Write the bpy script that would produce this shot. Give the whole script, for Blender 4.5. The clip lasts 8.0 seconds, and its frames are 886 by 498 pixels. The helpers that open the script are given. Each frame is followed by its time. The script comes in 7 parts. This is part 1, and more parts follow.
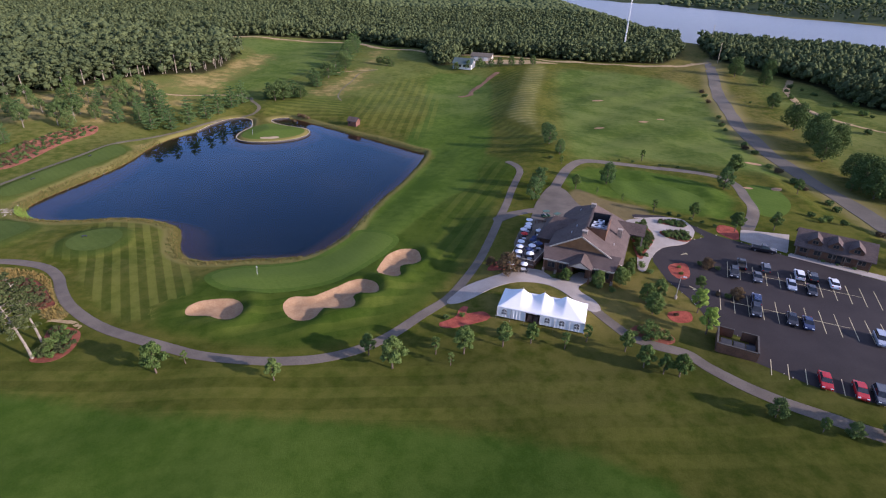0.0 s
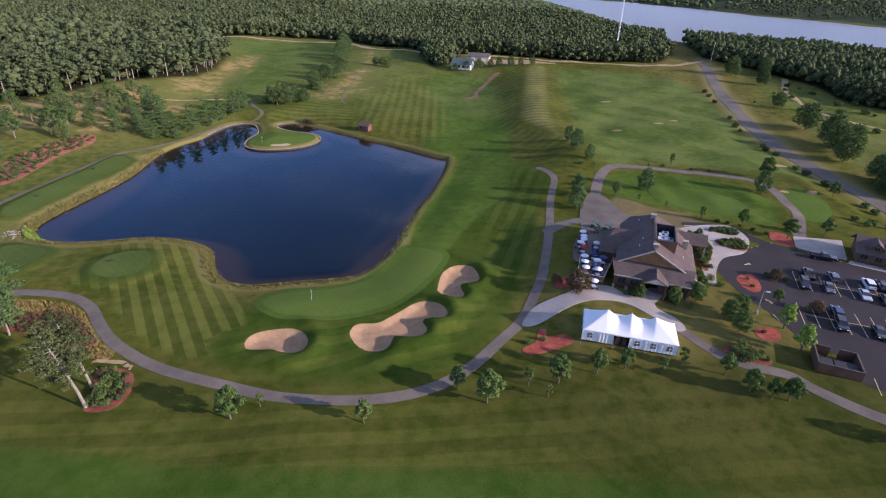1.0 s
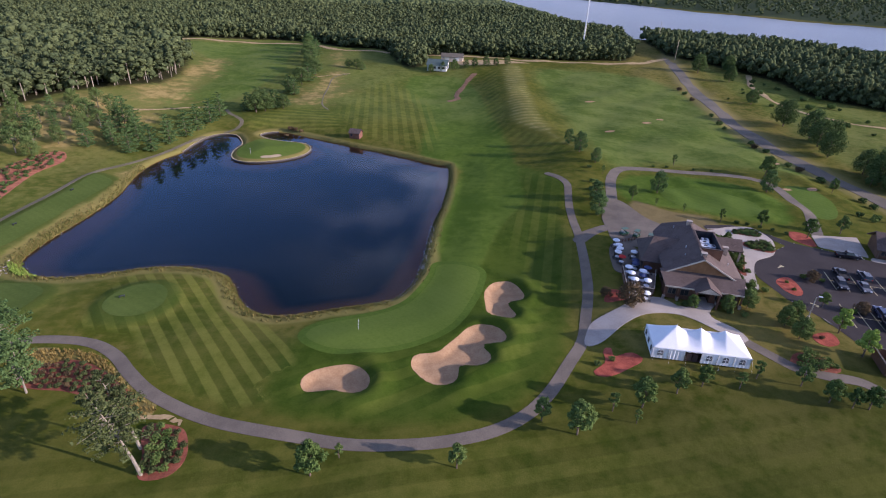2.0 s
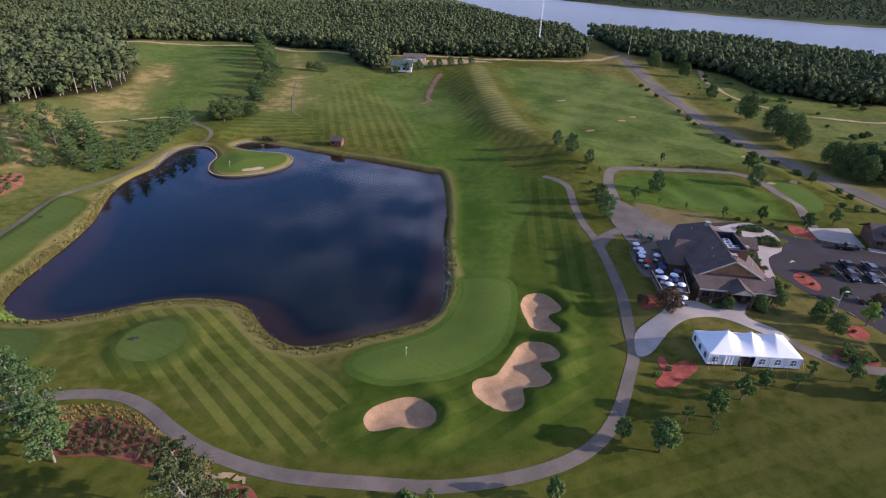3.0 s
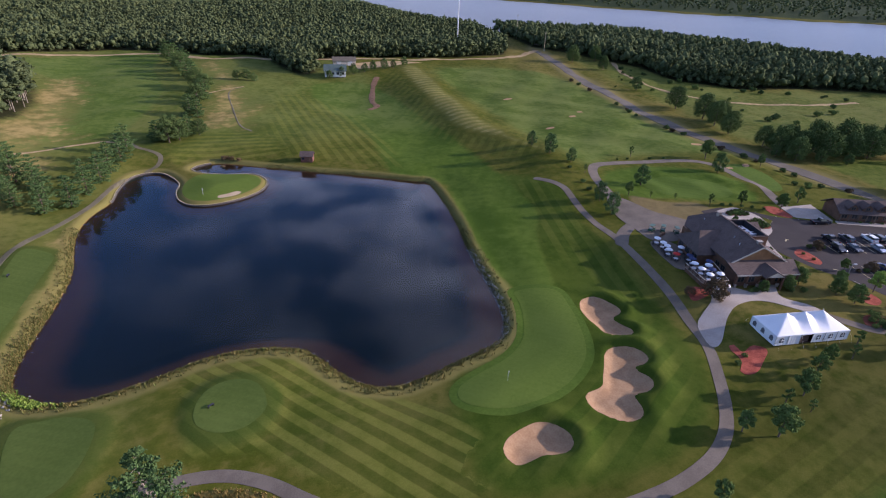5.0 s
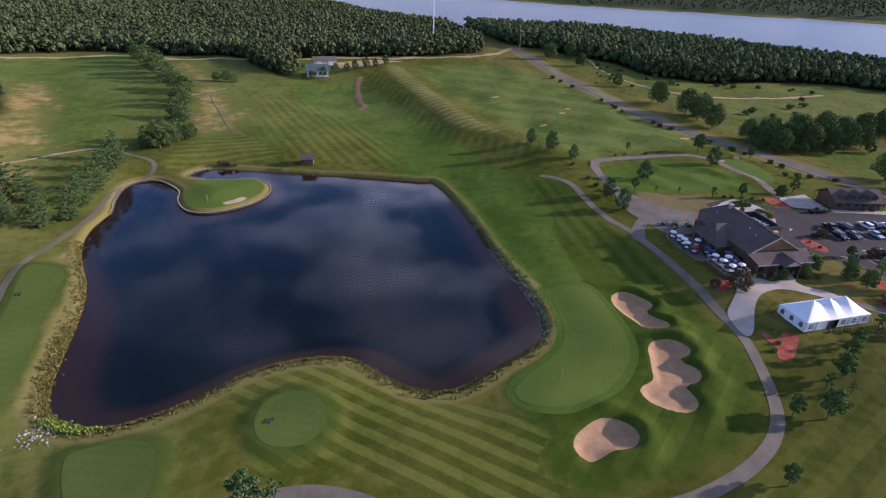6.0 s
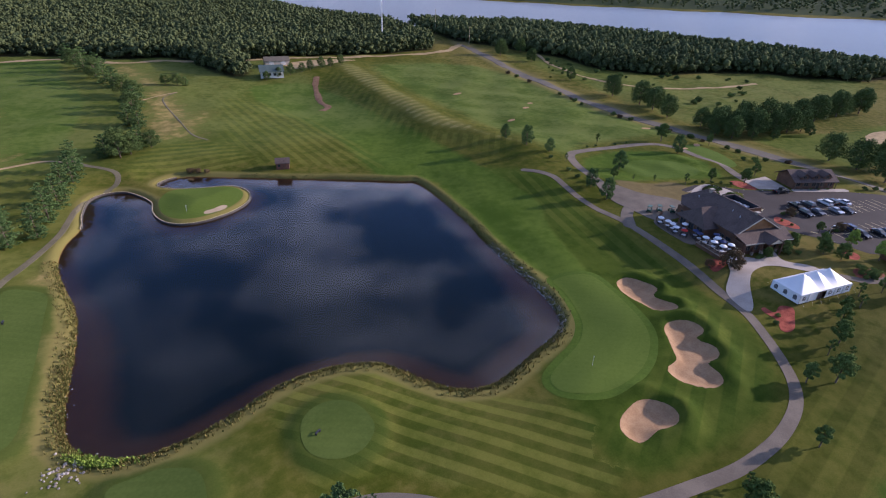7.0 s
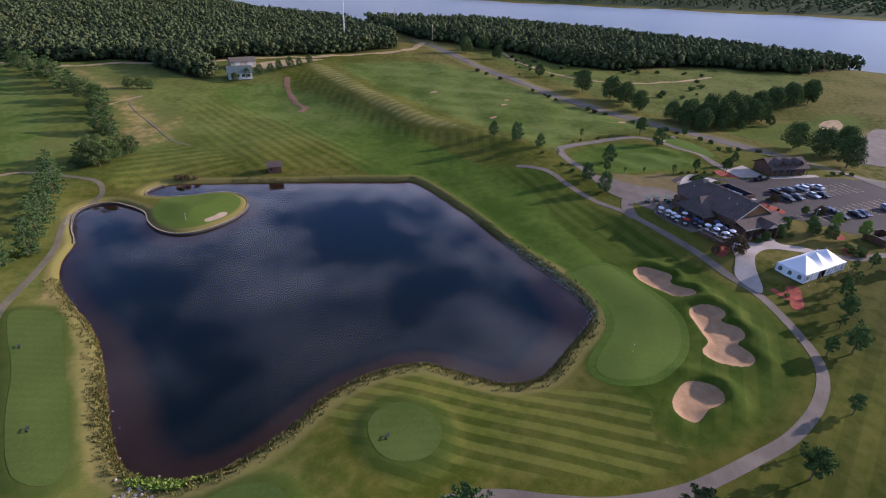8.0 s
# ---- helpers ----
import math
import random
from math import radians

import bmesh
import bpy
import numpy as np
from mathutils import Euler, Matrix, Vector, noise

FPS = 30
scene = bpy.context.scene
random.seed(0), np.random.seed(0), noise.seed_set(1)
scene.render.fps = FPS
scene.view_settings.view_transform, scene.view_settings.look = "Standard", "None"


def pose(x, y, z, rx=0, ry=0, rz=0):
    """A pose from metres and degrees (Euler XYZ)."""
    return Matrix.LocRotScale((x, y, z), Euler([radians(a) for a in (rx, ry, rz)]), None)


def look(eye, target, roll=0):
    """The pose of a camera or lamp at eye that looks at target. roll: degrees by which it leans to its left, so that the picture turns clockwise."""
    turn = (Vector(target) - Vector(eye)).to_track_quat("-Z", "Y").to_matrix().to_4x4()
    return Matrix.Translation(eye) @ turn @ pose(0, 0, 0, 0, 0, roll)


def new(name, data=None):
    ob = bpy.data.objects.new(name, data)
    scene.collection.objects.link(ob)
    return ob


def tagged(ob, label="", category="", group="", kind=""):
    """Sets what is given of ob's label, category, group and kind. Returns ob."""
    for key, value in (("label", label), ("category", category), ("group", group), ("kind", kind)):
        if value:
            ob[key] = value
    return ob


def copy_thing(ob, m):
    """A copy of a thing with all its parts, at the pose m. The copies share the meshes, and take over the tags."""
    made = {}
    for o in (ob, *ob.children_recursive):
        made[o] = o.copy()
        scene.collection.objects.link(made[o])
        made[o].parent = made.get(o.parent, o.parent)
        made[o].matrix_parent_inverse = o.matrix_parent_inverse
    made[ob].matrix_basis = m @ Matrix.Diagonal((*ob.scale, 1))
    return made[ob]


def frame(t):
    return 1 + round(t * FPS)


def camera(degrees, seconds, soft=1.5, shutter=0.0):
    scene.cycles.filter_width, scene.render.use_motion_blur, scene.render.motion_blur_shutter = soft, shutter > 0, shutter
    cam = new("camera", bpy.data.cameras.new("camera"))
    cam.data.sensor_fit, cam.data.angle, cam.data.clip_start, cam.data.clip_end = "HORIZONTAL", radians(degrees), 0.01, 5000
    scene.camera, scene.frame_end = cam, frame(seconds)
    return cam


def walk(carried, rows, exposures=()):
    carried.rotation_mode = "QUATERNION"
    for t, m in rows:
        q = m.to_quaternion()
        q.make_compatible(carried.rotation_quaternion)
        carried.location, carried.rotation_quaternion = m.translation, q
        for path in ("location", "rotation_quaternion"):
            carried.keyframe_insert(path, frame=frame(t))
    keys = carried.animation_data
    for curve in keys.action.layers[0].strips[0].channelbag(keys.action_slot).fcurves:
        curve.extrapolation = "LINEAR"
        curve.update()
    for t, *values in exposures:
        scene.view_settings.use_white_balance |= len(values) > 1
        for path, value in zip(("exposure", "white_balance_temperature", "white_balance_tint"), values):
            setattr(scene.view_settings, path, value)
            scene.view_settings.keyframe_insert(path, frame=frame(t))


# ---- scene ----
cam = camera(79.7, 8.0, 1.1)
METRES, EYE, TILT, LEAN, TURN = 145.0, 62.6, -27.3, 0.0, 0.0
PATH = [
    (0, (2.621, -0.151, 65.216), (2.614, 1.628, 64.301), 1.9),
    (0.5, (-7.599, 4.074, 65.217), (-7.567, 5.851, 64.299), 2.0),
    (1, (-17.873, 8.338, 65.469), (-17.777, 10.111, 64.55), 2.1),
    (1.5, (-27.778, 12.753, 65.958), (-27.58, 14.518, 65.038), 2.2),
    (2, (-37.442, 17.327, 66.408), (-37.171, 19.08, 65.486), 2.2),
    (2.2, (-41.205, 19.285, 66.482), (-40.897, 21.033, 65.561), 2.3),
    (3.3, (-60.788, 29.442, 68.057), (-60.242, 31.128, 67.13), 2.1),
    (3.5, (-64.19, 31.148, 68.231), (-63.593, 32.818, 67.306), 2.0),
    (4, (-72.183, 35.349, 68.997), (-71.485, 36.978, 68.071), 1.9),
    (4.5, (-79.822, 39.46, 69.642), (-79.052, 41.055, 68.714), 1.9),
    (6, (-100.939, 51.824, 70.381), (-100.001, 53.323, 69.446), 2.0),
    (6.5, (-107.436, 56.19, 70.221), (-106.411, 57.63, 69.285), 1.9),
    (7, (-114.048, 61.078, 69.885), (-112.936, 62.451, 68.949), 1.9),
    (7.5, (-121.072, 66.462, 69.837), (-119.888, 67.773, 68.899), 2.0),
    (8, (-127.815, 72.218, 69.857), (-126.568, 73.47, 68.919), 2.1),
]
walk(cam, [(t, look(eye, target, roll)) for t, eye, target, roll in PATH], [(0.0, 0.57, 5850.0, 31.0), (3.5, 0.5, 5870.0, 31.0), (8.0, 0.42, 5920.0, 31.0)])

# ---- light ----
SUN_DIR = Vector((0.875, -0.375, 0.305)).normalized()
world = bpy.data.worlds.new("world")
scene.world = world
world.use_nodes = True
wn, wl = world.node_tree.nodes, world.node_tree.links
wn.clear()
w_out = wn.new("ShaderNodeOutputWorld")
w_bg = wn.new("ShaderNodeBackground")
w_sky = wn.new("ShaderNodeTexSky")
w_sky.sky_type = "NISHITA"
w_sky.sun_disc = False
w_sky.sun_elevation = math.asin(SUN_DIR.z)
w_sky.sun_rotation = math.atan2(SUN_DIR.x, SUN_DIR.y)
w_sky.altitude = 300
w_sky.dust_density = 0.05
w_sky.ozone_density = 4.0
w_bg.inputs["Strength"].default_value = 0.142
# broken cloud, laid out on a flat layer high over the land
w_tc = wn.new("ShaderNodeTexCoord")
w_sep = wn.new("ShaderNodeSeparateXYZ")
wl.new(w_tc.outputs["Generated"], w_sep.inputs[0])
w_max = wn.new("ShaderNodeMath"); w_max.operation = "MAXIMUM"; w_max.inputs[1].default_value = 0.06
wl.new(w_sep.outputs["Z"], w_max.inputs[0])
w_dx = wn.new("ShaderNodeMath"); w_dx.operation = "DIVIDE"
w_dy = wn.new("ShaderNodeMath"); w_dy.operation = "DIVIDE"
wl.new(w_sep.outputs["X"], w_dx.inputs[0]); wl.new(w_max.outputs[0], w_dx.inputs[1])
wl.new(w_sep.outputs["Y"], w_dy.inputs[0]); wl.new(w_max.outputs[0], w_dy.inputs[1])
w_com = wn.new("ShaderNodeCombineXYZ")
wl.new(w_dx.outputs[0], w_com.inputs[0]); wl.new(w_dy.outputs[0], w_com.inputs[1])
w_noise = wn.new("ShaderNodeTexNoise")
w_noise.inputs["Scale"].default_value = 2.1
w_noise.inputs["Detail"].default_value = 6
w_noise.inputs["Roughness"].default_value = 0.6
wl.new(w_com.outputs[0], w_noise.inputs["Vector"])
w_ramp = wn.new("ShaderNodeMapRange")
w_ramp.inputs[1].default_value, w_ramp.inputs[2].default_value = 0.44, 0.64
w_ramp.inputs[3].default_value, w_ramp.inputs[4].default_value = 0.0, 0.75
wl.new(w_noise.outputs[0], w_ramp.inputs[0])
w_mix = wn.new("ShaderNodeMix"); w_mix.data_type = "RGBA"
# the cloud bank thickens towards the east
w_bank = wn.new("ShaderNodeMapRange")
w_bank.inputs[1].default_value, w_bank.inputs[2].default_value, w_bank.inputs[3].default_value = -0.35, 1.0, 0.06
wl.new(w_dx.outputs[0], w_bank.inputs[0])
w_mul = wn.new("ShaderNodeMath"); w_mul.operation = "MULTIPLY"
wl.new(w_ramp.outputs[0], w_mul.inputs[0]); wl.new(w_bank.outputs[0], w_mul.inputs[1])
wl.new(w_mul.outputs[0], w_mix.inputs[0])
wl.new(w_sky.outputs[0], w_mix.inputs[6])
w_mix.inputs[7].default_value = (11.2, 11.4, 11.8, 1)
wl.new(w_mix.outputs[2], w_bg.inputs["Color"])
wl.new(w_bg.outputs[0], w_out.inputs[0])

sun_data = bpy.data.lights.new("sun", "SUN")
sun_data.energy, sun_data.angle, sun_data.color = 4.8, radians(0.6), (1.0, 0.88, 0.71)
sun = new("sun", sun_data)
sun.matrix_world = look(SUN_DIR * 100, (0, 0, 0))


# ---- materials ----
class Nodes:
    """Short hand for a node tree."""

    def __init__(self, name):
        self.mat = bpy.data.materials.new(name)
        self.mat.use_nodes = True
        self.n, self.l = self.mat.node_tree.nodes, self.mat.node_tree.links
        self.bsdf = self.n["Principled BSDF"]
        self.out = self.n["Material Output"]

    def put(self, socket, value):
        if isinstance(value, bpy.types.NodeSocket):
            self.l.new(value, socket)
        else:
            socket.default_value = value

    def coords(self, kind="Object"):
        return self.n.new("ShaderNodeTexCoord").outputs[kind]

    def attr(self, name):
        a = self.n.new("ShaderNodeAttribute")
        a.attribute_name = name
        return a.outputs["Fac"]

    def noise(self, vec, scale, detail=4, rough=0.55):
        a = self.n.new("ShaderNodeTexNoise")
        self.put(a.inputs["Vector"], vec)
        a.inputs["Scale"].default_value, a.inputs["Detail"].default_value, a.inputs["Roughness"].default_value = scale, detail, rough
        return a.outputs[0]

    def math(self, op, a, b=0.0, c=0.0):
        m = self.n.new("ShaderNodeMath")
        m.operation = op
        for s, v in zip(m.inputs, (a, b, c)):
            self.put(s, v)
        return m.outputs[0]

    def ramp(self, v, lo, hi, a=0.0, b=1.0):
        m = self.n.new("ShaderNodeMapRange")
        m.interpolation_type = "SMOOTHSTEP"
        for s, x in zip(m.inputs, (v, lo, hi, a, b)):
            self.put(s, x)
        return m.outputs[0]

    def mix(self, f, a, b, blend="MIX"):
        m = self.n.new("ShaderNodeMix")
        m.data_type = "RGBA"
        m.blend_type = blend
        for i, v in ((0, f), (6, a), (7, b)):
            self.put(m.inputs[i], (*v, 1) if isinstance(v, tuple) and len(v) == 3 else v)
        return m.outputs[2]

    def bump(self, h, strength=0.3, dist=0.05):
        b = self.n.new("ShaderNodeBump")
        b.inputs["Strength"].default_value, b.inputs["Distance"].default_value = strength, dist
        self.l.new(h, b.inputs["Height"])
        self.l.new(b.outputs[0], self.bsdf.inputs["Normal"])

    def done(self, color, rough=0.8, metal=0.0, spec=0.3):
        self.put(self.bsdf.inputs["Base Color"], (*color, 1) if isinstance(color, tuple) and len(color) == 3 else color)
        self.put(self.bsdf.inputs["Roughness"], rough)
        self.put(self.bsdf.inputs["Metallic"], metal)
        self.put(self.bsdf.inputs["Specular IOR Level"], spec)
        return self.mat


def surface(name, a, b, coarse=0.3, fine=6.0, rough=0.85, metal=0.0, bump=0.3, spec=0.3, vary=0.0, contrast=(0.35, 0.65)):
    """A material of two colours, mixed by stains and grain."""
    m = Nodes(name)
    v = m.coords()
    big, small = m.noise(v, coarse, 4), m.noise(v, fine, 3)
    f = m.ramp(m.math("ADD", m.math("MULTIPLY", big, 0.6), m.math("MULTIPLY", small, 0.4)), *contrast)
    c = m.mix(f, a, b)
    if vary:
        r = m.n.new("ShaderNodeObjectInfo").outputs["Random"]
        c = m.mix(1.0, c, m.mix(r, (1 - vary,) * 3, (1 + vary,) * 3), "MULTIPLY")
    if bump:
        m.bump(small, bump, 0.03)
    return m.done(c, rough, metal, spec)


def leaves(name, dark, light, attr=False):
    """Foliage: each leaf or clump has its own tint."""
    m = Nodes(name)
    g = m.n.new("ShaderNodeNewGeometry").outputs["Random Per Island"]
    r = m.attr("tint") if attr else m.n.new("ShaderNodeObjectInfo").outputs["Random"]
    f = m.math("ADD", m.math("MULTIPLY", g, 0.3 if attr else 0.55), m.math("MULTIPLY", r, 0.7 if attr else 0.45))
    c = m.mix(f, dark, light)
    if attr:
        v = m.coords()
        fine = m.noise(v, 0.9, 5, 0.7)
        c = m.mix(m.ramp(fine, 0.35, 0.65), m.mix(1.0, c, (0.78, 0.8, 0.82), "MULTIPLY"), m.mix(1.0, c, (1.22, 1.2, 1.15), "MULTIPLY"))
        m.bump(fine, 0.6, 0.9)
    return m.done(c, 0.9, 0.0, 0.04)


M_SAND = surface("sand", (0.305, 0.186, 0.1), (0.4, 0.257, 0.143), 0.5, 3.0, 0.95, 0, 0.4, 0.1)
M_PALE_SAND = surface("pale_sand", (0.36, 0.27, 0.17), (0.46, 0.36, 0.235), 0.5, 3.0, 0.95, 0, 0.3, 0.1)
M_PATH = surface("worn_asphalt", (0.12, 0.099, 0.077), (0.172, 0.143, 0.11), 0.25, 5.0, 0.9, 0, 0.3)
M_WORN_PATH = surface("dusty_asphalt", (0.1, 0.09, 0.05), (0.165, 0.14, 0.085), 0.12, 2.5, 0.92, 0, 0.3)
M_LOT = surface("dark_asphalt", (0.024, 0.019, 0.019), (0.04, 0.032, 0.031), 0.12, 5.0, 0.85, 0, 0.2, 0.25)
M_ROAD = surface("road_asphalt", (0.1, 0.087, 0.066), (0.142, 0.122, 0.092), 0.1, 4.0, 0.9, 0, 0.3)
M_CONCRETE = surface("concrete", (0.32, 0.275, 0.23), (0.43, 0.375, 0.32), 0.2, 4.0, 0.85, 0, 0.2)
M_PAINT = surface("road_paint", (0.42, 0.36, 0.2), (0.6, 0.52, 0.32), 0.8, 8.0, 0.8, 0, 0.1)
M_MULCH = surface("red_mulch", (0.15, 0.05, 0.032), (0.3, 0.1, 0.062), 0.6, 5.0, 0.95, 0, 0.6, 0.1)
M_MULCH_BRIGHT = surface("fresh_red_mulch", (0.22, 0.05, 0.034), (0.42, 0.11, 0.07), 0.6, 5.0, 0.95, 0, 0.6, 0.1)
M_MULCH_FADED = surface("faded_red_mulch", (0.22, 0.082, 0.05), (0.37, 0.15, 0.092), 0.6, 5.0, 0.95, 0, 0.6, 0.1)
M_DIRT = surface("dry_earth", (0.26, 0.19, 0.1), (0.42, 0.31, 0.16), 0.4, 4.0, 0.95, 0, 0.5, 0.1)
M_ROCK = surface("rip_rap_stone", (0.2, 0.18, 0.16), (0.45, 0.42, 0.38), 0.6, 3.0, 0.9, 0, 0.5, 0.2, vary=0.3)
M_TIMBER = surface("weathered_timber", (0.36, 0.295, 0.19), (0.5, 0.42, 0.29), 1.5, 9.0, 0.85, 0, 0.4, vary=0.2)
M_BARK = surface("bark", (0.09, 0.065, 0.045), (0.2, 0.15, 0.11), 1.0, 8.0, 0.9, 0, 0.6)
M_PALE_BARK = surface("pale_bark", (0.18, 0.15, 0.115), (0.32, 0.275, 0.215), 0.8, 6.0, 0.85, 0, 0.5)
M_LEAF = leaves("leaf_green", (0.055, 0.095, 0.024), (0.145, 0.2, 0.055))
M_LEAF_LIGHT = leaves("leaf_light_green", (0.14, 0.22, 0.035), (0.31, 0.41, 0.085))
M_LEAF_DARK = leaves("leaf_dark_green", (0.04, 0.072, 0.024), (0.12, 0.168, 0.05))
M_PINE = leaves("pine_needles", (0.04, 0.082, 0.03), (0.126, 0.192, 0.06))
M_LEAF_RUST = leaves("leaf_rust", (0.07, 0.05, 0.03), (0.17, 0.12, 0.06))
M_OLIVE = leaves("leaf_olive", (0.035, 0.05, 0.02), (0.105, 0.125, 0.045))
M_WOODS = leaves("woods_leaves", (0.054, 0.074, 0.034), (0.108, 0.13, 0.053), True)
M_WHITE = surface("white_vinyl", (0.76, 0.76, 0.77), (0.82, 0.82, 0.82), 0.3, 4.0, 0.45, 0, 0.05)


def green_turf(name, a, b, stripe=(1.0, 0.0), period=4.0, depth=0.06):
    """Closely mown turf, with faint mowing lines."""
    m = Nodes(name)
    v = m.coords()
    s = m.n.new("ShaderNodeSeparateXYZ")
    m.l.new(v, s.inputs[0])
    u = m.math("ADD", m.math("MULTIPLY", s.outputs[0], stripe[0]), m.math("MULTIPLY", s.outputs[1], stripe[1]))
    lines = m.ramp(m.math("SINE", m.math("MULTIPLY", u, 2 * math.pi / period)), -0.4, 0.4, 1 - depth, 1 + depth)
    f = m.ramp(m.math("ADD", m.math("MULTIPLY", m.noise(v, 0.07, 5), 0.6), m.math("MULTIPLY", m.noise(v, 1.8, 5), 0.4)), 0.35, 0.65)
    c = m.mix(f, a, b)
    comb = m.n.new("ShaderNodeCombineXYZ")
    for i in range(3):
        m.put(comb.inputs[i], lines)
    c = m.mix(1.0, c, comb.outputs[0], "MULTIPLY")
    m.bump(m.noise(v, 14.0, 3), 0.25, 0.03)
    return m.done(c, 0.9, 0, 0.05)


M_GREEN = green_turf("putting_turf", (0.078, 0.12, 0.018), (0.1, 0.144, 0.025), (0.8, 0.6), 1.6, 0.012)
M_PRACTICE = green_turf("practice_turf", (0.064, 0.108, 0.014), (0.09, 0.138, 0.022), (0.8, 0.6), 2.2, 0.02)
M_TEE = green_turf("tee_turf", (0.06, 0.09, 0.018), (0.082, 0.114, 0.025), (0.6, 0.8), 2.0, 0.02)
M_COLLAR = green_turf("collar_turf", (0.056, 0.098, 0.012), (0.082, 0.13, 0.019), (0.7, 0.7), 2.5, 0.02)


# ---- the lie of the land ----
def step(v, lo, hi):
    k = np.clip((v - lo) / (hi - lo), 0, 1)
    return k * k * (3 - 2 * k)


def curve(points, closed=True, n=6):
    """A smooth line through plan points."""
    p = np.array(points, float)
    out = []
    count = len(p)
    for i in range(count if closed else count - 1):
        if closed:
            a, b, c, d = (p[(i + k) % count] for k in (-1, 0, 1, 2))
        else:
            a, b, c, d = (p[min(max(i + k, 0), count - 1)] for k in (-1, 0, 1, 2))
        for j in range(n):
            t = j / n
            out.append(0.5 * (2 * b + (c - a) * t + (2 * a - 5 * b + 4 * c - d) * t * t + (3 * b - a - 3 * c + d) * t ** 3))
    if not closed:
        out.append(p[-1])
    return np.array(out)


def line_dist(x, y, pts, closed=False):
    """Distance from plan places to a line."""
    q = np.vstack([pts, pts[:1]]) if closed else pts
    best = np.full(x.shape, 1e9)
    for (ax, ay), (bx, by) in zip(q[:-1], q[1:]):
        dx, dy = bx - ax, by - ay
        t = np.clip(((x - ax) * dx + (y - ay) * dy) / (dx * dx + dy * dy + 1e-9), 0, 1)
        best = np.minimum(best, (x - ax - t * dx) ** 2 + (y - ay - t * dy) ** 2)
    return np.sqrt(best)


def area_dist(x, y, pts):
    """Signed distance to a closed line: negative inside."""
    inside = np.zeros(x.shape, bool)
    q = np.vstack([pts, pts[:1]])
    for (ax, ay), (bx, by) in zip(q[:-1], q[1:]):
        if ay != by:
            inside ^= ((ay > y) != (by > y)) & (x < (bx - ax) * (y - ay) / (by - ay) + ax)
    d = line_dist(x, y, pts, True)
    return np.where(inside, -d, d)


def near(fn, x, y, pts, margin=30.0, *args):
    """fn within a margin of the line's box; far places get the margin."""
    lo, hi = pts.min(0) - margin, pts.max(0) + margin
    k = (x > lo[0]) & (x < hi[0]) & (y > lo[1]) & (y < hi[1])
    out = np.full(x.shape, margin)
    if k.any():
        out[k] = fn(x[k], y[k], pts, *args)
    return out


POND_SOUTH = [(-7.2, 210.8), (-8.2, 200), (-10.4, 189), (-14, 174), (-18.2, 161), (-21, 150.5), (-23.2, 141), (-25.6, 131.5), (-28, 125.6), (-31.2, 120.6), (-36, 118), (-46, 116.3), (-54, 114.8), (-59.2, 115),
              (-64, 118), (-67.2, 123.4), (-69.6, 129.2), (-72.2, 133.2), (-79.8, 137), (-90, 138), (-98.7, 136), (-106.4, 134.8), (-114.2, 135.6), (-119.8, 139.5), (-122.3, 145)]
POND_NORTH = [(-122.1, 152.5), (-119.8, 164.3), (-117.7, 174.8), (-116.4, 187), (-117.2, 203), (-117, 213), (-114.4, 223.4), (-109.5, 233), (-107.9, 243), (-104.8, 253.5), (-100.5, 257.6), (-94.5, 256.3), (-91.2, 250.7),
              (-88.9, 242), (-90.3, 234.2), (-89.8, 226), (-86.2, 220.2), (-79, 218.4), (-69.5, 221), (-62.8, 226.5), (-60.2, 234.6), (-63.2, 242.4), (-72.7, 246.3), (-79.4, 250.2), (-83.6, 256), (-80.5, 260.3), (-73, 260.4),
              (-59.2, 250.7), (-43.8, 238.9), (-27.7, 227.3), (-11.8, 214.5)]
POND = curve(POND_SOUTH + POND_NORTH)
LAKE = np.array([(640, -300), (560, 120), (530, 310), (480, 460), (450, 585), (350, 665), (305, 780), (330, 1000), (345, 1350), (420, 2600), (760, 2300), (900, 1500), (1040, 1115), (1340, 670), (1900, -300)], float)
LAKE_Z = -6.0
CREST = curve([(44, 205), (39, 232), (37, 256), (43, 290), (50, 325), (62, 385)], False)
ROAD = curve([(420, 620), (300, 545), (215, 455), (176, 365), (152, 296), (138, 240), (133, 195), (134, 160), (131, 132), (124, 108), (112, 84), (95, 50)], False)
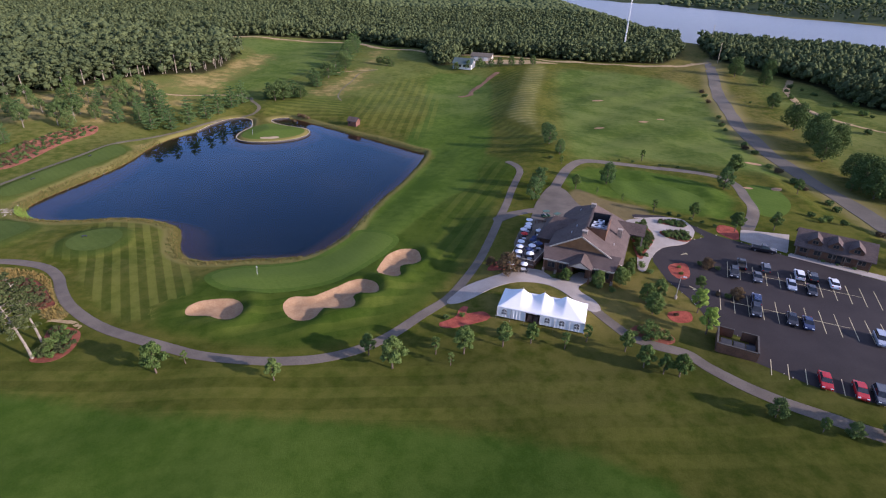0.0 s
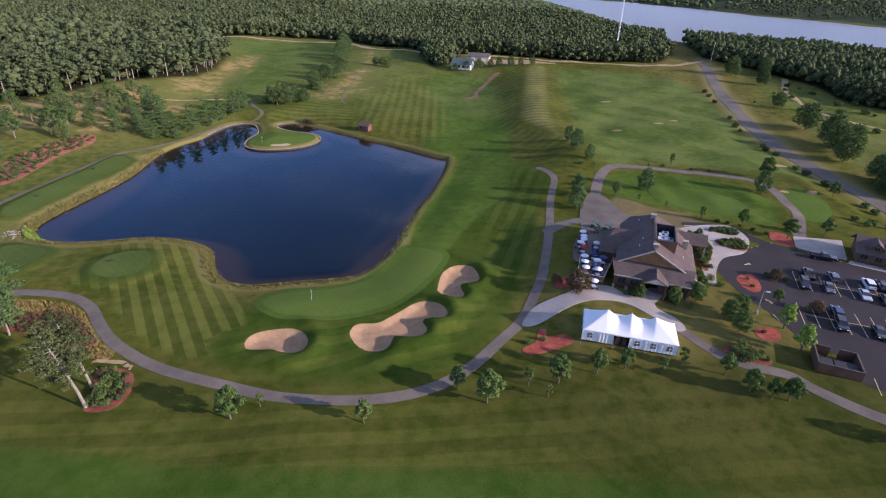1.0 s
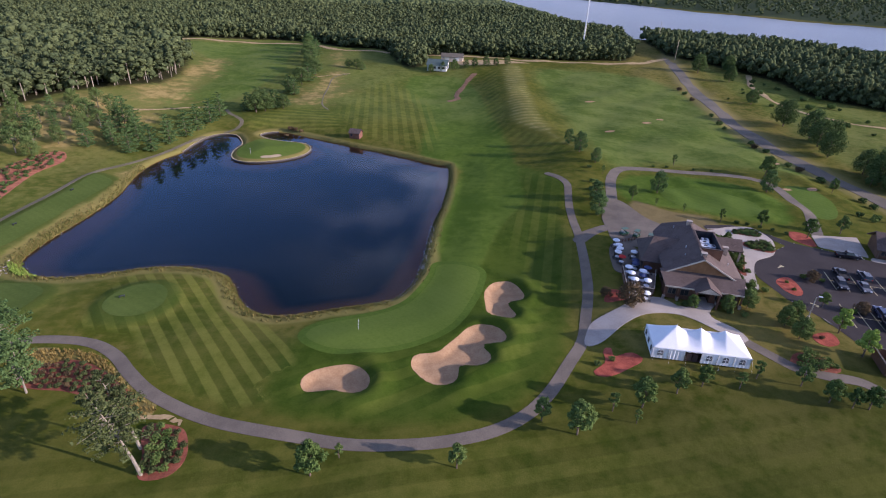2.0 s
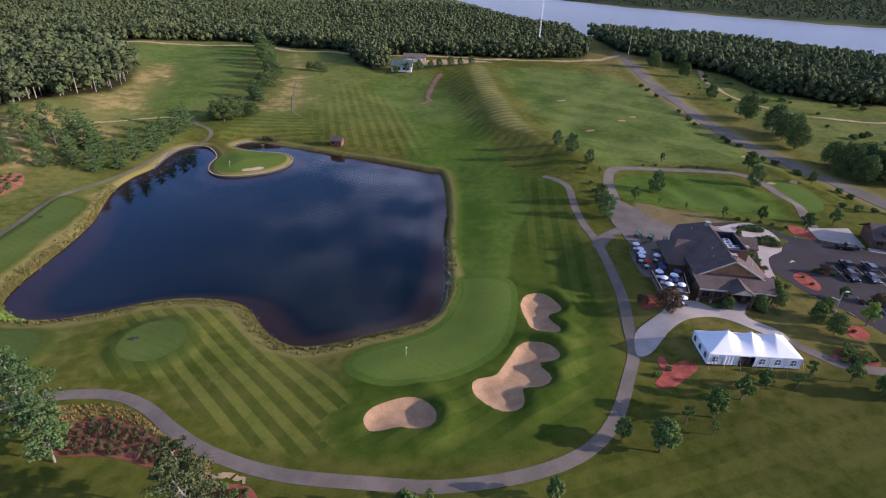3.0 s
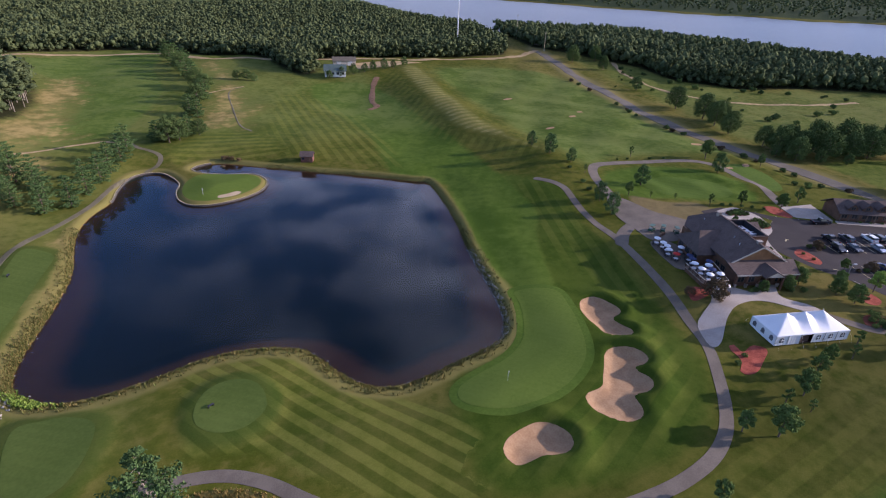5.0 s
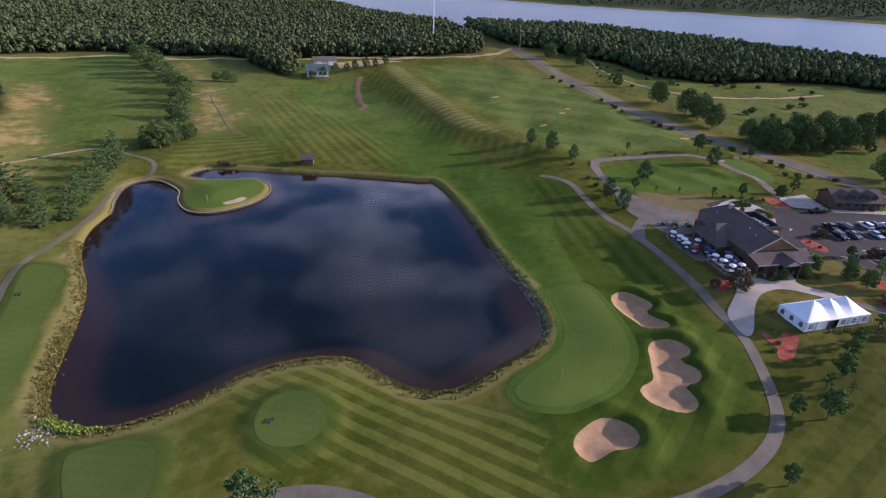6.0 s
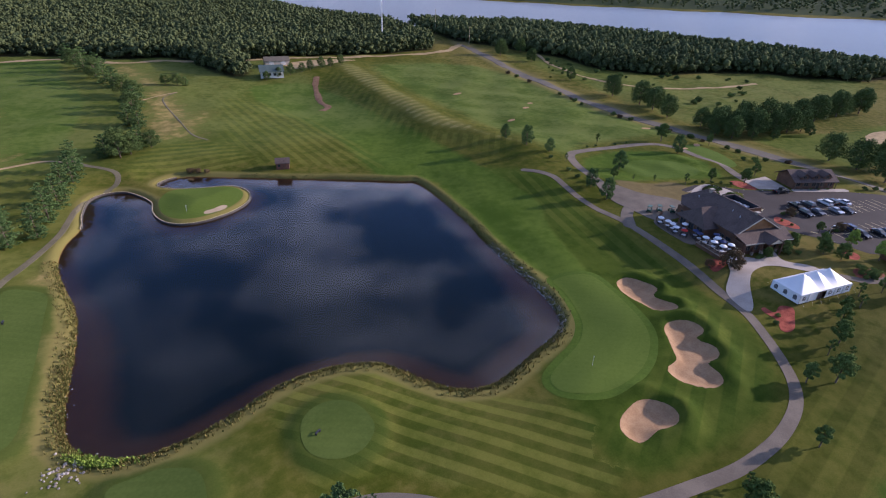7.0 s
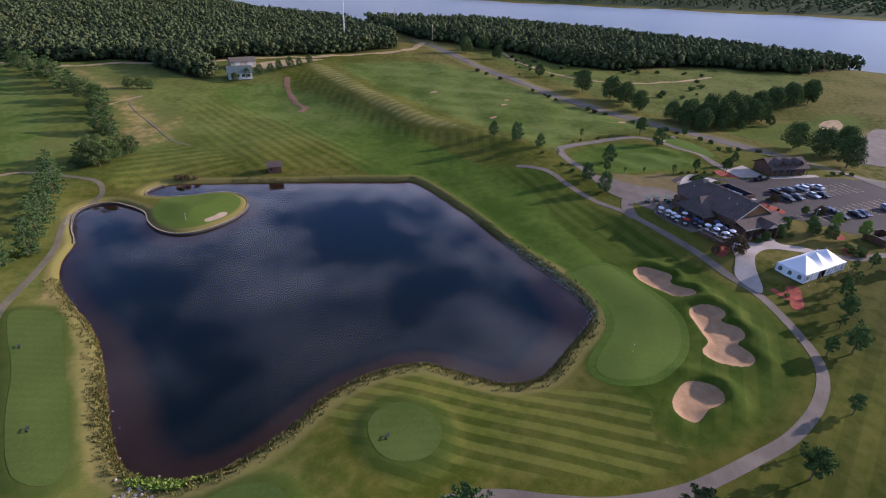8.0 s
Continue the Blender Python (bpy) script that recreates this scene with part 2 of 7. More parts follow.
BUNKERS = {
    "greenside_bunker_small": curve([(-48.8, 92.8), (-47.1, 93.6), (-44.2, 94), (-41.9, 94), (-39.9, 93), (-38.4, 90.6), (-38.5, 88.2), (-40.4, 87), (-42.7, 87.4), (-44.7, 88.1), (-47.8, 88), (-49.3, 88.4), (-50.1, 89.8), (-49.9, 91.6)]),
    "greenside_bunker_long": curve([(-18.5, 103.2), (-16.1, 103.9), (-13.6, 102.8), (-11.8, 100.6), (-11.7, 98.4), (-13.6, 97.2), (-16.4, 97.2), (-16.7, 96), (-15.8, 93.9), (-16.5, 92.2), (-18.9, 91.3), (-21.9, 91.8), (-22.4, 90.6), (-23.1, 88.3), (-24.9, 87.1), (-27.6, 87.7), (-29.6, 89.8), (-30.8, 92.5), (-30.4, 94.8), (-29.4, 95.8), (-26.6, 95.9), (-25.2, 96.3), (-23.4, 98.2), (-20.9, 100.7)]),
    "greenside_bunker_upper": curve([(-9.3, 121.6), (-7.2, 122.4), (-5.1, 122), (-3.9, 120), (-3.2, 116.1), (-4.2, 113.6), (-7.6, 112.6), (-7.9, 109.8), (-7.5, 106.6), (-9.3, 105.7), (-11.9, 106.8), (-13.3, 108.7), (-13, 111.9), (-12.5, 115.4), (-11.6, 118.6)]),
}
GREEN = curve([(-20, 132.6), (-11.6, 128.2), (-13.1, 120.8), (-15.7, 114.7), (-19.7, 107.5), (-24, 103), (-31.5, 99.2), (-39.4, 98), (-45.3, 99), (-49.4, 102), (-50.5, 105.2), (-48.4, 108.4), (-43, 110.2), (-35.8, 112), (-29.4, 115.9), (-25, 122), (-22.2, 127.6)])
ISLAND_GREEN = curve([(-88.2, 234), (-87.8, 227), (-84.8, 222.2), (-79, 220.5), (-70.4, 223), (-64.6, 228), (-62.4, 234.2), (-64.6, 240.4), (-72.6, 244.4), (-80, 247.2), (-86, 242)])
ISLAND_SAND = curve([(-78, 221.6), (-75.2, 221.5), (-72, 222.4), (-70.4, 224.2), (-72, 225.2), (-75.2, 223.8), (-77.8, 223.4)])
TEES = {
    "round_tee": curve([(-91.3, 125), (-88, 127.1), (-84.2, 126.4), (-81.7, 123.2), (-81.4, 118.5), (-83, 115.9), (-86.2, 114.1), (-89.9, 114.6), (-92.5, 117), (-93.1, 120.4)]),
    "corner_tee": curve([(-119.5, 128.5), (-115.4, 130.1), (-111.5, 129.2), (-108, 126), (-107.6, 121.6), (-109.2, 116), (-112, 112.4), (-118, 113)]),
    "long_tee": curve([(-128, 200), (-124.2, 199.4), (-120.6, 194.6), (-122, 184.6), (-124.5, 169.4), (-126.7, 158.9), (-128.5, 150), (-131.5, 147), (-135, 152), (-134, 164), (-131, 178), (-129.6, 192)]),
}
PUTTING = curve([(57, 169), (67, 171), (78, 165), (83, 156), (78, 148.5), (68, 151), (58, 158)])
PUTTING_LAWN = curve([(44, 174), (54, 182), (74, 181), (88, 172), (93, 160), (84, 143), (71, 147), (57, 155), (43, 161)])
SMALL_GREEN = curve([(104, 171), (112, 169), (111, 157), (102, 146), (95, 147), (97, 158)])
CART_PATH = curve([(24.6, 187), (27, 181.4), (27.6, 175.5), (25.8, 169), (23.4, 161), (21.4, 152.5), (19.3, 143.5), (17, 134.5), (14.4, 124.8), (11.1, 114.1), (7.2, 105.0), (3.2, 96.7), (-2.3, 89.8), (-7.6, 83.8), (-13.2, 79.2),
                   (-19.6, 76.4), (-27.5, 75.2), (-34.5, 75.3), (-41.5, 76.3), (-49, 78.5), (-57, 81), (-63, 83.4), (-69, 86.7), (-75, 91), (-80, 96.3), (-84.4, 101.8), (-89.6, 105.8), (-96, 107.6), (-104, 107.6), (-116, 104), (-132, 95)], False)
WEST_PATH = curve([(-141, 140), (-139.5, 152), (-137, 165), (-133.5, 180), (-131.8, 194), (-129, 204), (-124.9, 211.7), (-120.3, 219.6), (-114.6, 230), (-111.6, 238.5), (-109, 246.1), (-105, 253.3), (-98.4, 258.6), (-94.6, 263), (-93.6, 269), (-97, 275.5), (-101, 281), (-104, 288)], False)
LOOP_PATH = curve([(36, 158), (39, 166), (45, 180), (52, 188), (62, 188.6), (76, 186), (89, 182), (97, 178), (100, 171), (98, 160), (94.5, 148), (87, 136)], False)
LINK_PATH = curve([(17.6, 137), (22, 141), (27, 144), (32, 146)], False)
TENT_WALK = curve([(32.8, 95), (34.6, 91), (37, 86.6), (39, 83.6), (43, 81), (48, 79), (50.5, 75.6), (55, 71), (60.5, 67), (66, 64), (72, 61), (90, 54)], False)
PLAZA_NORTH = curve([(27, 134), (28.5, 145), (31, 154), (36.6, 164), (40.5, 160), (42.5, 150), (47, 141), (46, 134), (38, 131)])
PLAZA_SOUTH = curve([(3.4, 95.6), (6.7, 95.9), (13.4, 100.1), (19.0, 102.2), (24.1, 102.0), (27.6, 99.9), (31.0, 94.8), (33.0, 91.6), (35.2, 92.0), (34.9, 95.4), (32.2, 100.4), (36.6, 105.2), (34.0, 107.6), (29.4, 104.0), (27.0, 105.4), (24.9, 108.0), (19.6, 109.0), (15.4, 106.0), (8.4, 103.2), (5.6, 100.2)])
ENTRY_WALK = curve([(53.6, 138.4), (58.5, 140.6), (64.3, 142), (70.2, 141.4), (71.4, 136), (70.2, 131.2), (65.4, 125), (58.4, 122), (53.4, 115.8), (50, 109.4), (48.4, 110), (49.6, 114.6), (51, 120), (52, 128), (53, 134)])
LOT = np.array([(55, 121), (53.4, 114), (53.6, 105), (56, 97), (56.6, 88), (61.5, 83.5), (58.8, 77.5), (66.4, 71), (80, 64.6), (100, 55), (124, 78), (112, 101.5), (106, 108.2), (89.4, 119.8), (81, 127), (76, 131), (72, 137.5), (66, 143.5), (57, 143.8), (56.5, 141), (65.8, 140.8), (70.4, 136), (72.6, 129.6), (66.4, 127), (60.4, 123.4)], float)

# lattice of the land: close in the middle, wide towards the horizon
def ticks(lo, hi, stepsize, far):
    out = list(np.arange(lo, hi + 1e-6, stepsize))
    s, v = stepsize, hi
    while v < far:
        s *= 1.13
        v += s
        out.append(v)
    s, v = stepsize, lo
    while v > -far:
        s *= 1.13
        v -= s
        out.insert(0, v)
    return np.array(out)


GX, GY = ticks(-160, 140, 1.0, 4600), ticks(48, 300, 1.0, 4600)
LX, LY = np.meshgrid(GX, GY, indexing="ij")


def lay_of_land(x, y):
    h = 2.2 + 0 * x
    h = h + 2.5 * step(x, -4, 40) * step(y, 55, 88)
    h = h - 2.2 * step(x, 104, 132) * (1 - step(y, 180, 300))
    valley = np.exp(-((x - 10 - 0.03 * (y - 250)) / 36) ** 2) * (1 - step(y, 345, 395))
    north = step(y, 215, 420)
    east = step(x, 30, 60) * (1 - step(y, 300, 430))
    h = h + 6.6 * north * (1 - 0.95 * valley) * (1 - 0.66 * east) - 0.6 * step(y, 440, 640)
    h = h + 1.2 * step(x, 22, 50) * step(y, 140, 200) * (1 - step(y, 330, 430))
    crest = near(line_dist, x, y, CREST, 60.0)
    h = h + 2.4 * np.exp(-(crest / 14.0) ** 2)
    h = h + 1.4 * np.exp(-((x - 27) / 22) ** 2 - ((y - 184) / 24) ** 2)
    h = h + 5.0 * step(-x, 122, 175) * step(y, 150, 215)
    h = h + 1.3 * np.exp(-((x + 24) / 30) ** 2 - ((y - 96) / 15) ** 2)
    h = h + 0.3 * np.sin(x * 0.11 + 1.3) * np.sin(y * 0.09 + x * 0.03) + 0.8 * np.sin(x * 0.021 + 2) * np.sin(y * 0.017) * step(np.hypot(x, y - 150), 130, 260)
    for cx, cy, hh, rr in ((87, 160, 1.0, 5), (80, 146, 0.9, 5), (70, 175, 0.7, 6), (93, 150, 0.9, 5), (60, 166, 0.6, 5), (115, 176, 1.2, 6), (117, 160, 1.0, 5), (74, 157, 0.5, 5)):
        h = h + hh * np.exp(-((x - cx) / (rr * 0.7)) ** 2 - ((y - cy) / (rr * 1.5)) ** 2)
    roll = np.sin(x * 0.19 + 0.7 * np.sin(y * 0.07)) * np.sin(y * 0.16 + 1.1 + 0.8 * np.sin(x * 0.06))
    h = h + 0.22 * roll * (1 - step(x, 50, 60) * step(y, 55, 65) * (1 - step(y, 150, 160))) + 0.3 * roll * step(x, 50, 70) * step(y, 195, 215)
    return h


HZ = lay_of_land(LX, LY)
D_POND = near(area_dist, LX, LY, POND, 60.0)
bank = 0.35 * np.exp(-((D_POND - 2.4) / 1.5) ** 2) * step(LX, -34, -26) * step(LY, 112, 122) + 1.0 * step(D_POND, 0.0, 1.5) + (HZ - 1.0) * step(D_POND, 0.5, 15.0)
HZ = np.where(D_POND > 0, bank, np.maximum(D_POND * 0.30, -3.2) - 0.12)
D_LAKE = near(area_dist, LX, LY, LAKE, 300.0)
HZ = np.where(D_LAKE < 120, HZ * step(D_LAKE, 5, 120) + (LAKE_Z - 3.0 + 4.0 * step(D_LAKE, -20, 20)) * (1 - step(D_LAKE, 5, 120)), HZ)
FAR = step(LX + 0.6 * LY, 1750, 3200)
HZ = HZ + 45 * FAR * step(D_LAKE, 40, 299)
D_TEE = {k: near(area_dist, LX, LY, v, 20.0) for k, v in TEES.items()}
for d in D_TEE.values():
    HZ += 0.55 * (1 - step(d, 0.0, 4.0))
D_BUNK = {k: near(area_dist, LX, LY, v, 20.0) for k, v in BUNKERS.items()}
for k, d in D_BUNK.items():
    c = BUNKERS[k].mean(0)
    east = step((LX - c[0]) * 0.92 - (LY - c[1]) * 0.39, -4, 6)
    HZ += (1.15 + 0.3 * np.sin(LY * 0.85 + LX * 0.3)) * np.exp(-((d - 1.7) / 2.2) ** 2) * east * step(d, -0.7, 1.1)
    HZ -= 0.9 * step(-d, -0.2, 1.6)
D_LOT = near(area_dist, LX, LY, LOT, 30.0)
HZ = HZ * step(D_LOT, 0, 14) + (4.75 + 0.004 * (LX - 70)) * (1 - step(D_LOT, 0, 14))
FLATS = {"club": ((20, 98, 56, 138), 4.9), "annex": ((84, 108, 116, 136), 4.8)}
for (x0, y0, x1, y1), z in FLATS.values():
    d = np.hypot(np.maximum(np.maximum(x0 - LX, LX - x1), 0), np.maximum(np.maximum(y0 - LY, LY - y1), 0))
    HZ = HZ * step(d, 0, 16) + z * (1 - step(d, 0, 16))


def ground(x, y):
    """Height of the land, on its triangles."""
    i = int(np.clip(np.searchsorted(GX, x) - 1, 0, len(GX) - 2))
    j = int(np.clip(np.searchsorted(GY, y) - 1, 0, len(GY) - 2))
    u, v = (x - GX[i]) / (GX[i + 1] - GX[i]), (y - GY[j]) / (GY[j + 1] - GY[j])
    a, b, c, d = HZ[i, j], HZ[i + 1, j], HZ[i + 1, j + 1], HZ[i, j + 1]
    return float(a + u * (b - a) + v * (c - b)) if u >= v else float(a + u * (c - d) + v * (d - a))


def mesh_of(name, verts, faces, material, smooth=False):
    me = bpy.data.meshes.new(name)
    me.from_pydata(verts, [], faces)
    me.materials.append(material)
    if smooth:
        me.polygons.foreach_set("use_smooth", [True] * len(me.polygons))
    me.update()
    return me


def drape(name, dist, material, lift=0.04, level=None, skirt=0.0, label="", category="", parent=None, kind="structure"):
    """A sheet over the land wherever dist, given on the lattice, is negative; skirt: the depth of its edge."""
    ii, jj = np.nonzero(dist < 2.5)
    i0, i1, j0, j1 = max(ii.min() - 2, 0), min(ii.max() + 2, len(GX) - 2), max(jj.min() - 2, 0), min(jj.max() + 2, len(GY) - 2)
    verts, faces, seen, rim = [], [], {}, []

    def node(i, j):
        k = (i, j)
        if k not in seen:
            seen[k] = len(verts)
            verts.append((GX[i], GY[j], (HZ[i, j] if level is None else level) + lift))
        return seen[k]

    def cut(p, q):
        k = (p, q) if p < q else (q, p)
        if k not in seen:
            p, q = k
            a, b = dist[p], dist[q]
            t = a / (a - b)
            za, zb = (HZ[p], HZ[q]) if level is None else (level, level)
            seen[k] = len(verts)
            verts.append((GX[p[0]] + t * (GX[q[0]] - GX[p[0]]), GY[p[1]] + t * (GY[q[1]] - GY[p[1]]), za + t * (zb - za) + lift))
        return seen[k]

    for i in range(i0, i1 + 1):
        for j in range(j0, j1 + 1):
            if min(dist[i, j], dist[i + 1, j], dist[i + 1, j + 1], dist[i, j + 1]) >= 0:
                continue
            for tri in (((i, j), (i + 1, j), (i + 1, j + 1)), ((i, j), (i + 1, j + 1), (i, j + 1))):
                f, marks = [], []
                for p, q in zip(tri, tri[1:] + tri[:1]):
                    if dist[p] < 0:
                        f.append(node(*p))
                    if (dist[p] < 0) != (dist[q] < 0):
                        k = cut(p, q)
                        f.append(k)
                        marks.append((k, dist[p] < 0))
                if len(f) > 2:
                    faces.append(f)
                    if len(marks) == 2:
                        leave = [k for k, out in marks if out][0]
                        enter = [k for k, out in marks if not out][0]
                        rim.append((leave, enter))
    if skirt:
        low = {}
        for a, b in rim:
            for k in (a, b):
                if k not in low:
                    low[k] = len(verts)
                    x, y, z = verts[k]
                    verts.append((x, y, z - skirt))
            faces.append((b, a, low[a], low[b]))
    ob = new(name, mesh_of(name, verts, faces, material, not skirt))
    if parent:
        ob.parent = parent
    else:
        tagged(ob, label, category, "", kind)
    return ob


# ---- the ground ----
FAIRWAY = curve([(-22.5, 134), (-22.6, 146), (-15, 171), (-4, 198), (-5, 208), (-16, 224), (-8, 274), (-13, 328), (-7, 372), (24, 366), (27, 330), (24, 281), (21, 231), (15, 190), (11, 168), (2, 155), (-5, 142), (-13, 127)])
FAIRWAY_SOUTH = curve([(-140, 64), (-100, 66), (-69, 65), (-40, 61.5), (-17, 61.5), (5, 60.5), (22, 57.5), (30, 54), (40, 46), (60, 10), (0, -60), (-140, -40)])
FAIRWAY_WEST = curve([(-140, 300), (-112, 300), (-98, 330), (-88, 380), (-92, 440), (-86, 500), (-118, 512), (-160, 482), (-206, 474), (-190, 452), (-156, 436), (-140, 410), (-127, 380), (-126, 330)])
STRIPES = np.array([(-94, 134), (-77, 134), (-68, 126), (-64, 115), (-54, 104), (-52, 96), (-52, 88), (-60, 86), (-69, 91), (-78, 100), (-84, 109), (-95, 112)], float)
STRAW = [curve([(-152, 306), (-146, 330), (-144, 350), (-140, 404), (-134, 408), (-131, 350), (-131, 300), (-131, 280), (-134, 266), (-142, 285)]),
         curve([(-76, 300), (-62, 298), (-54, 304), (-47, 330), (-44, 372), (-50, 400), (-48, 448), (-64, 452), (-60, 390), (-68, 340)]),
         curve([(-230, 236), (-200, 222), (-170, 210), (-150, 222), (-136, 244), (-132, 262), (-150, 294), (-168, 306), (-192, 270)]),
         curve([(-102, 104.4), (-91, 103.6), (-83, 98.2), (-77, 91.2), (-72.6, 87.4), (-75, 85.4), (-79, 88.4), (-86, 95), (-92, 99.4), (-102, 101)]),
         curve([(-123, 140), (-122.6, 152), (-120.6, 164), (-118.6, 176), (-117.2, 188), (-117.8, 200), (-119.4, 209), (-122.4, 205), (-120.4, 195), (-122.4, 183), (-125.2, 168.6), (-127.2, 158), (-129.4, 148), (-127.6, 138)])]
WATERED = curve([(-56, 86), (-40, 80), (-24, 79), (-12, 83), (-2, 93), (6, 112), (11, 128), (16, 145), (20, 160), (28, 176), (22, 196), (12, 206), (-4, 200), (-16, 170), (-22, 146), (-24, 126), (-48, 112), (-54, 100)])
RANGE = curve([(50, 192), (56, 250), (66, 320), (80, 378), (130, 372), (150, 330), (134, 262), (126, 210), (122, 184), (98, 190), (70, 196)])
EAST_FIELD = curve([(152, 200), (180, 290), (207, 392), (236, 350), (232, 305), (258, 275), (332, 250), (370, 186), (300, 170), (200, 174)])
EAST_LAWN = curve([(154, 164), (146, 145), (143.5, 130), (148, 117), (180, 112), (240, 118), (250, 134), (212, 142), (180, 158)])
DRY_BANK = curve([(40.5, 156), (41.5, 145), (46, 138.5), (53, 136.5), (61, 139.5), (62, 149), (53, 153.6), (45, 161)])
WOODS_WEST = np.array([(-250, 222), (-225, 236), (-207, 250), (-194, 268), (-183, 290), (-168, 310), (-157, 320), (-148, 330), (-145, 353), (-148, 378), (-152, 402), (-166, 426), (-196, 444), (-250, 456), (-420, 500), (-1500, 700), (-1500, 60), (-420, 120)], float)
WOODS_NORTH = np.array([(-225, 488), (-190, 492), (-160, 512), (-122, 542), (-82, 526), (-56, 492), (-30, 484), (-14, 466), (-14, 420), (-8, 394), (2, 398), (10, 440), (42, 440), (100, 426), (160, 424), (192, 470), (290, 745), (305, 1000), (320, 1340), (390, 2560), (-1500, 2560), (-1500, 720), (-420, 520)], float)
WOODS_EAST = np.array([(214, 452), (228, 392), (240, 354), (234, 310), (256, 280), (330, 256), (380, 190), (500, 170), (476, 300), (436, 440), (405, 545), (330, 610), (290, 690), (235, 520)], float)
WOODS_FAR = np.array([(150, 2640), (720, 2340), (920, 1520), (1060, 1130), (1360, 690), (1920, -200), (2600, -200), (2600, 1500), (1700, 2900), (700, 3600), (100, 3600)], float)

ZONES = {
    "fair": np.minimum(np.minimum(near(area_dist, LX, LY, FAIRWAY, 20.0), near(area_dist, LX, LY, FAIRWAY_SOUTH, 20.0)), np.minimum(near(area_dist, LX, LY, FAIRWAY_WEST, 20.0), near(area_dist, LX, LY, PUTTING_LAWN, 20.0))),
    "straw": np.minimum(np.minimum(near(area_dist, LX, LY, STRAW[0], 30.0) - 1, near(area_dist, LX, LY, STRAW[1], 30.0) + 5), np.minimum(near(area_dist, LX, LY, STRAW[2], 30.0) + 3, np.minimum(np.where(near(area_dist, LX, LY, STRAW[3], 30.0) < 0.5, -9.0, 30.0), 2.5 * near(area_dist, LX, LY, STRAW[4], 30.0) + 1.5))),
    "canopy": step(np.hypot(LX + 60, LY - 60), 700, 1000),
    "tee": np.minimum(D_TEE["round_tee"], np.minimum(D_TEE["corner_tee"], D_TEE["long_tee"])),
    "bank": near(area_dist, LX, LY, DRY_BANK, 20.0),
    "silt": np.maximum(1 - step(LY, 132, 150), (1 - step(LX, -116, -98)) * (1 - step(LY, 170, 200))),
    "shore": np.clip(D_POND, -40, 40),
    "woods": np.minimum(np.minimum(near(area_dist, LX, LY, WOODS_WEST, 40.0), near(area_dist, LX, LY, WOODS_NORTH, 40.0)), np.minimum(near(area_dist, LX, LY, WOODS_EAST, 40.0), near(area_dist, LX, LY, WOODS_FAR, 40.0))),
    "road": near(line_dist, LX, LY, ROAD, 40.0),
    "watered": np.minimum(near(area_dist, LX, LY, WATERED, 20.0), np.minimum(near(area_dist, LX, LY, RANGE, 20.0), near(area_dist, LX, LY, EAST_LAWN, 20.0))),
    "deep": step(-near(area_dist, LX, LY, WATERED, 20.0), -1.5, 2.5) * step(near(area_dist, LX, LY, FAIRWAY, 20.0), -0.3, 0.8) * (1 - step(LY, 176, 192)),
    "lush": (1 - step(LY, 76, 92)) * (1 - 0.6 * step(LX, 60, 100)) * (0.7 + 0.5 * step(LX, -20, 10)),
    "pale": np.maximum(np.maximum(step(-near(area_dist, LX, LY, RANGE, 20.0), -8, 4), 0.85 * step(-near(area_dist, LX, LY, EAST_FIELD, 20.0), -6, 6)), np.maximum(0.85 * step(LY, 256, 290) * (1 - step(LX, 20, 40)), 0.5 * step(-LX, 92, 112) * step(LY, 105, 125))),
    "crest": near(line_dist, LX, LY, CREST, 60.0) + 6 * (1 - step(LY, 226, 250)),
    "dry": np.clip(0.16 + (0.3 + 0.45 * step(LY, 80, 90)) * step(LX, -6, 20) * step(LY, 58, 72) * (1 - step(LY, 104, 118)) + 0.6 * step(LX, 128, 150) + 0.75 * step(-LX, 122, 140) * step(LY, 120, 150) + 0.25 * step(LY, 285, 320) * (1 - step(LX, 30, 50)) + 0.7 * step(LX, 42, 50) * (1 - step(LX, 62, 70)) * step(LY, 138, 146) * (1 - step(LY, 150, 156)) + 0.35 * (1 - step(D_POND, 6, 16)) * step(LX, -200, -60) + 0.45 * (1 - step(LX, -80, -66)) * step(LY, 96, 108) * (1 - step(LY, 138, 146)) , 0, 1),
}
# mowing lines: metres across the lines, and how strongly they show
su, sa = LX * 0.45 + LY * 0.893, np.zeros_like(LX)


def mow(mask, angle, period, strength, shift=0.0):
    """Mowing lines that run along angle (degrees from the x axis) where mask is above a half."""
    a = radians(angle)
    u = (-LX * math.sin(a) + LY * math.cos(a)) / period + shift
    su[mask > 0.02] = u[mask > 0.02]
    np.maximum(sa, 0, out=sa)
    sa[mask > 0.02] = (strength * mask)[mask > 0.02]


mow(step(LY, 50, 58) * (1 - step(LY, 70, 84)) * (ZONES["fair"] > 0) * (1 - 0.6 * step(LX, -10, 15)), 4, 5.2, 0.26)
mow(1 - step(near(area_dist, LX, LY, STRIPES, 20.0), -1.0, 1.5), -60.4, 3.52, 0.8, 0.574)
mow(step(-near(area_dist, LX, LY, curve([(-58, 262), (-38, 246), (-14, 226), (-8, 232), (-2, 280), (-10, 340), (-30, 352), (-44, 310)]), 30.0), -2, 4), 88, 4.6, 0.46)
mow(step(-near(area_dist, LX, LY, curve([(-90, 262), (-80, 264), (-62, 258), (-48, 262), (-58, 290), (-84, 284)]), 30.0), -2, 3), -8, 4.6, 0.6)
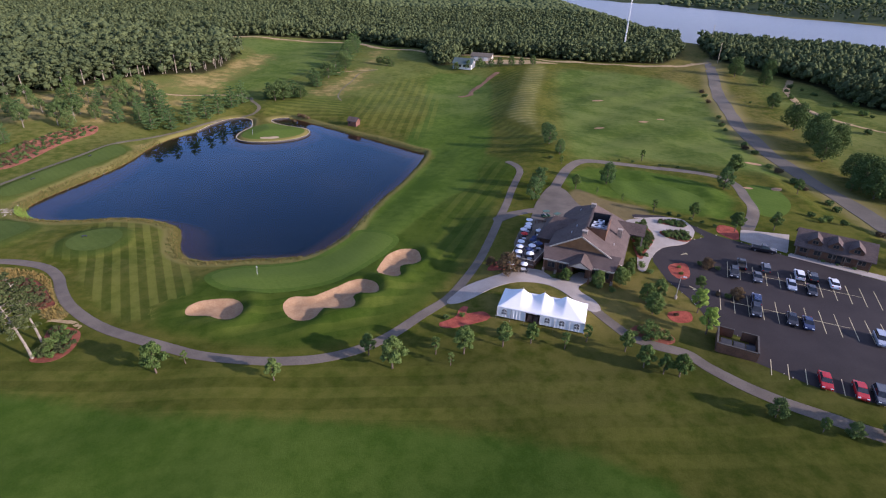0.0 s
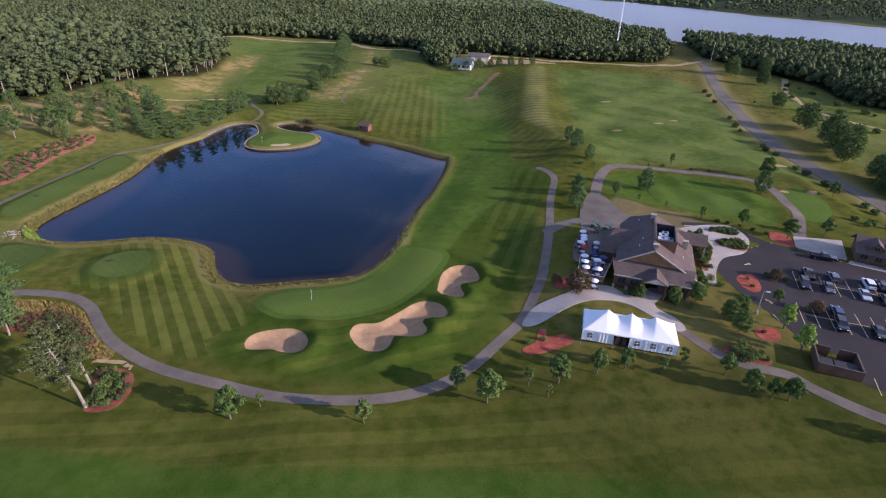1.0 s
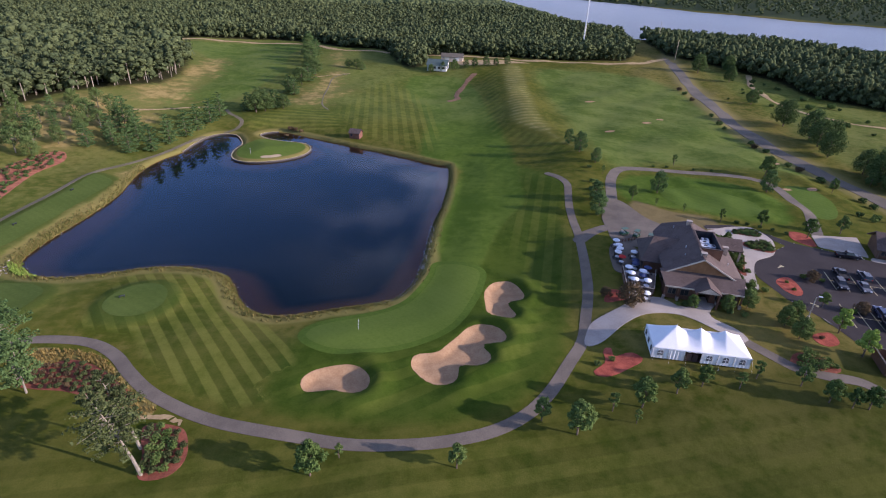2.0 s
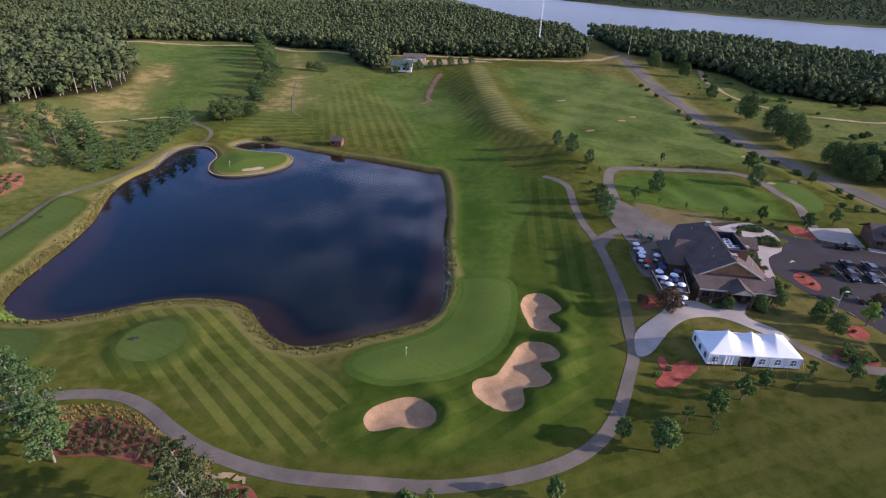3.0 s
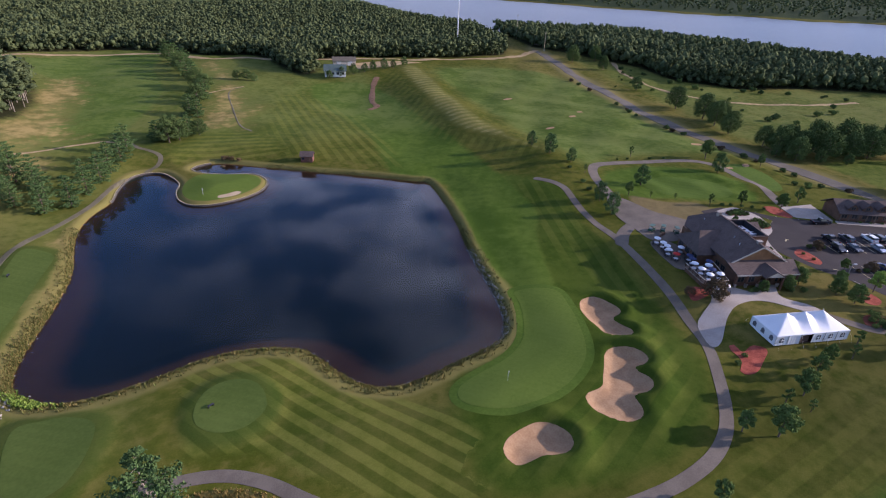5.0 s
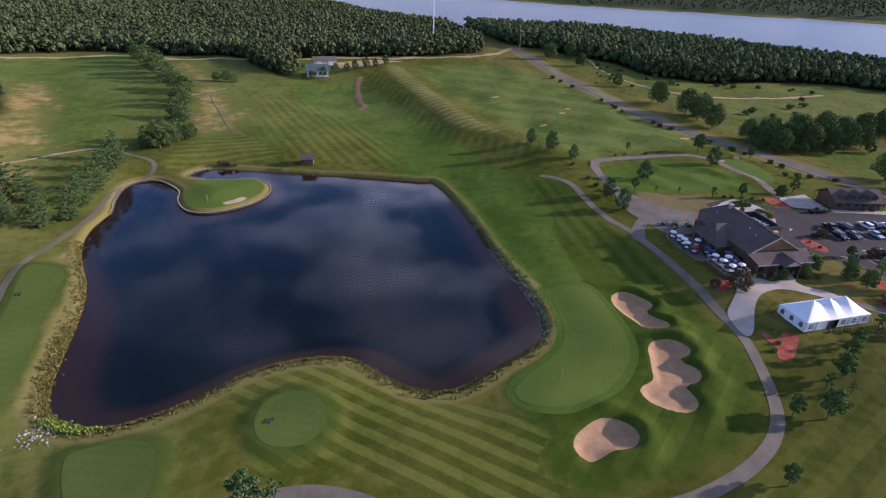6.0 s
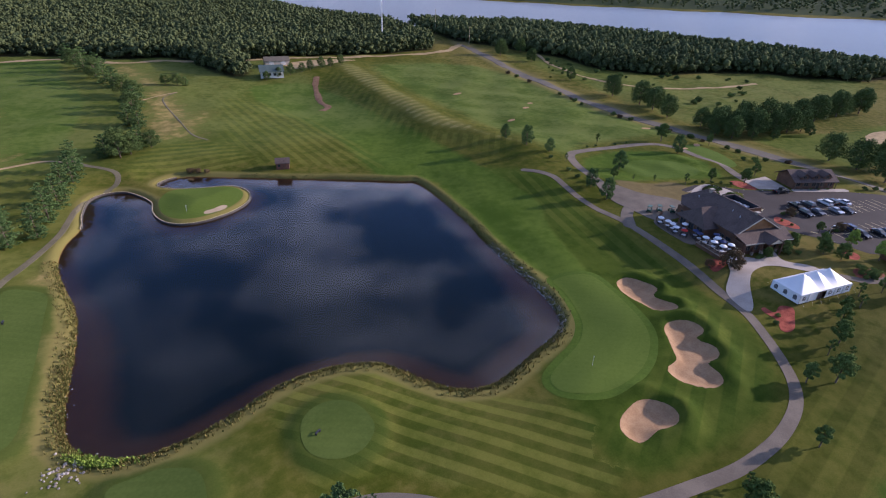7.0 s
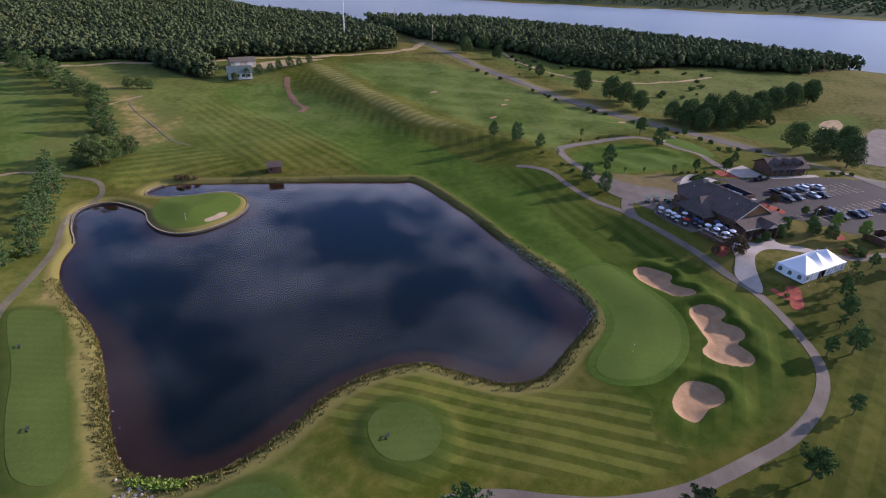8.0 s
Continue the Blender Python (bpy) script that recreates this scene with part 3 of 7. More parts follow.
mow((step(LX, 12, 20) * (1 - step(ZONES["crest"], 14, 26)) * step(LY, 196, 215) * (1 - step(LX - 0.1 * (LY - 205), 42, 48)) * (1 - step(LY, 360, 390))), 45, 4.6, 0.4)
mow(step(LX, -4, 6) * step(LY, 108, 118) * (1 - step(LY, 185, 200)) * (1 - step(LX - 0.18 * (LY - 110), 8, 14)) * (ZONES["fair"] > 0.5), 70, 4.6, 0.28)
mow(step(-near(area_dist, LX, LY, curve([(-6, 92), (-14, 84), (-30, 80), (-48, 84), (-56, 92), (-36, 97), (-8, 104), (2, 112)]), 20.0), -1, 3), 22, 5.0, 0.25)

mow((ZONES["crest"] < 10) * step(LY, 222, 240) * 1.0, 6, 5.2, 0.1)

g = Nodes("mown_grass")
gv = g.coords()
n_huge, n_big, n_mid, n_fine = g.noise(gv, 0.012, 5, 0.6), g.noise(gv, 0.05, 5, 0.6), g.noise(gv, 0.35, 5, 0.6), g.noise(gv, 3.5, 4, 0.65)
patch = g.ramp(g.math("ADD", g.math("MULTIPLY", n_big, 0.55), g.math("MULTIPLY", n_mid, 0.45)), 0.38, 0.62)
rough_c = g.mix(patch, (0.057, 0.073, 0.0085), (0.113, 0.113, 0.018))
rough_c = g.mix(g.math("MULTIPLY", g.attr("dry"), g.ramp(g.math("ADD", g.math("MULTIPLY", n_huge, 0.6), g.math("MULTIPLY", n_mid, 0.4)), 0.4, 0.58)), rough_c, (0.18, 0.146, 0.042))
fair_c = g.mix(patch, (0.055, 0.099, 0.0115), (0.094, 0.14, 0.021))
col = g.mix(g.ramp(g.math("ADD", g.attr("fair"), g.math("MULTIPLY", n_mid, 4.0)), 0.2, 4.2), fair_c, rough_c)
# southern turf: lens fall-off and steep view put into colour, eastern lawn darker
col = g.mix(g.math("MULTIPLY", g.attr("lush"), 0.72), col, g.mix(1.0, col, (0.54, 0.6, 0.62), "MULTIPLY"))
col = g.mix(g.ramp(g.math("ADD", g.attr("watered"), g.math("MULTIPLY", n_mid, 5.0)), 4.0, -2.0, 0.0, 0.7), col, fair_c)
col = g.mix(g.math("MULTIPLY", g.attr("deep"), 0.75), col, g.mix(patch, (0.03, 0.056, 0.006), (0.052, 0.082, 0.01)))
col = g.mix(g.math("MULTIPLY", g.attr("pale"), g.ramp(n_big, 0.3, 0.6, 0.4, 0.75)), col, g.mix(patch, (0.086, 0.128, 0.026), (0.145, 0.175, 0.046)))
line = g.ramp(g.math("SINE", g.math("MULTIPLY", g.attr("su"), 2 * math.pi)), -0.25, 0.25)
line_amount = g.math("MULTIPLY", g.attr("sa"), g.ramp(n_mid, 0.2, 0.6, 0.7, 1.0))
col = g.mix(g.math("MULTIPLY", line_amount, line), col, g.mix(patch, (0.125, 0.142, 0.024), (0.165, 0.168, 0.034)))
col = g.mix(g.math("MULTIPLY", g.math("MULTIPLY", line_amount, g.math("SUBTRACT", 1.0, line)), 0.4), col, (0.04, 0.07, 0.013))
straw_c = g.mix(g.ramp(g.noise(gv, 0.12, 6, 0.6), 0.35, 0.62), (0.15, 0.137, 0.04), (0.36, 0.268, 0.1))
straw_f = g.ramp(g.math("ADD", g.attr("straw"), g.math("MULTIPLY", g.math("ADD", g.math("SUBTRACT", n_big, 0.5), g.math("MULTIPLY", g.math("SUBTRACT", n_mid, 0.5), 0.5)), 60.0)), 7.0, -9.0)
col = g.mix(straw_f, col, straw_c)
col = g.mix(g.ramp(g.math("ADD", g.attr("bank"), g.math("MULTIPLY", n_mid, 3.0)), 2.2, 0.4), col, g.mix(n_mid, (0.12, 0.095, 0.04), (0.24, 0.185, 0.085)))
col = g.mix(g.math("MULTIPLY", g.ramp(g.math("ADD", g.attr("tee"), n_mid), 4.4, 1.8), 0.7), col, (0.046, 0.076, 0.014))
# dry unmown grass along the water, on the crest of the ridge and beside the road
shore_f = g.math("MULTIPLY", g.ramp(g.math("ADD", g.math("SUBTRACT", g.attr("shore"), g.math("MULTIPLY", g.attr("silt"), 1.3)), g.math("MULTIPLY", n_mid, 2.5)), 5.2, 3.2), 0.85)
col = g.mix(shore_f, col, g.mix(n_fine, (0.14, 0.122, 0.036), (0.28, 0.235, 0.078)))
crest_f = g.math("MULTIPLY", g.ramp(g.math("ADD", g.attr("crest"), g.math("MULTIPLY", n_mid, 8.0)), 12.5, 7.0), g.math("MULTIPLY", g.ramp(n_mid, 0.3, 0.62, 1.0, 0.45), g.math("ADD", 0.36, g.math("MULTIPLY", line, 0.42))))
col = g.mix(crest_f, col, g.mix(n_fine, (0.2, 0.19, 0.06), (0.36, 0.31, 0.13)))
road_f = g.math("MULTIPLY", g.ramp(g.math("ADD", g.attr("road"), g.math("MULTIPLY", n_mid, 9.0)), 15.0, 8.0), 0.7)
col = g.mix(road_f, col, g.mix(n_fine, (0.16, 0.14, 0.05), (0.33, 0.26, 0.12)))
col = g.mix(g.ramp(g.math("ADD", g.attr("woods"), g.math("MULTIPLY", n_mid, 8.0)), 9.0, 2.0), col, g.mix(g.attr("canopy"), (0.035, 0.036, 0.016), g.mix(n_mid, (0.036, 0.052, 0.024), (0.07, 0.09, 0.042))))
# silt below the water line: rust-brown in the shallows; deeper, light loss painted dark
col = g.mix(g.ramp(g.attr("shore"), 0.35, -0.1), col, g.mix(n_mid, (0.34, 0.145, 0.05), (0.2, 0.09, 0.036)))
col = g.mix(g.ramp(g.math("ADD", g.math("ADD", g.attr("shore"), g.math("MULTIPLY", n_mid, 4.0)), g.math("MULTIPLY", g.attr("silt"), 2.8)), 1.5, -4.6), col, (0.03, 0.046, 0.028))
col = g.mix(g.ramp(n_fine, 0.3, 0.7, 0.0, 0.35), col, g.mix(1.0, col, (0.55, 0.6, 0.5), "MULTIPLY"))
g.bump(g.math("ADD", n_fine, g.math("MULTIPLY", g.noise(gv, 14.0, 3), 0.5)), 0.45, 0.12)
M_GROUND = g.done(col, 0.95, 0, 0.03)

nx, ny = len(GX), len(GY)
me = bpy.data.meshes.new("ground")
me.vertices.add(nx * ny)
me.vertices.foreach_set("co", np.stack([LX, LY, HZ], -1).reshape(-1).astype(np.float32))
gi = np.arange(nx * ny).reshape(nx, ny)
a, b, c, d = gi[:-1, :-1].ravel(), gi[1:, :-1].ravel(), gi[1:, 1:].ravel(), gi[:-1, 1:].ravel()
tris = np.concatenate([np.stack([a, b, c], -1), np.stack([a, c, d], -1)])
me.loops.add(tris.size)
me.loops.foreach_set("vertex_index", tris.ravel().astype(np.int32))
me.polygons.add(len(tris))
me.polygons.foreach_set("loop_start", np.arange(0, tris.size, 3, dtype=np.int32))
me.polygons.foreach_set("use_smooth", np.ones(len(tris), bool))
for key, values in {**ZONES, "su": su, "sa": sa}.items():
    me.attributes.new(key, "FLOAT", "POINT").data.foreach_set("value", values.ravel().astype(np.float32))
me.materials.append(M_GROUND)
me.update(calc_edges=True)
me.validate()
tagged(new("ground", me), "rolling mown golf course grass with mowing stripes and dry patches", "ground", "", "structure")


# ---- water ----
def water(name, tint, ripple, gloss_rough=0.035, wave=0.2, sheen=(1.0, 1.0, 1.0)):
    m = Nodes(name)
    v = m.coords()
    m.n.remove(m.bsdf)
    bump = m.n.new("ShaderNodeBump")
    bump.inputs["Strength"].default_value, bump.inputs["Distance"].default_value = ripple, 0.05
    h = m.noise(v, wave, 2, 0.5)
    m.l.new(h, bump.inputs["Height"])
    gloss = m.n.new("ShaderNodeBsdfGlossy")
    gloss.inputs["Roughness"].default_value = gloss_rough
    gloss.inputs["Color"].default_value = (*sheen, 1)
    m.l.new(bump.outputs[0], gloss.inputs["Normal"])
    clear = m.n.new("ShaderNodeBsdfTransparent")
    clear.inputs["Color"].default_value = (*tint, 1)
    fres = m.n.new("ShaderNodeFresnel")
    fres.inputs["IOR"].default_value = 1.33
    m.l.new(bump.outputs[0], fres.inputs["Normal"])
    mix = m.n.new("ShaderNodeMixShader")
    m.l.new(fres.outputs[0], mix.inputs[0]); m.l.new(clear.outputs[0], mix.inputs[1]); m.l.new(gloss.outputs[0], mix.inputs[2])
    m.l.new(mix.outputs[0], m.out.inputs[0])
    return m.mat


M_WATER = water("pond_water", (0.8, 0.8, 0.82), 0.002, 0.04, 0.12, (0.78, 0.87, 1.0))
M_LAKE = water("lake_water", (0.6, 0.66, 0.72), 1.0, 0.3, 0.6, (0.55, 0.56, 0.58))
drape("pond", D_POND - 0.9, M_WATER, 0.0, 0.0, 0.0, "still dark pond water reflecting a partly cloudy sky", "water")
drape("lake", D_LAKE - 14, M_LAKE, 0.0, LAKE_Z, 0.0, "wide pale blue lake beyond the woods", "water")

# ---- paths, paving, turf and sand ----
TURF = 0.03
drape("cart_path", near(line_dist, LX, LY, CART_PATH, 12.0) - 1.15, M_PATH, 0.06, None, 0.12, "winding worn grey asphalt cart path beside the green", "path")
drape("west_cart_path", near(line_dist, LX, LY, WEST_PATH, 12.0) - 0.85, M_WORN_PATH, 0.06, None, 0.12, "narrow grey asphalt cart path along the pond", "path")
drape("loop_path", near(line_dist, LX, LY, LOOP_PATH, 12.0) - 1.7, M_PATH, 0.05, None, 0.12, "grey asphalt path looping round the putting lawn", "path")
drape("link_path", near(line_dist, LX, LY, LINK_PATH, 12.0) - 1.8, M_PATH, 0.075, None, 0.12, "short asphalt link to the cart plaza", "path")
drape("tent_walk", near(line_dist, LX, LY, TENT_WALK, 12.0) - 1.15, M_PATH, 0.055, None, 0.12, "pale walkway curving past the tent to the cart path", "path")
drape("plaza_north", near(area_dist, LX, LY, PLAZA_NORTH, 12.0), M_PATH, 0.085, None, 0.12, "wide worn asphalt cart plaza behind the clubhouse", "pavement")
drape("plaza_south", near(area_dist, LX, LY, PLAZA_SOUTH, 12.0), M_CONCRETE, 0.09, None, 0.15, "pale concrete plaza and walk in front of the clubhouse", "pavement")
drape("entry_walk", near(area_dist, LX, LY, ENTRY_WALK, 12.0), M_CONCRETE, 0.13, None, 0.15, "pale concrete entry walk at the drop-off", "pavement")
drape("road", ZONES["road"] - 3.6, M_ROAD, 0.1, None, 0.2, "two-lane grey asphalt country road", "road")
drape("parking_lot", D_LOT, M_LOT, 0.03, None, 0.0, "dark asphalt parking lot with yellow stall lines", "pavement")
drape("kerb", np.abs(D_LOT) - 0.13, M_CONCRETE, 0.16, None, 0.16, "pale concrete kerb round the parking lot", "kerb")
drape("green_collar", near(area_dist, LX, LY, GREEN, 12.0) - 1.6, M_COLLAR, 0.02, None, 0.0, "darker collar of turf round the green", "turf")
drape("putting_green", near(area_dist, LX, LY, GREEN, 12.0), M_GREEN, 0.05, None, 0.0, "pale smooth closely mown golf green", "golf green")
drape("island_green", near(area_dist, LX, LY, ISLAND_GREEN, 12.0), M_GREEN, 0.04, None, 0.0, "smooth golf green on a walled peninsula", "golf green")
drape("practice_green", near(area_dist, LX, LY, PUTTING, 12.0), M_PRACTICE, 0.04, None, 0.0, "pale practice putting green behind the clubhouse", "golf green")
drape("chipping_green", near(area_dist, LX, LY, SMALL_GREEN, 12.0), M_PRACTICE, 0.04, None, 0.0, "small pale chipping green near the road", "golf green")
for key, d in D_TEE.items():
    drape(key, d, M_TEE, 0.04, None, 0.0, "flat closely mown tee box raised above the rough", "tee box")
for key, d in D_BUNK.items():
    drape(key, d, M_SAND, 0.04, None, 0.0, "tan sand bunker with a raised grassy lip", "bunker")
drape("island_bunker", near(area_dist, LX, LY, ISLAND_SAND, 12.0), M_PALE_SAND, 0.07, None, 0.0, "small pale sand bunker on the peninsula green", "bunker")
RANGE_BUNKERS = [(70.5, 240, 3.2, 2.0), (95, 254, 3.6, 1.8), (105.5, 261, 3.6, 1.8), (83, 296, 4.0, 2.0), (118, 323, 4.5, 2.2), (119.6, 198, 5.4, 2.6), (103, 168.5, 2.4, 1.6), (112.5, 168.5, 3.2, 2.0)]
for x, y, rx, ry in RANGE_BUNKERS:
    ang = np.linspace(0, 2 * math.pi, 14, endpoint=False)
    drape("range_bunker", near(area_dist, LX, LY, np.stack([x + 0.66 * rx * np.cos(ang) * (1 + 0.2 * np.sin(2 * ang + x)), y + 0.66 * ry * np.sin(ang)], -1), 12.0), M_SAND, 0.06, None, 0.0, "small tan sand bunker on the range", "bunker")
BEDS = {
    "tent_mulch_bed": ([(6.2, 93.7), (8.0, 94.2), (7.6, 91.6), (10.8, 92.0), (12.4, 89.7), (9.3, 88.1), (4.4, 86.3), (1.7, 87.6), (5.2, 90.2)], "red mulch bed beside the tent"),
    "path_corner_bed": ([(-98.6, 95.6), (-97.4, 98.4), (-95.1, 100.3), (-91.7, 101.4), (-87.4, 99.6), (-83.4, 96.4), (-79.8, 92.8), (-77.4, 90.6), (-78.4, 88.6), (-81.6, 88.8), (-85.6, 91.2), (-89.5, 92.9), (-94, 93.8)], "red mulch bed planted with shrubs by the cart path"),
    "trunk_bed": ([(-73.3, 82.2), (-72.3, 83.8), (-67.5, 82.5), (-65.7, 79.4), (-65.3, 75.9), (-66.7, 73.6), (-69.1, 73), (-71, 73.8), (-71.6, 77.6)], "red mulch bed with round shrubs under a leaning tree"),
    "west_bed": ([(-158, 172), (-148, 168), (-144.5, 178), (-145.4, 199), (-142.4, 212), (-146, 220), (-151, 216), (-155, 200)], "long red mulch bank with shrub rows"),
    "lot_island_bed": ([(56.2, 112), (58.6, 113.8), (61.2, 113.6), (59.9, 108), (57.4, 105.9), (55.8, 108)], "red mulch island in the parking lot"),
    "lot_edge_bed": ([(38.4, 84), (41.6, 87.4), (46, 86.2), (47, 82.2), (42, 81.2)], "mulch bed with shrubs beside the walk"),
    "entry_island_bed": ([(60.6, 130.6), (61.6, 132.2), (67.4, 132.4), (68.2, 128.4), (65.8, 126), (62, 128)], "planted island in the entry walk"),
    "entry_north_bed": ([(62.6, 138), (64, 140), (69.4, 140), (70.2, 136.6), (68.2, 135.4), (65, 136.4)], "planted bed beside the drop-off walk"),
    "building_bed": ([(54.4, 134.4), (56.6, 136.4), (58.4, 134), (58.2, 128.4), (56.4, 124), (53.4, 119.6), (50.4, 114.6), (50.4, 119.6), (51.8, 126), (53, 131)], "shrub bed along the clubhouse wall"),
    "annex_bed": ([(77.4, 133), (80, 138), (83.6, 135.6), (80.6, 128.4)], "red mulch bed beside the annex apron"),
    "lot_corner_bed": ([(49.6, 92.4), (53.6, 92.6), (52.9, 89.3), (49.6, 88.7), (48.5, 90.5)], "red mulch bed at the lot edge"),
    "deck_bed": ([(12.6, 108.6), (15.6, 112.6), (18.4, 111), (20, 108.9), (16, 108)], "red mulch bed below the patio"),
}
for key, (pts, text) in BEDS.items():
    drape(key, near(area_dist, LX, LY, curve(pts), 12.0), M_MULCH if key in ("path_corner_bed", "trunk_bed", "entry_island_bed", "entry_north_bed", "building_bed", "lot_edge_bed") else M_MULCH_FADED if key == "west_bed" else M_MULCH_BRIGHT, 0.18 if key in ("entry_island_bed", "entry_north_bed", "building_bed") else 0.05, None, 0.1, text, "flower bed")
drape("annex_apron", near(area_dist, LX, LY, np.array([(84.8, 135.4), (81.2, 128.4), (90.2, 121.6), (97, 133)], float), 12.0), M_CONCRETE, 0.07, None, 0.15, "pale concrete apron beside the annex", "pavement")
drape("annex_walk", near(area_dist, LX, LY, np.array([(89.2, 119.8), (90.6, 121.8), (108, 110.6), (106.6, 108.2)], float), 12.0), M_CONCRETE, 0.1, None, 0.15, "pale concrete sidewalk along the lot", "pavement")


# ---- plants ----
def part(name, bm, material, parent, label=""):
    me = bpy.data.meshes.new(name)
    bm.to_mesh(me)
    bm.free()
    me.materials.append(material)
    ob = new(name, me)
    ob.parent = parent
    return tagged(ob, label)


def thing(name, m, label, category, group=""):
    ob = new(name)
    ob.matrix_basis = m
    return tagged(ob, label, category, group)


def tube(bm, p, q, r0, r1, sides=7):
    """A tapered limb from p to q."""
    p, q = Vector(p), Vector(q)
    z = (q - p).normalized()
    x = z.orthogonal().normalized()
    y = z.cross(x)
    rings = []
    for c, r in ((p, r0), (q, r1)):
        rings.append([bm.verts.new(c + (x * math.cos(2 * math.pi * k / sides) + y * math.sin(2 * math.pi * k / sides)) * r) for k in range(sides)])
    for k in range(sides):
        bm.faces.new((rings[0][k], rings[0][(k + 1) % sides], rings[1][(k + 1) % sides], rings[1][k]))
    bm.faces.new(rings[1])
    return bm


def leaf_cards(rng, blobs, per, size, droop=0.2):
    """Many small bent leaves or sprays on the skins of a few uneven clumps."""
    verts, faces = [], []
    for (cx, cy, cz), (rx, ry, rz) in blobs:
        n = rng.normal(size=(per, 3))
        n /= np.linalg.norm(n, axis=1)[:, None]
        rad = rng.uniform(0.55, 1.08, per)[:, None]
        p = np.array((cx, cy, cz)) + n * rad * np.array((rx, ry, rz))
        nn = n + rng.normal(scale=0.55, size=(per, 3))
        nn[:, 2] += 0.25
        nn /= np.linalg.norm(nn, axis=1)[:, None]
        t = np.cross(nn, rng.normal(size=(per, 3)))
        t /= np.linalg.norm(t, axis=1)[:, None]
        b = np.cross(nn, t)
        s = size * rng.uniform(0.6, 1.3, per)[:, None]
        k0 = len(verts)
        quad = np.stack([p - t * s - b * s * 0.45, p + t * s * 0.25 - b * s * 0.6 - nn * s * droop, p + t * s * 1.05 + b * s * 0.2 - nn * s * droop * 2, p - t * s * 0.1 + b * s * 0.75], 1)
        verts.extend(map(tuple, quad.reshape(-1, 3)))
        faces.extend((k0 + 4 * k, k0 + 4 * k + 1, k0 + 4 * k + 2, k0 + 4 * k + 3) for k in range(per))
    return verts, faces


def card_part(name, cards, material, parent, label=""):
    ob = new(name, mesh_of(name, cards[0], cards[1], material))
    ob.parent = parent
    return tagged(ob, label)


def broad_tree(seed, h, spread, material, label, bark=M_BARK, trunk=0.28, blobs=16, per=110, leaf=0.3, girth=0.026):
    """A broad-leaved tree: tapered trunk, limbs and a loose uneven crown."""
    rng = np.random.default_rng(seed)
    ob = thing("tree", pose(0, 0, 0), label, "tree")
    bm = bmesh.new()
    top = Vector((rng.uniform(-0.2, 0.2), rng.uniform(-0.2, 0.2), h * 0.62))
    tube(bm, (0, 0, -0.3), top * trunk * 1.6, h * girth, h * girth * 0.8)
    tube(bm, top * trunk * 1.6, top, h * girth * 0.8, h * girth * 0.4)
    clumps = []
    for k in range(blobs):
        a = 2 * math.pi * (k * 0.618 + rng.uniform(0, 0.1))
        f = (k + 0.5) / blobs
        z = h * (trunk + 0.06 + (0.88 - trunk) * f)
        r = spread * (0.25 + 0.75 * math.sin(math.pi * min(0.98, 0.18 + 0.8 * f) ** 0.9)) * rng.uniform(0.55, 0.95)
        c = Vector((math.cos(a) * r, math.sin(a) * r, z))
        s = spread * rng.uniform(0.3, 0.46)
        clumps.append((tuple(c), (s, s, s * 0.82)))
        if k % 2 == 0:
            tube(bm, top * min(0.95, max(0.3, z / h - 0.12)), c, min(h * 0.009, 0.1), h * 0.002, 5)
    part("trunk", bm, bark, ob)
    card_part("crown", leaf_cards(rng, clumps, per, leaf), material, ob)
    return ob


def bough_pine(seed, h, spread, first, material, label, bark=M_BARK, whorls=10, leaf=0.18, per=26, lean=(0.0, 0.0)):
    """An old pine: bare lower trunk and open whorls of long boughs, each with flat tufts along its outer part."""
    rng = np.random.default_rng(seed)
    ob = thing("pine_tree", pose(0, 0, 0), label, "tree")
    bm = bmesh.new()

    def stem(f):
        return Vector((lean[0] * f ** 1.3, lean[1] * f ** 1.3, h * f))

    cuts = [0.0, 0.2, 0.4, 0.6, 0.8, 0.97]
    for a, b in zip(cuts[:-1], cuts[1:]):
        tube(bm, stem(a) - Vector((0, 0, 0.3 if a == 0 else 0)), stem(b), h * 0.017 * (1.05 - a), h * 0.017 * (1.05 - b))
    tufts = []
    for k in range(whorls):
        up = k / (whorls - 1)
        f = first + (0.97 - first) * up
        reach = spread * (1 - up) ** 0.7 * (0.72 + 0.5 * min(up * 3, 1.0)) * 0.85 + 0.5
        count = 6 if up < 0.7 else 4
        for j in range(count):
            a = 2 * math.pi * (j / count + k * 0.29) + rng.uniform(-0.35, 0.35)
            length = reach * rng.uniform(0.6, 1.12)
            root = stem(f + rng.uniform(-0.015, 0.015))
            tip = root + Vector((math.cos(a) * length, math.sin(a) * length, length * (0.32 * up - 0.04) + rng.uniform(-0.25, 0.25)))
            tube(bm, root, tip, 0.03 + 0.012 * length, 0.015, 4)
            for q in (0.42, 0.62, 0.82, 1.0):
                c = root.lerp(tip, q)
                s = length * 0.17 * rng.uniform(0.75, 1.25) + 0.2
                tufts.append(((c.x + rng.normal(0, 0.18), c.y + rng.normal(0, 0.18), c.z + 0.1), (s, s, s * 0.42)))
    part("trunk", bm, bark, ob)
    card_part("crown", leaf_cards(rng, tufts, per, leaf, 0.25), material, ob)
    return ob


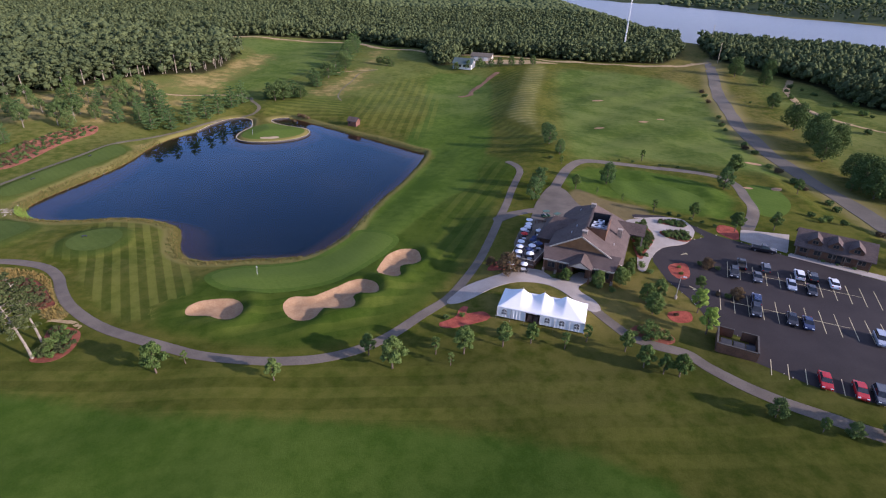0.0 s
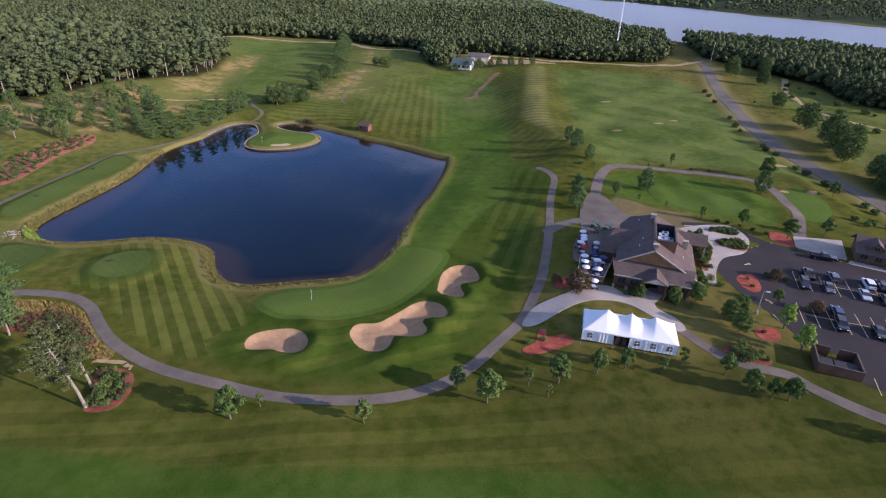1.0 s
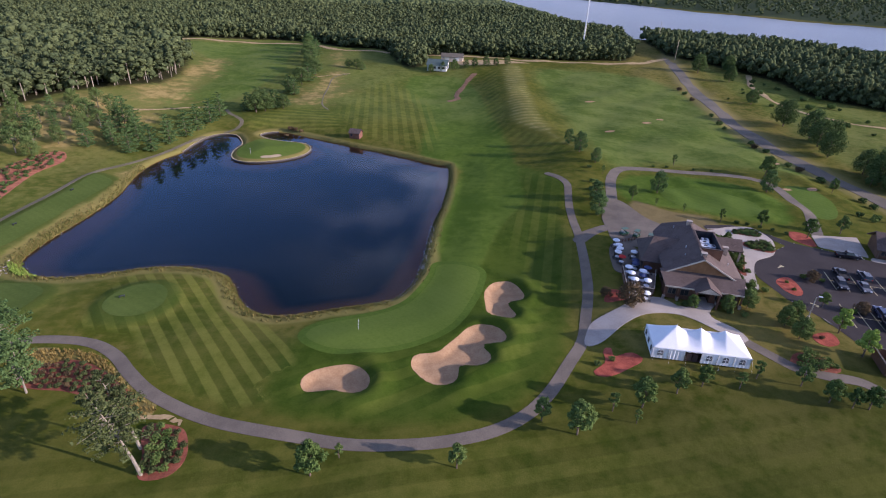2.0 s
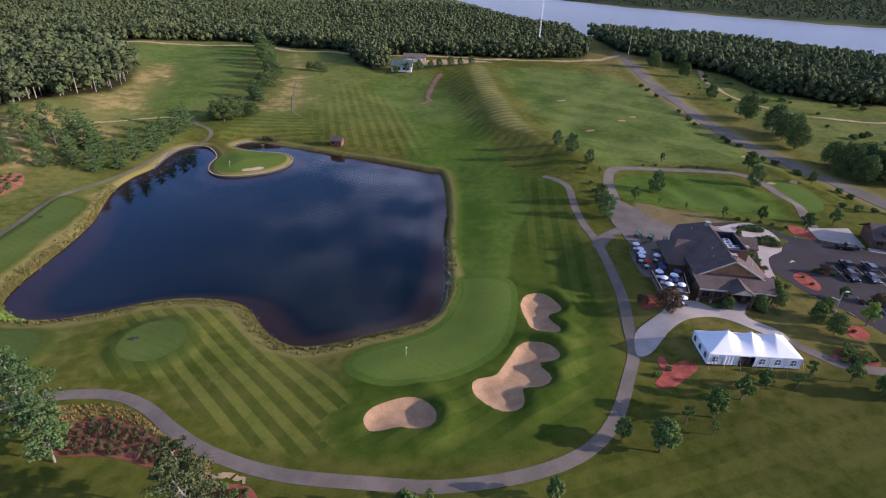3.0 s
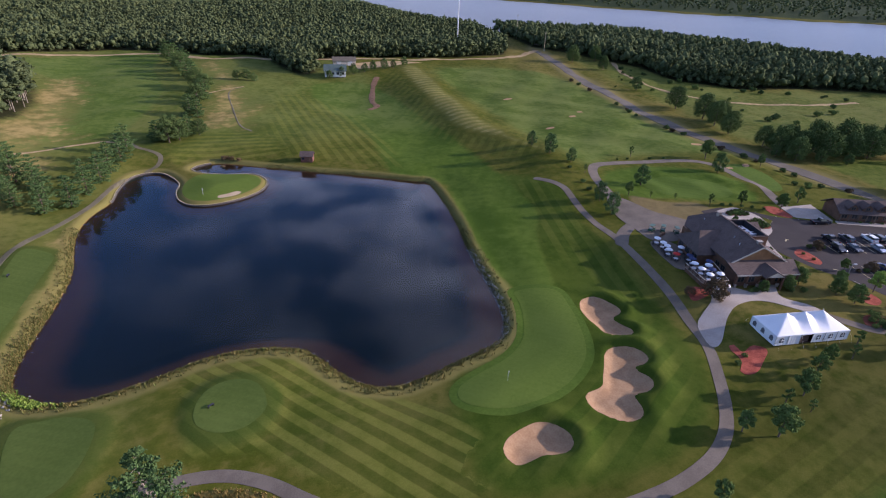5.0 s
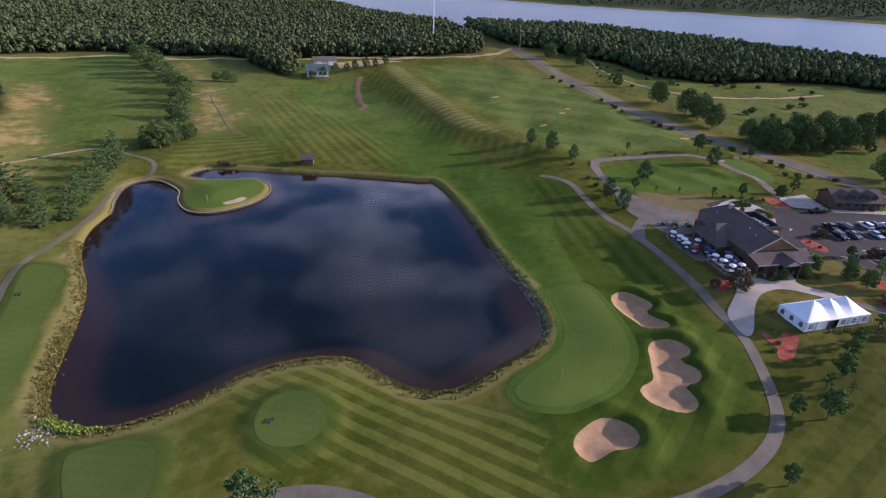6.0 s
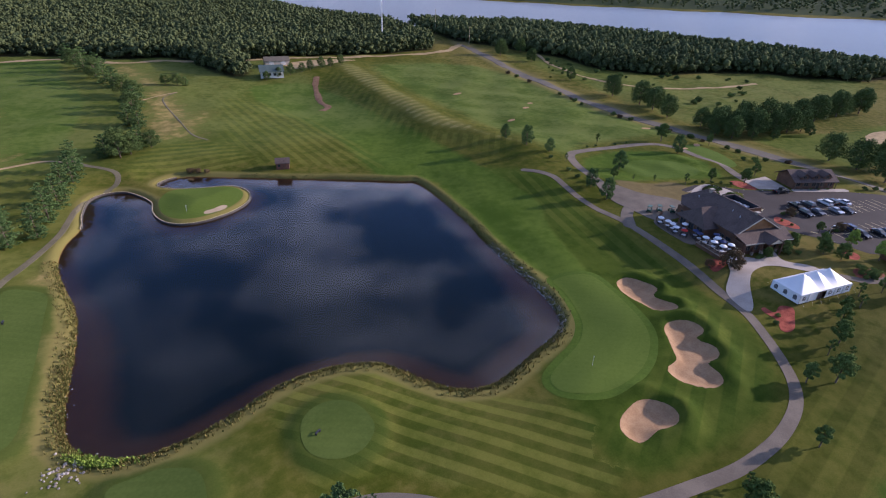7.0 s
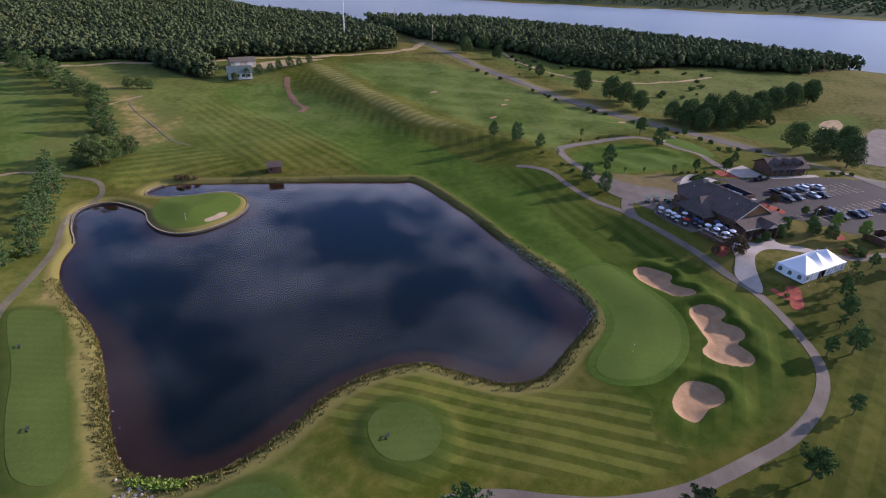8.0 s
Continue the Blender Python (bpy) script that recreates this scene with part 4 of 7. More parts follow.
def shrub(seed, r, h, material, label):
    rng = np.random.default_rng(seed)
    ob = thing("shrub", pose(0, 0, 0), label, "shrub")
    bm = bmesh.new()
    clumps = []
    for k in range(6):
        a = k * 2.4
        c = (math.cos(a) * r * 0.45, math.sin(a) * r * 0.45, h * rng.uniform(0.4, 0.7))
        tube(bm, (0, 0, -0.1), c, 0.04, 0.015, 4)
        clumps.append((c, (r * 0.55, r * 0.55, h * 0.4)))
    part("stem", bm, M_BARK, ob)
    card_part("foliage", leaf_cards(rng, clumps, 62, 0.12), material, ob)
    return ob


def plant(proto, x, y, scale=1.0, turn=0.0, label="", group="", sink=0.0, stretch=1.0):
    m = pose(x, y, ground(x, y) - sink, 0, 0, turn) @ Matrix.Diagonal((scale, scale, scale * stretch, 1))
    ob = copy_thing(proto, m @ Matrix.Diagonal([1 / s for s in proto.scale] + [1]))
    return tagged(ob, label, "", group)


# the woods: thousands of crowns and trunks, joined
def woods(name, region, label, spacing, tall, seed, far_from=(-60, 60), thin=0.0, limit=9000, close_to=560, trunks=False, pines=5, wide=(0.9, 1.3)):
    rng = np.random.default_rng(seed)
    lo, hi = region.min(0), region.max(0)
    spots = []
    # rows of cells whose size grows with the distance from the course
    dmax = 2600
    xs = np.arange(lo[0], hi[0], spacing)
    ys = np.arange(lo[1], hi[1], spacing)
    X, Y = np.meshgrid(xs, ys, indexing="ij")
    X = X + rng.uniform(-0.45, 0.45, X.shape) * spacing
    Y = Y + rng.uniform(-0.45, 0.45, Y.shape) * spacing
    D = np.hypot(X - far_from[0], Y - far_from[1])
    keep = (area_dist(X.ravel(), Y.ravel(), region).reshape(X.shape) < 0) & (D < dmax)
    keep &= rng.uniform(size=X.shape) < np.clip((430.0 / np.maximum(D, 1)) ** thin, 0, 1)
    X, Y, D = X[keep], Y[keep], D[keep]
    order = np.argsort(D)[:limit]
    X, Y, D = X[order], Y[order], D[order]
    ico = bmesh.new()
    bmesh.ops.create_icosphere(ico, subdivisions=1, radius=1.0)
    iv = np.array([v.co[:] for v in ico.verts])
    it = np.array([[v.index for v in f.verts] for f in ico.faces])
    ico.free()

    def template(k, cards, lobes):
        """A crown one metre tall: a few uneven lobes, with sprays of leaves on them."""
        r2 = np.random.default_rng(seed * 50 + k)
        pine = k % pines == 0
        v, f, blobs = [], [], []
        for j in range(lobes):
            a = j * 2.4 + k
            t = (j + 0.5) / lobes
            rr = 0.17 * (1 - t) if pine else 0.36 * math.sin(math.pi * (0.22 + 0.66 * t)) * r2.uniform(0.5, 1.15)
            s = 0.24 * (1.15 - t) if pine else (0.17 if lobes > 4 else 0.24) * r2.uniform(0.7, 1.45)
            if lobes == 1:
                rr, s, t = 0.0, 0.36, 0.5
            c = np.array((math.cos(a) * rr, math.sin(a) * rr, (0.16 + 0.72 * t) if lobes > 1 else 0.55))
            q = c + (0.76 if cards > 10 else 1.0) * iv * np.array((s, s, s * (1.0 if lobes > 1 else 1.15))) * r2.uniform(0.55, 1.2, (len(iv), 1))
            f.append(it + sum(len(w) for w in v))
            v.append(q)
            blobs.append((tuple(c), (s * 1.05, s * 1.05, s * 0.95)))
        v, f = np.vstack(v), np.vstack(f)
        if cards:
            cv, _ = leaf_cards(r2, blobs, cards, 0.062 if lobes > 3 else 0.085, 0.3)
            cv = np.array(cv)
            k0 = len(v)
            quad = np.arange(len(cv)).reshape(-1, 4) + k0
            f = np.vstack([f, quad[:, [0, 1, 2]], quad[:, [0, 2, 3]]])
            v = np.vstack([v, cv])
        return v, f

    close = [template(k, 19, 7) for k in range(12)]
    middle = [template(k + 20, 12, 3) for k in range(8)]
    distant = [template(k + 40, 6, 1) for k in range(5)]
    vs, quads, tint, mats = [], [], [], []
    base = 0
    trunk_v = np.array([(0.02 * math.cos(q), 0.02 * math.sin(q), z) for z in (-0.05, 0.6) for q in (0, 2.1, 4.2)])
    trunk_f = np.array([(0, 1, 4), (0, 4, 3), (1, 2, 5), (1, 5, 4), (2, 0, 3), (2, 3, 5)])
    E = area_dist(X, Y, region)
    for x, y, dd, edge in zip(X, Y, D, E):
        kind = close if dd < close_to else middle if dd < 950 else distant
        v, f = kind[rng.integers(len(kind))]
        grow = 1 + 1.5 * float(step(np.array(dd), 520, 1700))
        h = tall * rng.uniform(0.76, 1.16)
        w = tall * rng.uniform(*wide) * grow
        z = ground(x, y)
        a = rng.uniform(0, 6.28)
        ca, sa_ = math.cos(a), math.sin(a)
        trunk = trunks and dd < close_to
        # the outermost trees carry their crowns high on bare stems
        if trunk and edge > -5.0 and rng.uniform() < 0.75:
            v = v * (0.85, 0.85, 0.6) + (0, 0, 0.42)
        pts = np.vstack([v, trunk_v * (1, 1, 1.2)]) if trunk else v
        vs.append(np.stack([(pts[:, 0] * ca - pts[:, 1] * sa_) * w + x, (pts[:, 0] * sa_ + pts[:, 1] * ca) * w + y, pts[:, 2] * h + z], -1))
        quads.append(f + base)
        mats.append(np.zeros(len(f), np.int32))
        if trunk:
            quads.append(trunk_f + base + len(v))
            mats.append(np.ones(6, np.int32))
        tint.append(np.full(len(pts), rng.uniform()))
        base += len(pts)
    vs, quads, tint, mats = np.vstack(vs), np.vstack(quads), np.concatenate(tint), np.concatenate(mats)
    me = bpy.data.meshes.new(name)
    me.vertices.add(len(vs))
    me.vertices.foreach_set("co", vs.ravel().astype(np.float32))
    me.loops.add(quads.size)
    me.loops.foreach_set("vertex_index", quads.ravel().astype(np.int32))
    me.polygons.add(len(quads))
    me.polygons.foreach_set("loop_start", np.arange(0, quads.size, 3, dtype=np.int32))
    me.polygons.foreach_set("use_smooth", np.ones(len(quads), bool))
    me.attributes.new("tint", "FLOAT", "POINT").data.foreach_set("value", tint.astype(np.float32))
    me.materials.append(M_WOODS)
    me.materials.append(M_PALE_BARK)
    me.polygons.foreach_set("material_index", mats)
    me.update(calc_edges=True)
    return tagged(new(name, me), label, "woods", "", "stuff")


woods("woods_west", WOODS_WEST, "dense mixed green woods with pale trunks at the edge", 4.8, 13.0, 3, thin=2.1, limit=6800, close_to=340, trunks=True)
woods("woods_north", WOODS_NORTH, "dense dark green woods stretching to the horizon", 4.3, 11.5, 4, thin=2.2, limit=14500, close_to=430, pines=3, wide=(0.78, 1.14))
woods("woods_east", WOODS_EAST, "dense dark pines and hardwoods in front of the lake", 4.6, 13.0, 5, thin=0.6, limit=3000, close_to=400, pines=3, wide=(0.7, 1.05))
woods("woods_far", WOODS_FAR, "low hazy woods on the far shore of the lake", 26.0, 15, 6, far_from=(800, 800), thin=0.6, limit=1600, close_to=0)

# trees, one of each look, then copies
T_YOUNG = broad_tree(11, 6.5, 1.7, M_LEAF, "young round-crowned maple on the lawn", per=170, leaf=0.17)
T_YOUNG_B = broad_tree(12, 6.5, 2.0, M_LEAF, "young bushy maple on the lawn", blobs=18, per=170, leaf=0.17)
T_SLIM = broad_tree(13, 5.0, 1.0, M_LEAF, "slender young tree beside the path", blobs=10, per=120, leaf=0.14)
T_DARK = broad_tree(14, 7.0, 2.6, M_LEAF_DARK, "dense dark green tree", trunk=0.14, blobs=20, per=170, leaf=0.19)
T_LIME = broad_tree(15, 7.0, 1.7, M_LEAF_LIGHT, "bright yellow-green tree beside the lot", blobs=18, per=170, leaf=0.18)
T_RUST = broad_tree(16, 4.6, 2.6, M_LEAF_RUST, "low rust-brown ornamental tree", trunk=0.12, blobs=16, per=150, leaf=0.17)
T_OAK = broad_tree(17, 14.0, 6.0, M_LEAF_DARK, "large spreading oak beside the road", trunk=0.13, blobs=30, per=140, leaf=0.33)
T_FAR = broad_tree(18, 7.0, 2.6, M_LEAF_DARK, "dense dark green tree beside the fairway", trunk=0.14, blobs=20, per=210, leaf=0.13)
T_PINE = bough_pine(21, 9.2, 3.0, 0.07, M_PINE, "full young white pine", M_BARK, 9, 0.15, 24)
T_PINE_B = bough_pine(22, 8.4, 3.1, 0.07, M_PINE, "broad young white pine", M_BARK, 8, 0.15, 26)
T_SCRUB = broad_tree(19, 8.0, 2.8, M_LEAF_DARK, "sparse tree with a pale trunk on dry grass", M_PALE_BARK, 0.34, 14, 110, 0.2, 0.022)
T_CLUB = broad_tree(20, 6.2, 2.3, M_LEAF, "full green tree beside the clubhouse", trunk=0.16, blobs=24, per=190, leaf=0.15)
used = set()


def put_tree(proto, x, y, scale=1.0, label="", group="", stretch=1.0):
    """The first tree of a look is the prototype itself, the rest are copies."""
    turn = (x * 37 + y * 91) % 360
    if proto not in used:
        used.add(proto)
        proto.matrix_basis = pose(x, y, ground(x, y), 0, 0, turn) @ Matrix.Diagonal((scale, scale, scale * stretch, 1))
        return tagged(proto, label, "", group)
    return plant(proto, x, y, scale, turn, label, group, 0, stretch)


LAWN = "young trees along the lawn"
for p, x, y, s in [(T_YOUNG_B, -47, 71.5, 1.0), (T_SLIM, -43, 74, 0.6), (T_YOUNG, -26, 70.3, 0.72), (T_YOUNG, -10.8, 78, 0.75), (T_YOUNG_B, -6, 74.6, 1.05), (T_SLIM, 1.6, 78.6, 0.85), (T_SLIM, 4.4, 75.6, 0.6),
                   (T_YOUNG_B, 6.8, 78.6, 0.92), (T_YOUNG, 14.2, 80.8, 0.82), (T_YOUNG, 19.6, 82, 0.72), (T_SLIM, 25.8, 80.6, 0.8), (T_SLIM, 30.2, 82.4, 0.85), (T_YOUNG, 36.8, 79.6, 0.72), (T_YOUNG_B, 39, 75.6, 0.75), (T_YOUNG, 42, 74, 0.65), (T_YOUNG_B, 44.6, 73.4, 0.75),
                   (T_DARK, 57, 64.8, 0.56), (T_YOUNG, 63, 62, 0.45), (T_DARK, 67, 61, 0.44), (T_DARK, 73, 60, 0.75)]:
    put_tree(p, x, y, s, "", LAWN)
T_SPRUCE = broad_tree(23, 7.2, 2.3, M_PINE, "small bushy dark evergreen on the grass", trunk=0.06, blobs=22, per=130, leaf=0.16)
RIDGE = "trees on the ridge"
for p, x, y, s in [(T_SPRUCE, 41.6, 202.4, 1.1), (T_SPRUCE, 42, 215, 0.85), (T_SPRUCE, 44, 192.4, 0.8), (T_SLIM, 43, 183, 0.7), (T_SPRUCE, 32.2, 162.6, 0.95), (T_SPRUCE, 29.6, 154, 1.05), (T_SPRUCE, 55.6, 168, 1.05), (T_SPRUCE, 94, 166.8, 1.1), (T_YOUNG_B, 103, 180, 1.25),
                   (T_YOUNG, 44, 162, 0.75), (T_SLIM, 75, 193, 0.9), (T_SLIM, 64, 146, 0.85), (T_YOUNG, 74, 142, 0.8), (T_YOUNG_B, 82.4, 134, 0.9), (T_YOUNG, 94, 135.6, 0.85), (T_SLIM, 57, 154, 0.5), (T_SLIM, 50, 158, 0.5), (T_YOUNG, 118, 166, 0.8)]:
    put_tree(p, x, y, s, "", RIDGE)
CLUB = "trees round the clubhouse"
for p, x, y, s in [(T_CLUB, 36.8, 102, 0.62), (T_CLUB, 42, 102.4, 0.74), (T_CLUB, 44.8, 106.5, 0.62), (T_CLUB, 45.6, 95.6, 0.74), (T_CLUB, 45.6, 91.4, 0.8), (T_YOUNG_B, 48.6, 97, 0.75), (T_LIME, 55.2, 92.4, 0.85), (T_LIME, 54, 85.2, 0.9),
                   (T_CLUB, 30, 103.6, 0.52), (T_RUST, 17.2, 106.6, 1.05), (T_RUST, 13.6, 110.5, 0.49), (T_YOUNG, 55.6, 131, 0.61), (T_YOUNG, 54.2, 127, 0.53), (T_YOUNG_B, 59.4, 101.6, 0.55), (T_RUST, 66.2, 98.6, 0.57), (T_RUST, 65.4, 112, 0.57)]:
    put_tree(p, x, y, s, "", CLUB)
PINES = "pines along the western cart path"
for p, x, y, s in [(T_PINE, -126, 226, 1.15), (T_PINE_B, -119.5, 230, 1.21), (T_PINE, -116, 240, 1.26), (T_PINE_B, -112.6, 250, 1.26), (T_PINE, -110, 258.6, 1.21), (T_PINE_B, -106.6, 267, 1.26), (T_PINE, -104.6, 277, 1.21), (T_PINE_B, -138, 240, 1.15), (T_PINE, -130, 246, 1.26), (T_PINE_B, -141, 228, 1.03), (T_PINE, -134, 232, 1.03), (T_PINE, -136, 251, 1.55), (T_PINE_B, -127, 238, 1.09)]:
    put_tree(p, x, y, s, "", PINES)
HEDGEROW = "dark trees between the fairways"
for p, x, y, s in [(T_PINE_B, -93.5, 287, 1.18), (T_FAR, -89.5, 283, 1.50), (T_FAR, -85.5, 285, 1.39), (T_PINE_B, -81.5, 290, 1.23), (T_FAR, -88.5, 292, 1.50), (T_FAR, -77.5, 289, 1.15), (T_PINE_B, -75.5, 319, 1.23), (T_PINE_B, -78.5, 324, 1.30), (T_FAR, -73.5, 341, 1.59), (T_PINE_B, -70.5, 350, 1.44), (T_FAR, -67.5, 366, 1.59), (T_FAR, -70.5, 376, 1.74),
                   (T_PINE_B, -71.5, 396, 1.47), (T_PINE_B, -73.5, 408, 1.74), (T_FAR, -75.5, 424, 1.88), (T_PINE_B, -72.5, 440, 1.60), (T_PINE_B, -77.5, 452, 1.88), (T_FAR, -79.5, 470, 1.88), (T_PINE_B, -81.5, 490, 1.60), (T_FAR, -42.5, 386, 1.04), (T_FAR, -47.5, 390, 0.92), (T_PINE_B, -38.5, 384, 0.68)]:
    put_tree(p, x, y, 1.12 * s, "", HEDGEROW, 0.76)
OAKS = "large trees beside the road"
for p, x, y, s in [(T_OAK, 149, 129, 0.85), (T_OAK, 146.5, 118, 0.9), (T_OAK, 138, 106, 0.95), (T_OAK, 158, 112, 0.9), (T_OAK, 196, 380, 0.9), (T_OAK, 202, 352, 0.7), (T_DARK, 176, 292, 1.2), (T_OAK, 164, 250, 0.9), (T_OAK, 162, 230, 0.95), (T_OAK, 156, 218, 0.85), (T_OAK, 166, 222, 0.8), (T_OAK, 151, 206, 0.8), (T_OAK, 220, 382, 0.8),
                   (T_OAK, 150, 187, 0.7), (T_OAK, 149, 179, 0.85), (T_OAK, 146, 169, 0.75), (T_OAK, 155, 172, 0.8), (T_OAK, 161, 165, 0.9), (T_OAK, 159, 181, 0.75), (T_OAK, 168, 175, 0.95), (T_OAK, 171, 161, 0.8), (T_OAK, 179, 158, 0.9), (T_OAK, 191, 156, 0.75), (T_OAK, 180, 169, 1.0), (T_OAK, 192, 167, 0.85), (T_DARK, 153, 163, 0.8), (T_DARK, 163, 157, 0.7), (T_DARK, 143, 176, 0.7), (T_DARK, 185, 150, 0.8), (T_DARK, 199, 161, 1.0), (T_OAK, 207, 164, 0.9), (T_OAK, 218, 160, 1.0), (T_OAK, 229, 163, 0.85), (T_OAK, 240, 157, 1.0), (T_OAK, 251, 160, 0.9), (T_OAK, 263, 153, 1.0), (T_OAK, 276, 156, 0.9)]:
    put_tree(p, x, y, s, "", OAKS)
HOUSE = "small trees in front of the house"
for k, x in enumerate((6, 14, 22, 30, 36, 44, 51, 59)):
    put_tree(T_FAR, x, 381 + 0.9 * k, 0.8 + 0.1 * (k % 3), "", HOUSE)
WEST = "scattered trees on the western slope"
for k, (x, y) in enumerate([(-160, 232), (-156, 222), (-166, 240), (-172, 226), (-150, 246), (-176, 252), (-188, 240), (-168, 262), (-186, 268), (-200, 262), (-210, 246), (-196, 228), (-180, 218), (-158, 254), (-164, 272), (-190, 284), (-204, 276), (-216, 262), (-144, 262), (-152, 212), (-166, 206), (-178, 200), (-162, 190), (-146, 236), (-151, 228), (-145, 250), (-152, 256), (-160, 246), (-167, 250), (-172, 240), (-164, 226), (-158, 214), (-172, 214), (-180, 232), (-186, 226), (-148, 270), (-156, 276), (-141, 256), (-139, 262)]):
    if area_dist(np.array([x]), np.array([y]), WOODS_WEST)[0] < 3:
        continue
    put_tree((T_SCRUB, T_SCRUB, T_PINE, T_SCRUB, T_FAR)[k % 5], x, y, (0.95, 1.1, 0.8, 0.8, 1.0)[k % 5] + 0.08 * (k % 3), "", WEST)


# ---- shore: stones, tall grass, timber wall ----
rng0 = np.random.default_rng(77)


def lumps(name, spots, material, label, category, flat=0.6):
    """Many small uneven stones, joined."""
    ico = bmesh.new()
    bmesh.ops.create_icosphere(ico, subdivisions=1, radius=1.0)
    base_v = np.array([v.co[:] for v in ico.verts])
    base_f = np.array([[v.index for v in f.verts] for f in ico.faces])
    ico.free()
    vs, fs = [], []
    for k, (x, y, z, r) in enumerate(spots):
        s = np.array((r, r * rng0.uniform(0.7, 1.2), r * flat)) * rng0.uniform(0.75, 1.15, (len(base_v), 1))
        a = rng0.uniform(0, 6.28)
        v = base_v * s
        vs.append(np.stack([v[:, 0] * math.cos(a) - v[:, 1] * math.sin(a) + x, v[:, 0] * math.sin(a) + v[:, 1] * math.cos(a) + y, v[:, 2] + z], -1))
        fs.append(base_f + k * len(base_v))
    me = mesh_of(name, np.vstack(vs).tolist(), np.vstack(fs).tolist(), material)
    return tagged(new(name, me), label, category, "", "stuff")


def along(pts, stepsize):
    """Evenly spaced places on a plan line, with the way along it."""
    seg = np.linalg.norm(np.diff(pts, axis=0), axis=1)
    s = np.concatenate([[0], np.cumsum(seg)])
    for d in np.arange(0, s[-1], stepsize):
        i = min(int(np.searchsorted(s, d, "right")) - 1, len(seg) - 1)
        t = (d - s[i]) / max(seg[i], 1e-6)
        p = pts[i] + t * (pts[i + 1] - pts[i])
        w = (pts[i + 1] - pts[i]) / max(seg[i], 1e-6)
        yield p, w


m_stone = Nodes("shore_stone")
m_stone_f = m_stone.n.new("ShaderNodeNewGeometry").outputs["Random Per Island"]
M_SHORE_STONE = m_stone.done(m_stone.mix(m_stone_f, (0.17, 0.145, 0.12), (0.46, 0.41, 0.35)), 0.9, 0, 0.2)
PX, PY = POND[:, 0], POND[:, 1]
OUTWARD = 1.0 if np.sum(PX * np.roll(PY, -1) - np.roll(PX, -1) * PY) > 0 else -1.0
closed_pond = np.vstack([POND, POND[:1]])
spots = []
for p, w in along(closed_pond, 0.34):
    n = np.array((w[1], -w[0]))
    n = n * OUTWARD
    x, y = p
    east_shore = -40 < x < -8 and 116 < y < 158
    south = y < 140
    walled = y > 214 and x < -58
    west = x < -100 and y < 215
    chance = 0.95 if east_shore else 0.14 if west else 0.4 if south else 0.1
    if walled or rng0.uniform() > chance:
        continue
    for _ in range(4 if east_shore else 1):
        o = rng0.normal(0.1, 0.45) if not east_shore else rng0.uniform(-0.3, 1.2)
        q = p + n * o + rng0.normal(0, 0.1, 2)
        r = rng0.uniform(0.12, 0.3) if east_shore else rng0.uniform(0.08, 0.22)
        spots.append((q[0], q[1], max(0.0, ground(q[0], q[1])) + r * 0.12, r))
for _ in range(70):
    q = np.array((-121.5, 139.5)) + rng0.normal(0, 1.6, 2)
    spots.append((q[0] - 1.6, q[1] - 1.8, max(0, ground(q[0] - 1.6, q[1] - 1.8)) + 0.05, rng0.uniform(0.12, 0.35)))
lumps("shore_stones", spots, M_SHORE_STONE, "loose grey stones lining the pond edge", "stones")

# tall dry and green grass at the water's edge
m_reed = Nodes("shore_grass")
m_reed_f = m_reed.n.new("ShaderNodeNewGeometry").outputs["Random Per Island"]
reed_c = m_reed.mix(m_reed.ramp(m_reed_f, 0.0, 1.0), (0.22, 0.17, 0.06), (0.085, 0.105, 0.024))
M_REED = m_reed.done(reed_c, 0.85, 0, 0.1)
vs, fs = [], []
for p, w in along(closed_pond, 0.03):
    n = np.array((w[1], -w[0]))
    n = n * OUTWARD
    x, y = p
    if (y > 214 and x < -58) or (-34 < x < -14 and 116 < y < 150 and rng0.uniform() < 0.7):
        continue
    if y > 170 and rng0.uniform() < 0.55:
        continue
    q = p + n * (abs(rng0.normal(0.0, 0.9)) if rng0.uniform() < 0.85 else rng0.uniform(0.2, 3.4))
    h = rng0.uniform(0.15, 0.5) * (1.25 if y < 150 or x < -112 else 0.7)
    z = max(0.0, ground(q[0], q[1])) - 0.05
    for b in range(4):
        a = rng0.uniform(0, 6.28)
        d = np.array((math.cos(a), math.sin(a)))
        lean = rng0.uniform(0.1, 0.5) * h
        e = q + d * rng0.uniform(0, 0.25)
        s = np.array((-d[1], d[0])) * rng0.uniform(0.05, 0.11)
        k = len(vs)
        vs += [(*(e - s), z), (*(e + s), z), (*(e + d * lean + s * 0.3), z + h), (*(e + d * lean - s * 0.6), z + h * 0.92)]
        fs.append((k, k + 1, k + 2, k + 3))
tagged(new("shore_grass", mesh_of("shore_grass", vs, fs, M_REED)), "tall dry and green grass fringing the pond", "grass", "", "stuff")

vs, fs = [], []
for k in range(900):
    x, y = -119.5 + rng0.normal(0, 3.0), 137.5 + rng0.normal(0, 2.2)
    d = area_dist(np.array([x]), np.array([y]), POND)[0]
    if not -0.4 < d < 2.2:
        continue
    z, h = max(0.0, ground(x, y)) - 0.05, rng0.uniform(0.3, 0.8)
    for b in range(4):
        a = rng0.uniform(0, 6.28)
        c, s = math.cos(a), math.sin(a)
        k0 = len(vs)
        vs += [(x - s * 0.1, y + c * 0.1, z), (x + s * 0.1, y - c * 0.1, z), (x + c * 0.3 + s * 0.05, y + s * 0.3 - c * 0.05, z + h), (x + c * 0.3 - s * 0.05, y + s * 0.3 + c * 0.05, z + h)]
        fs.append((k0, k0 + 1, k0 + 2, k0 + 3))
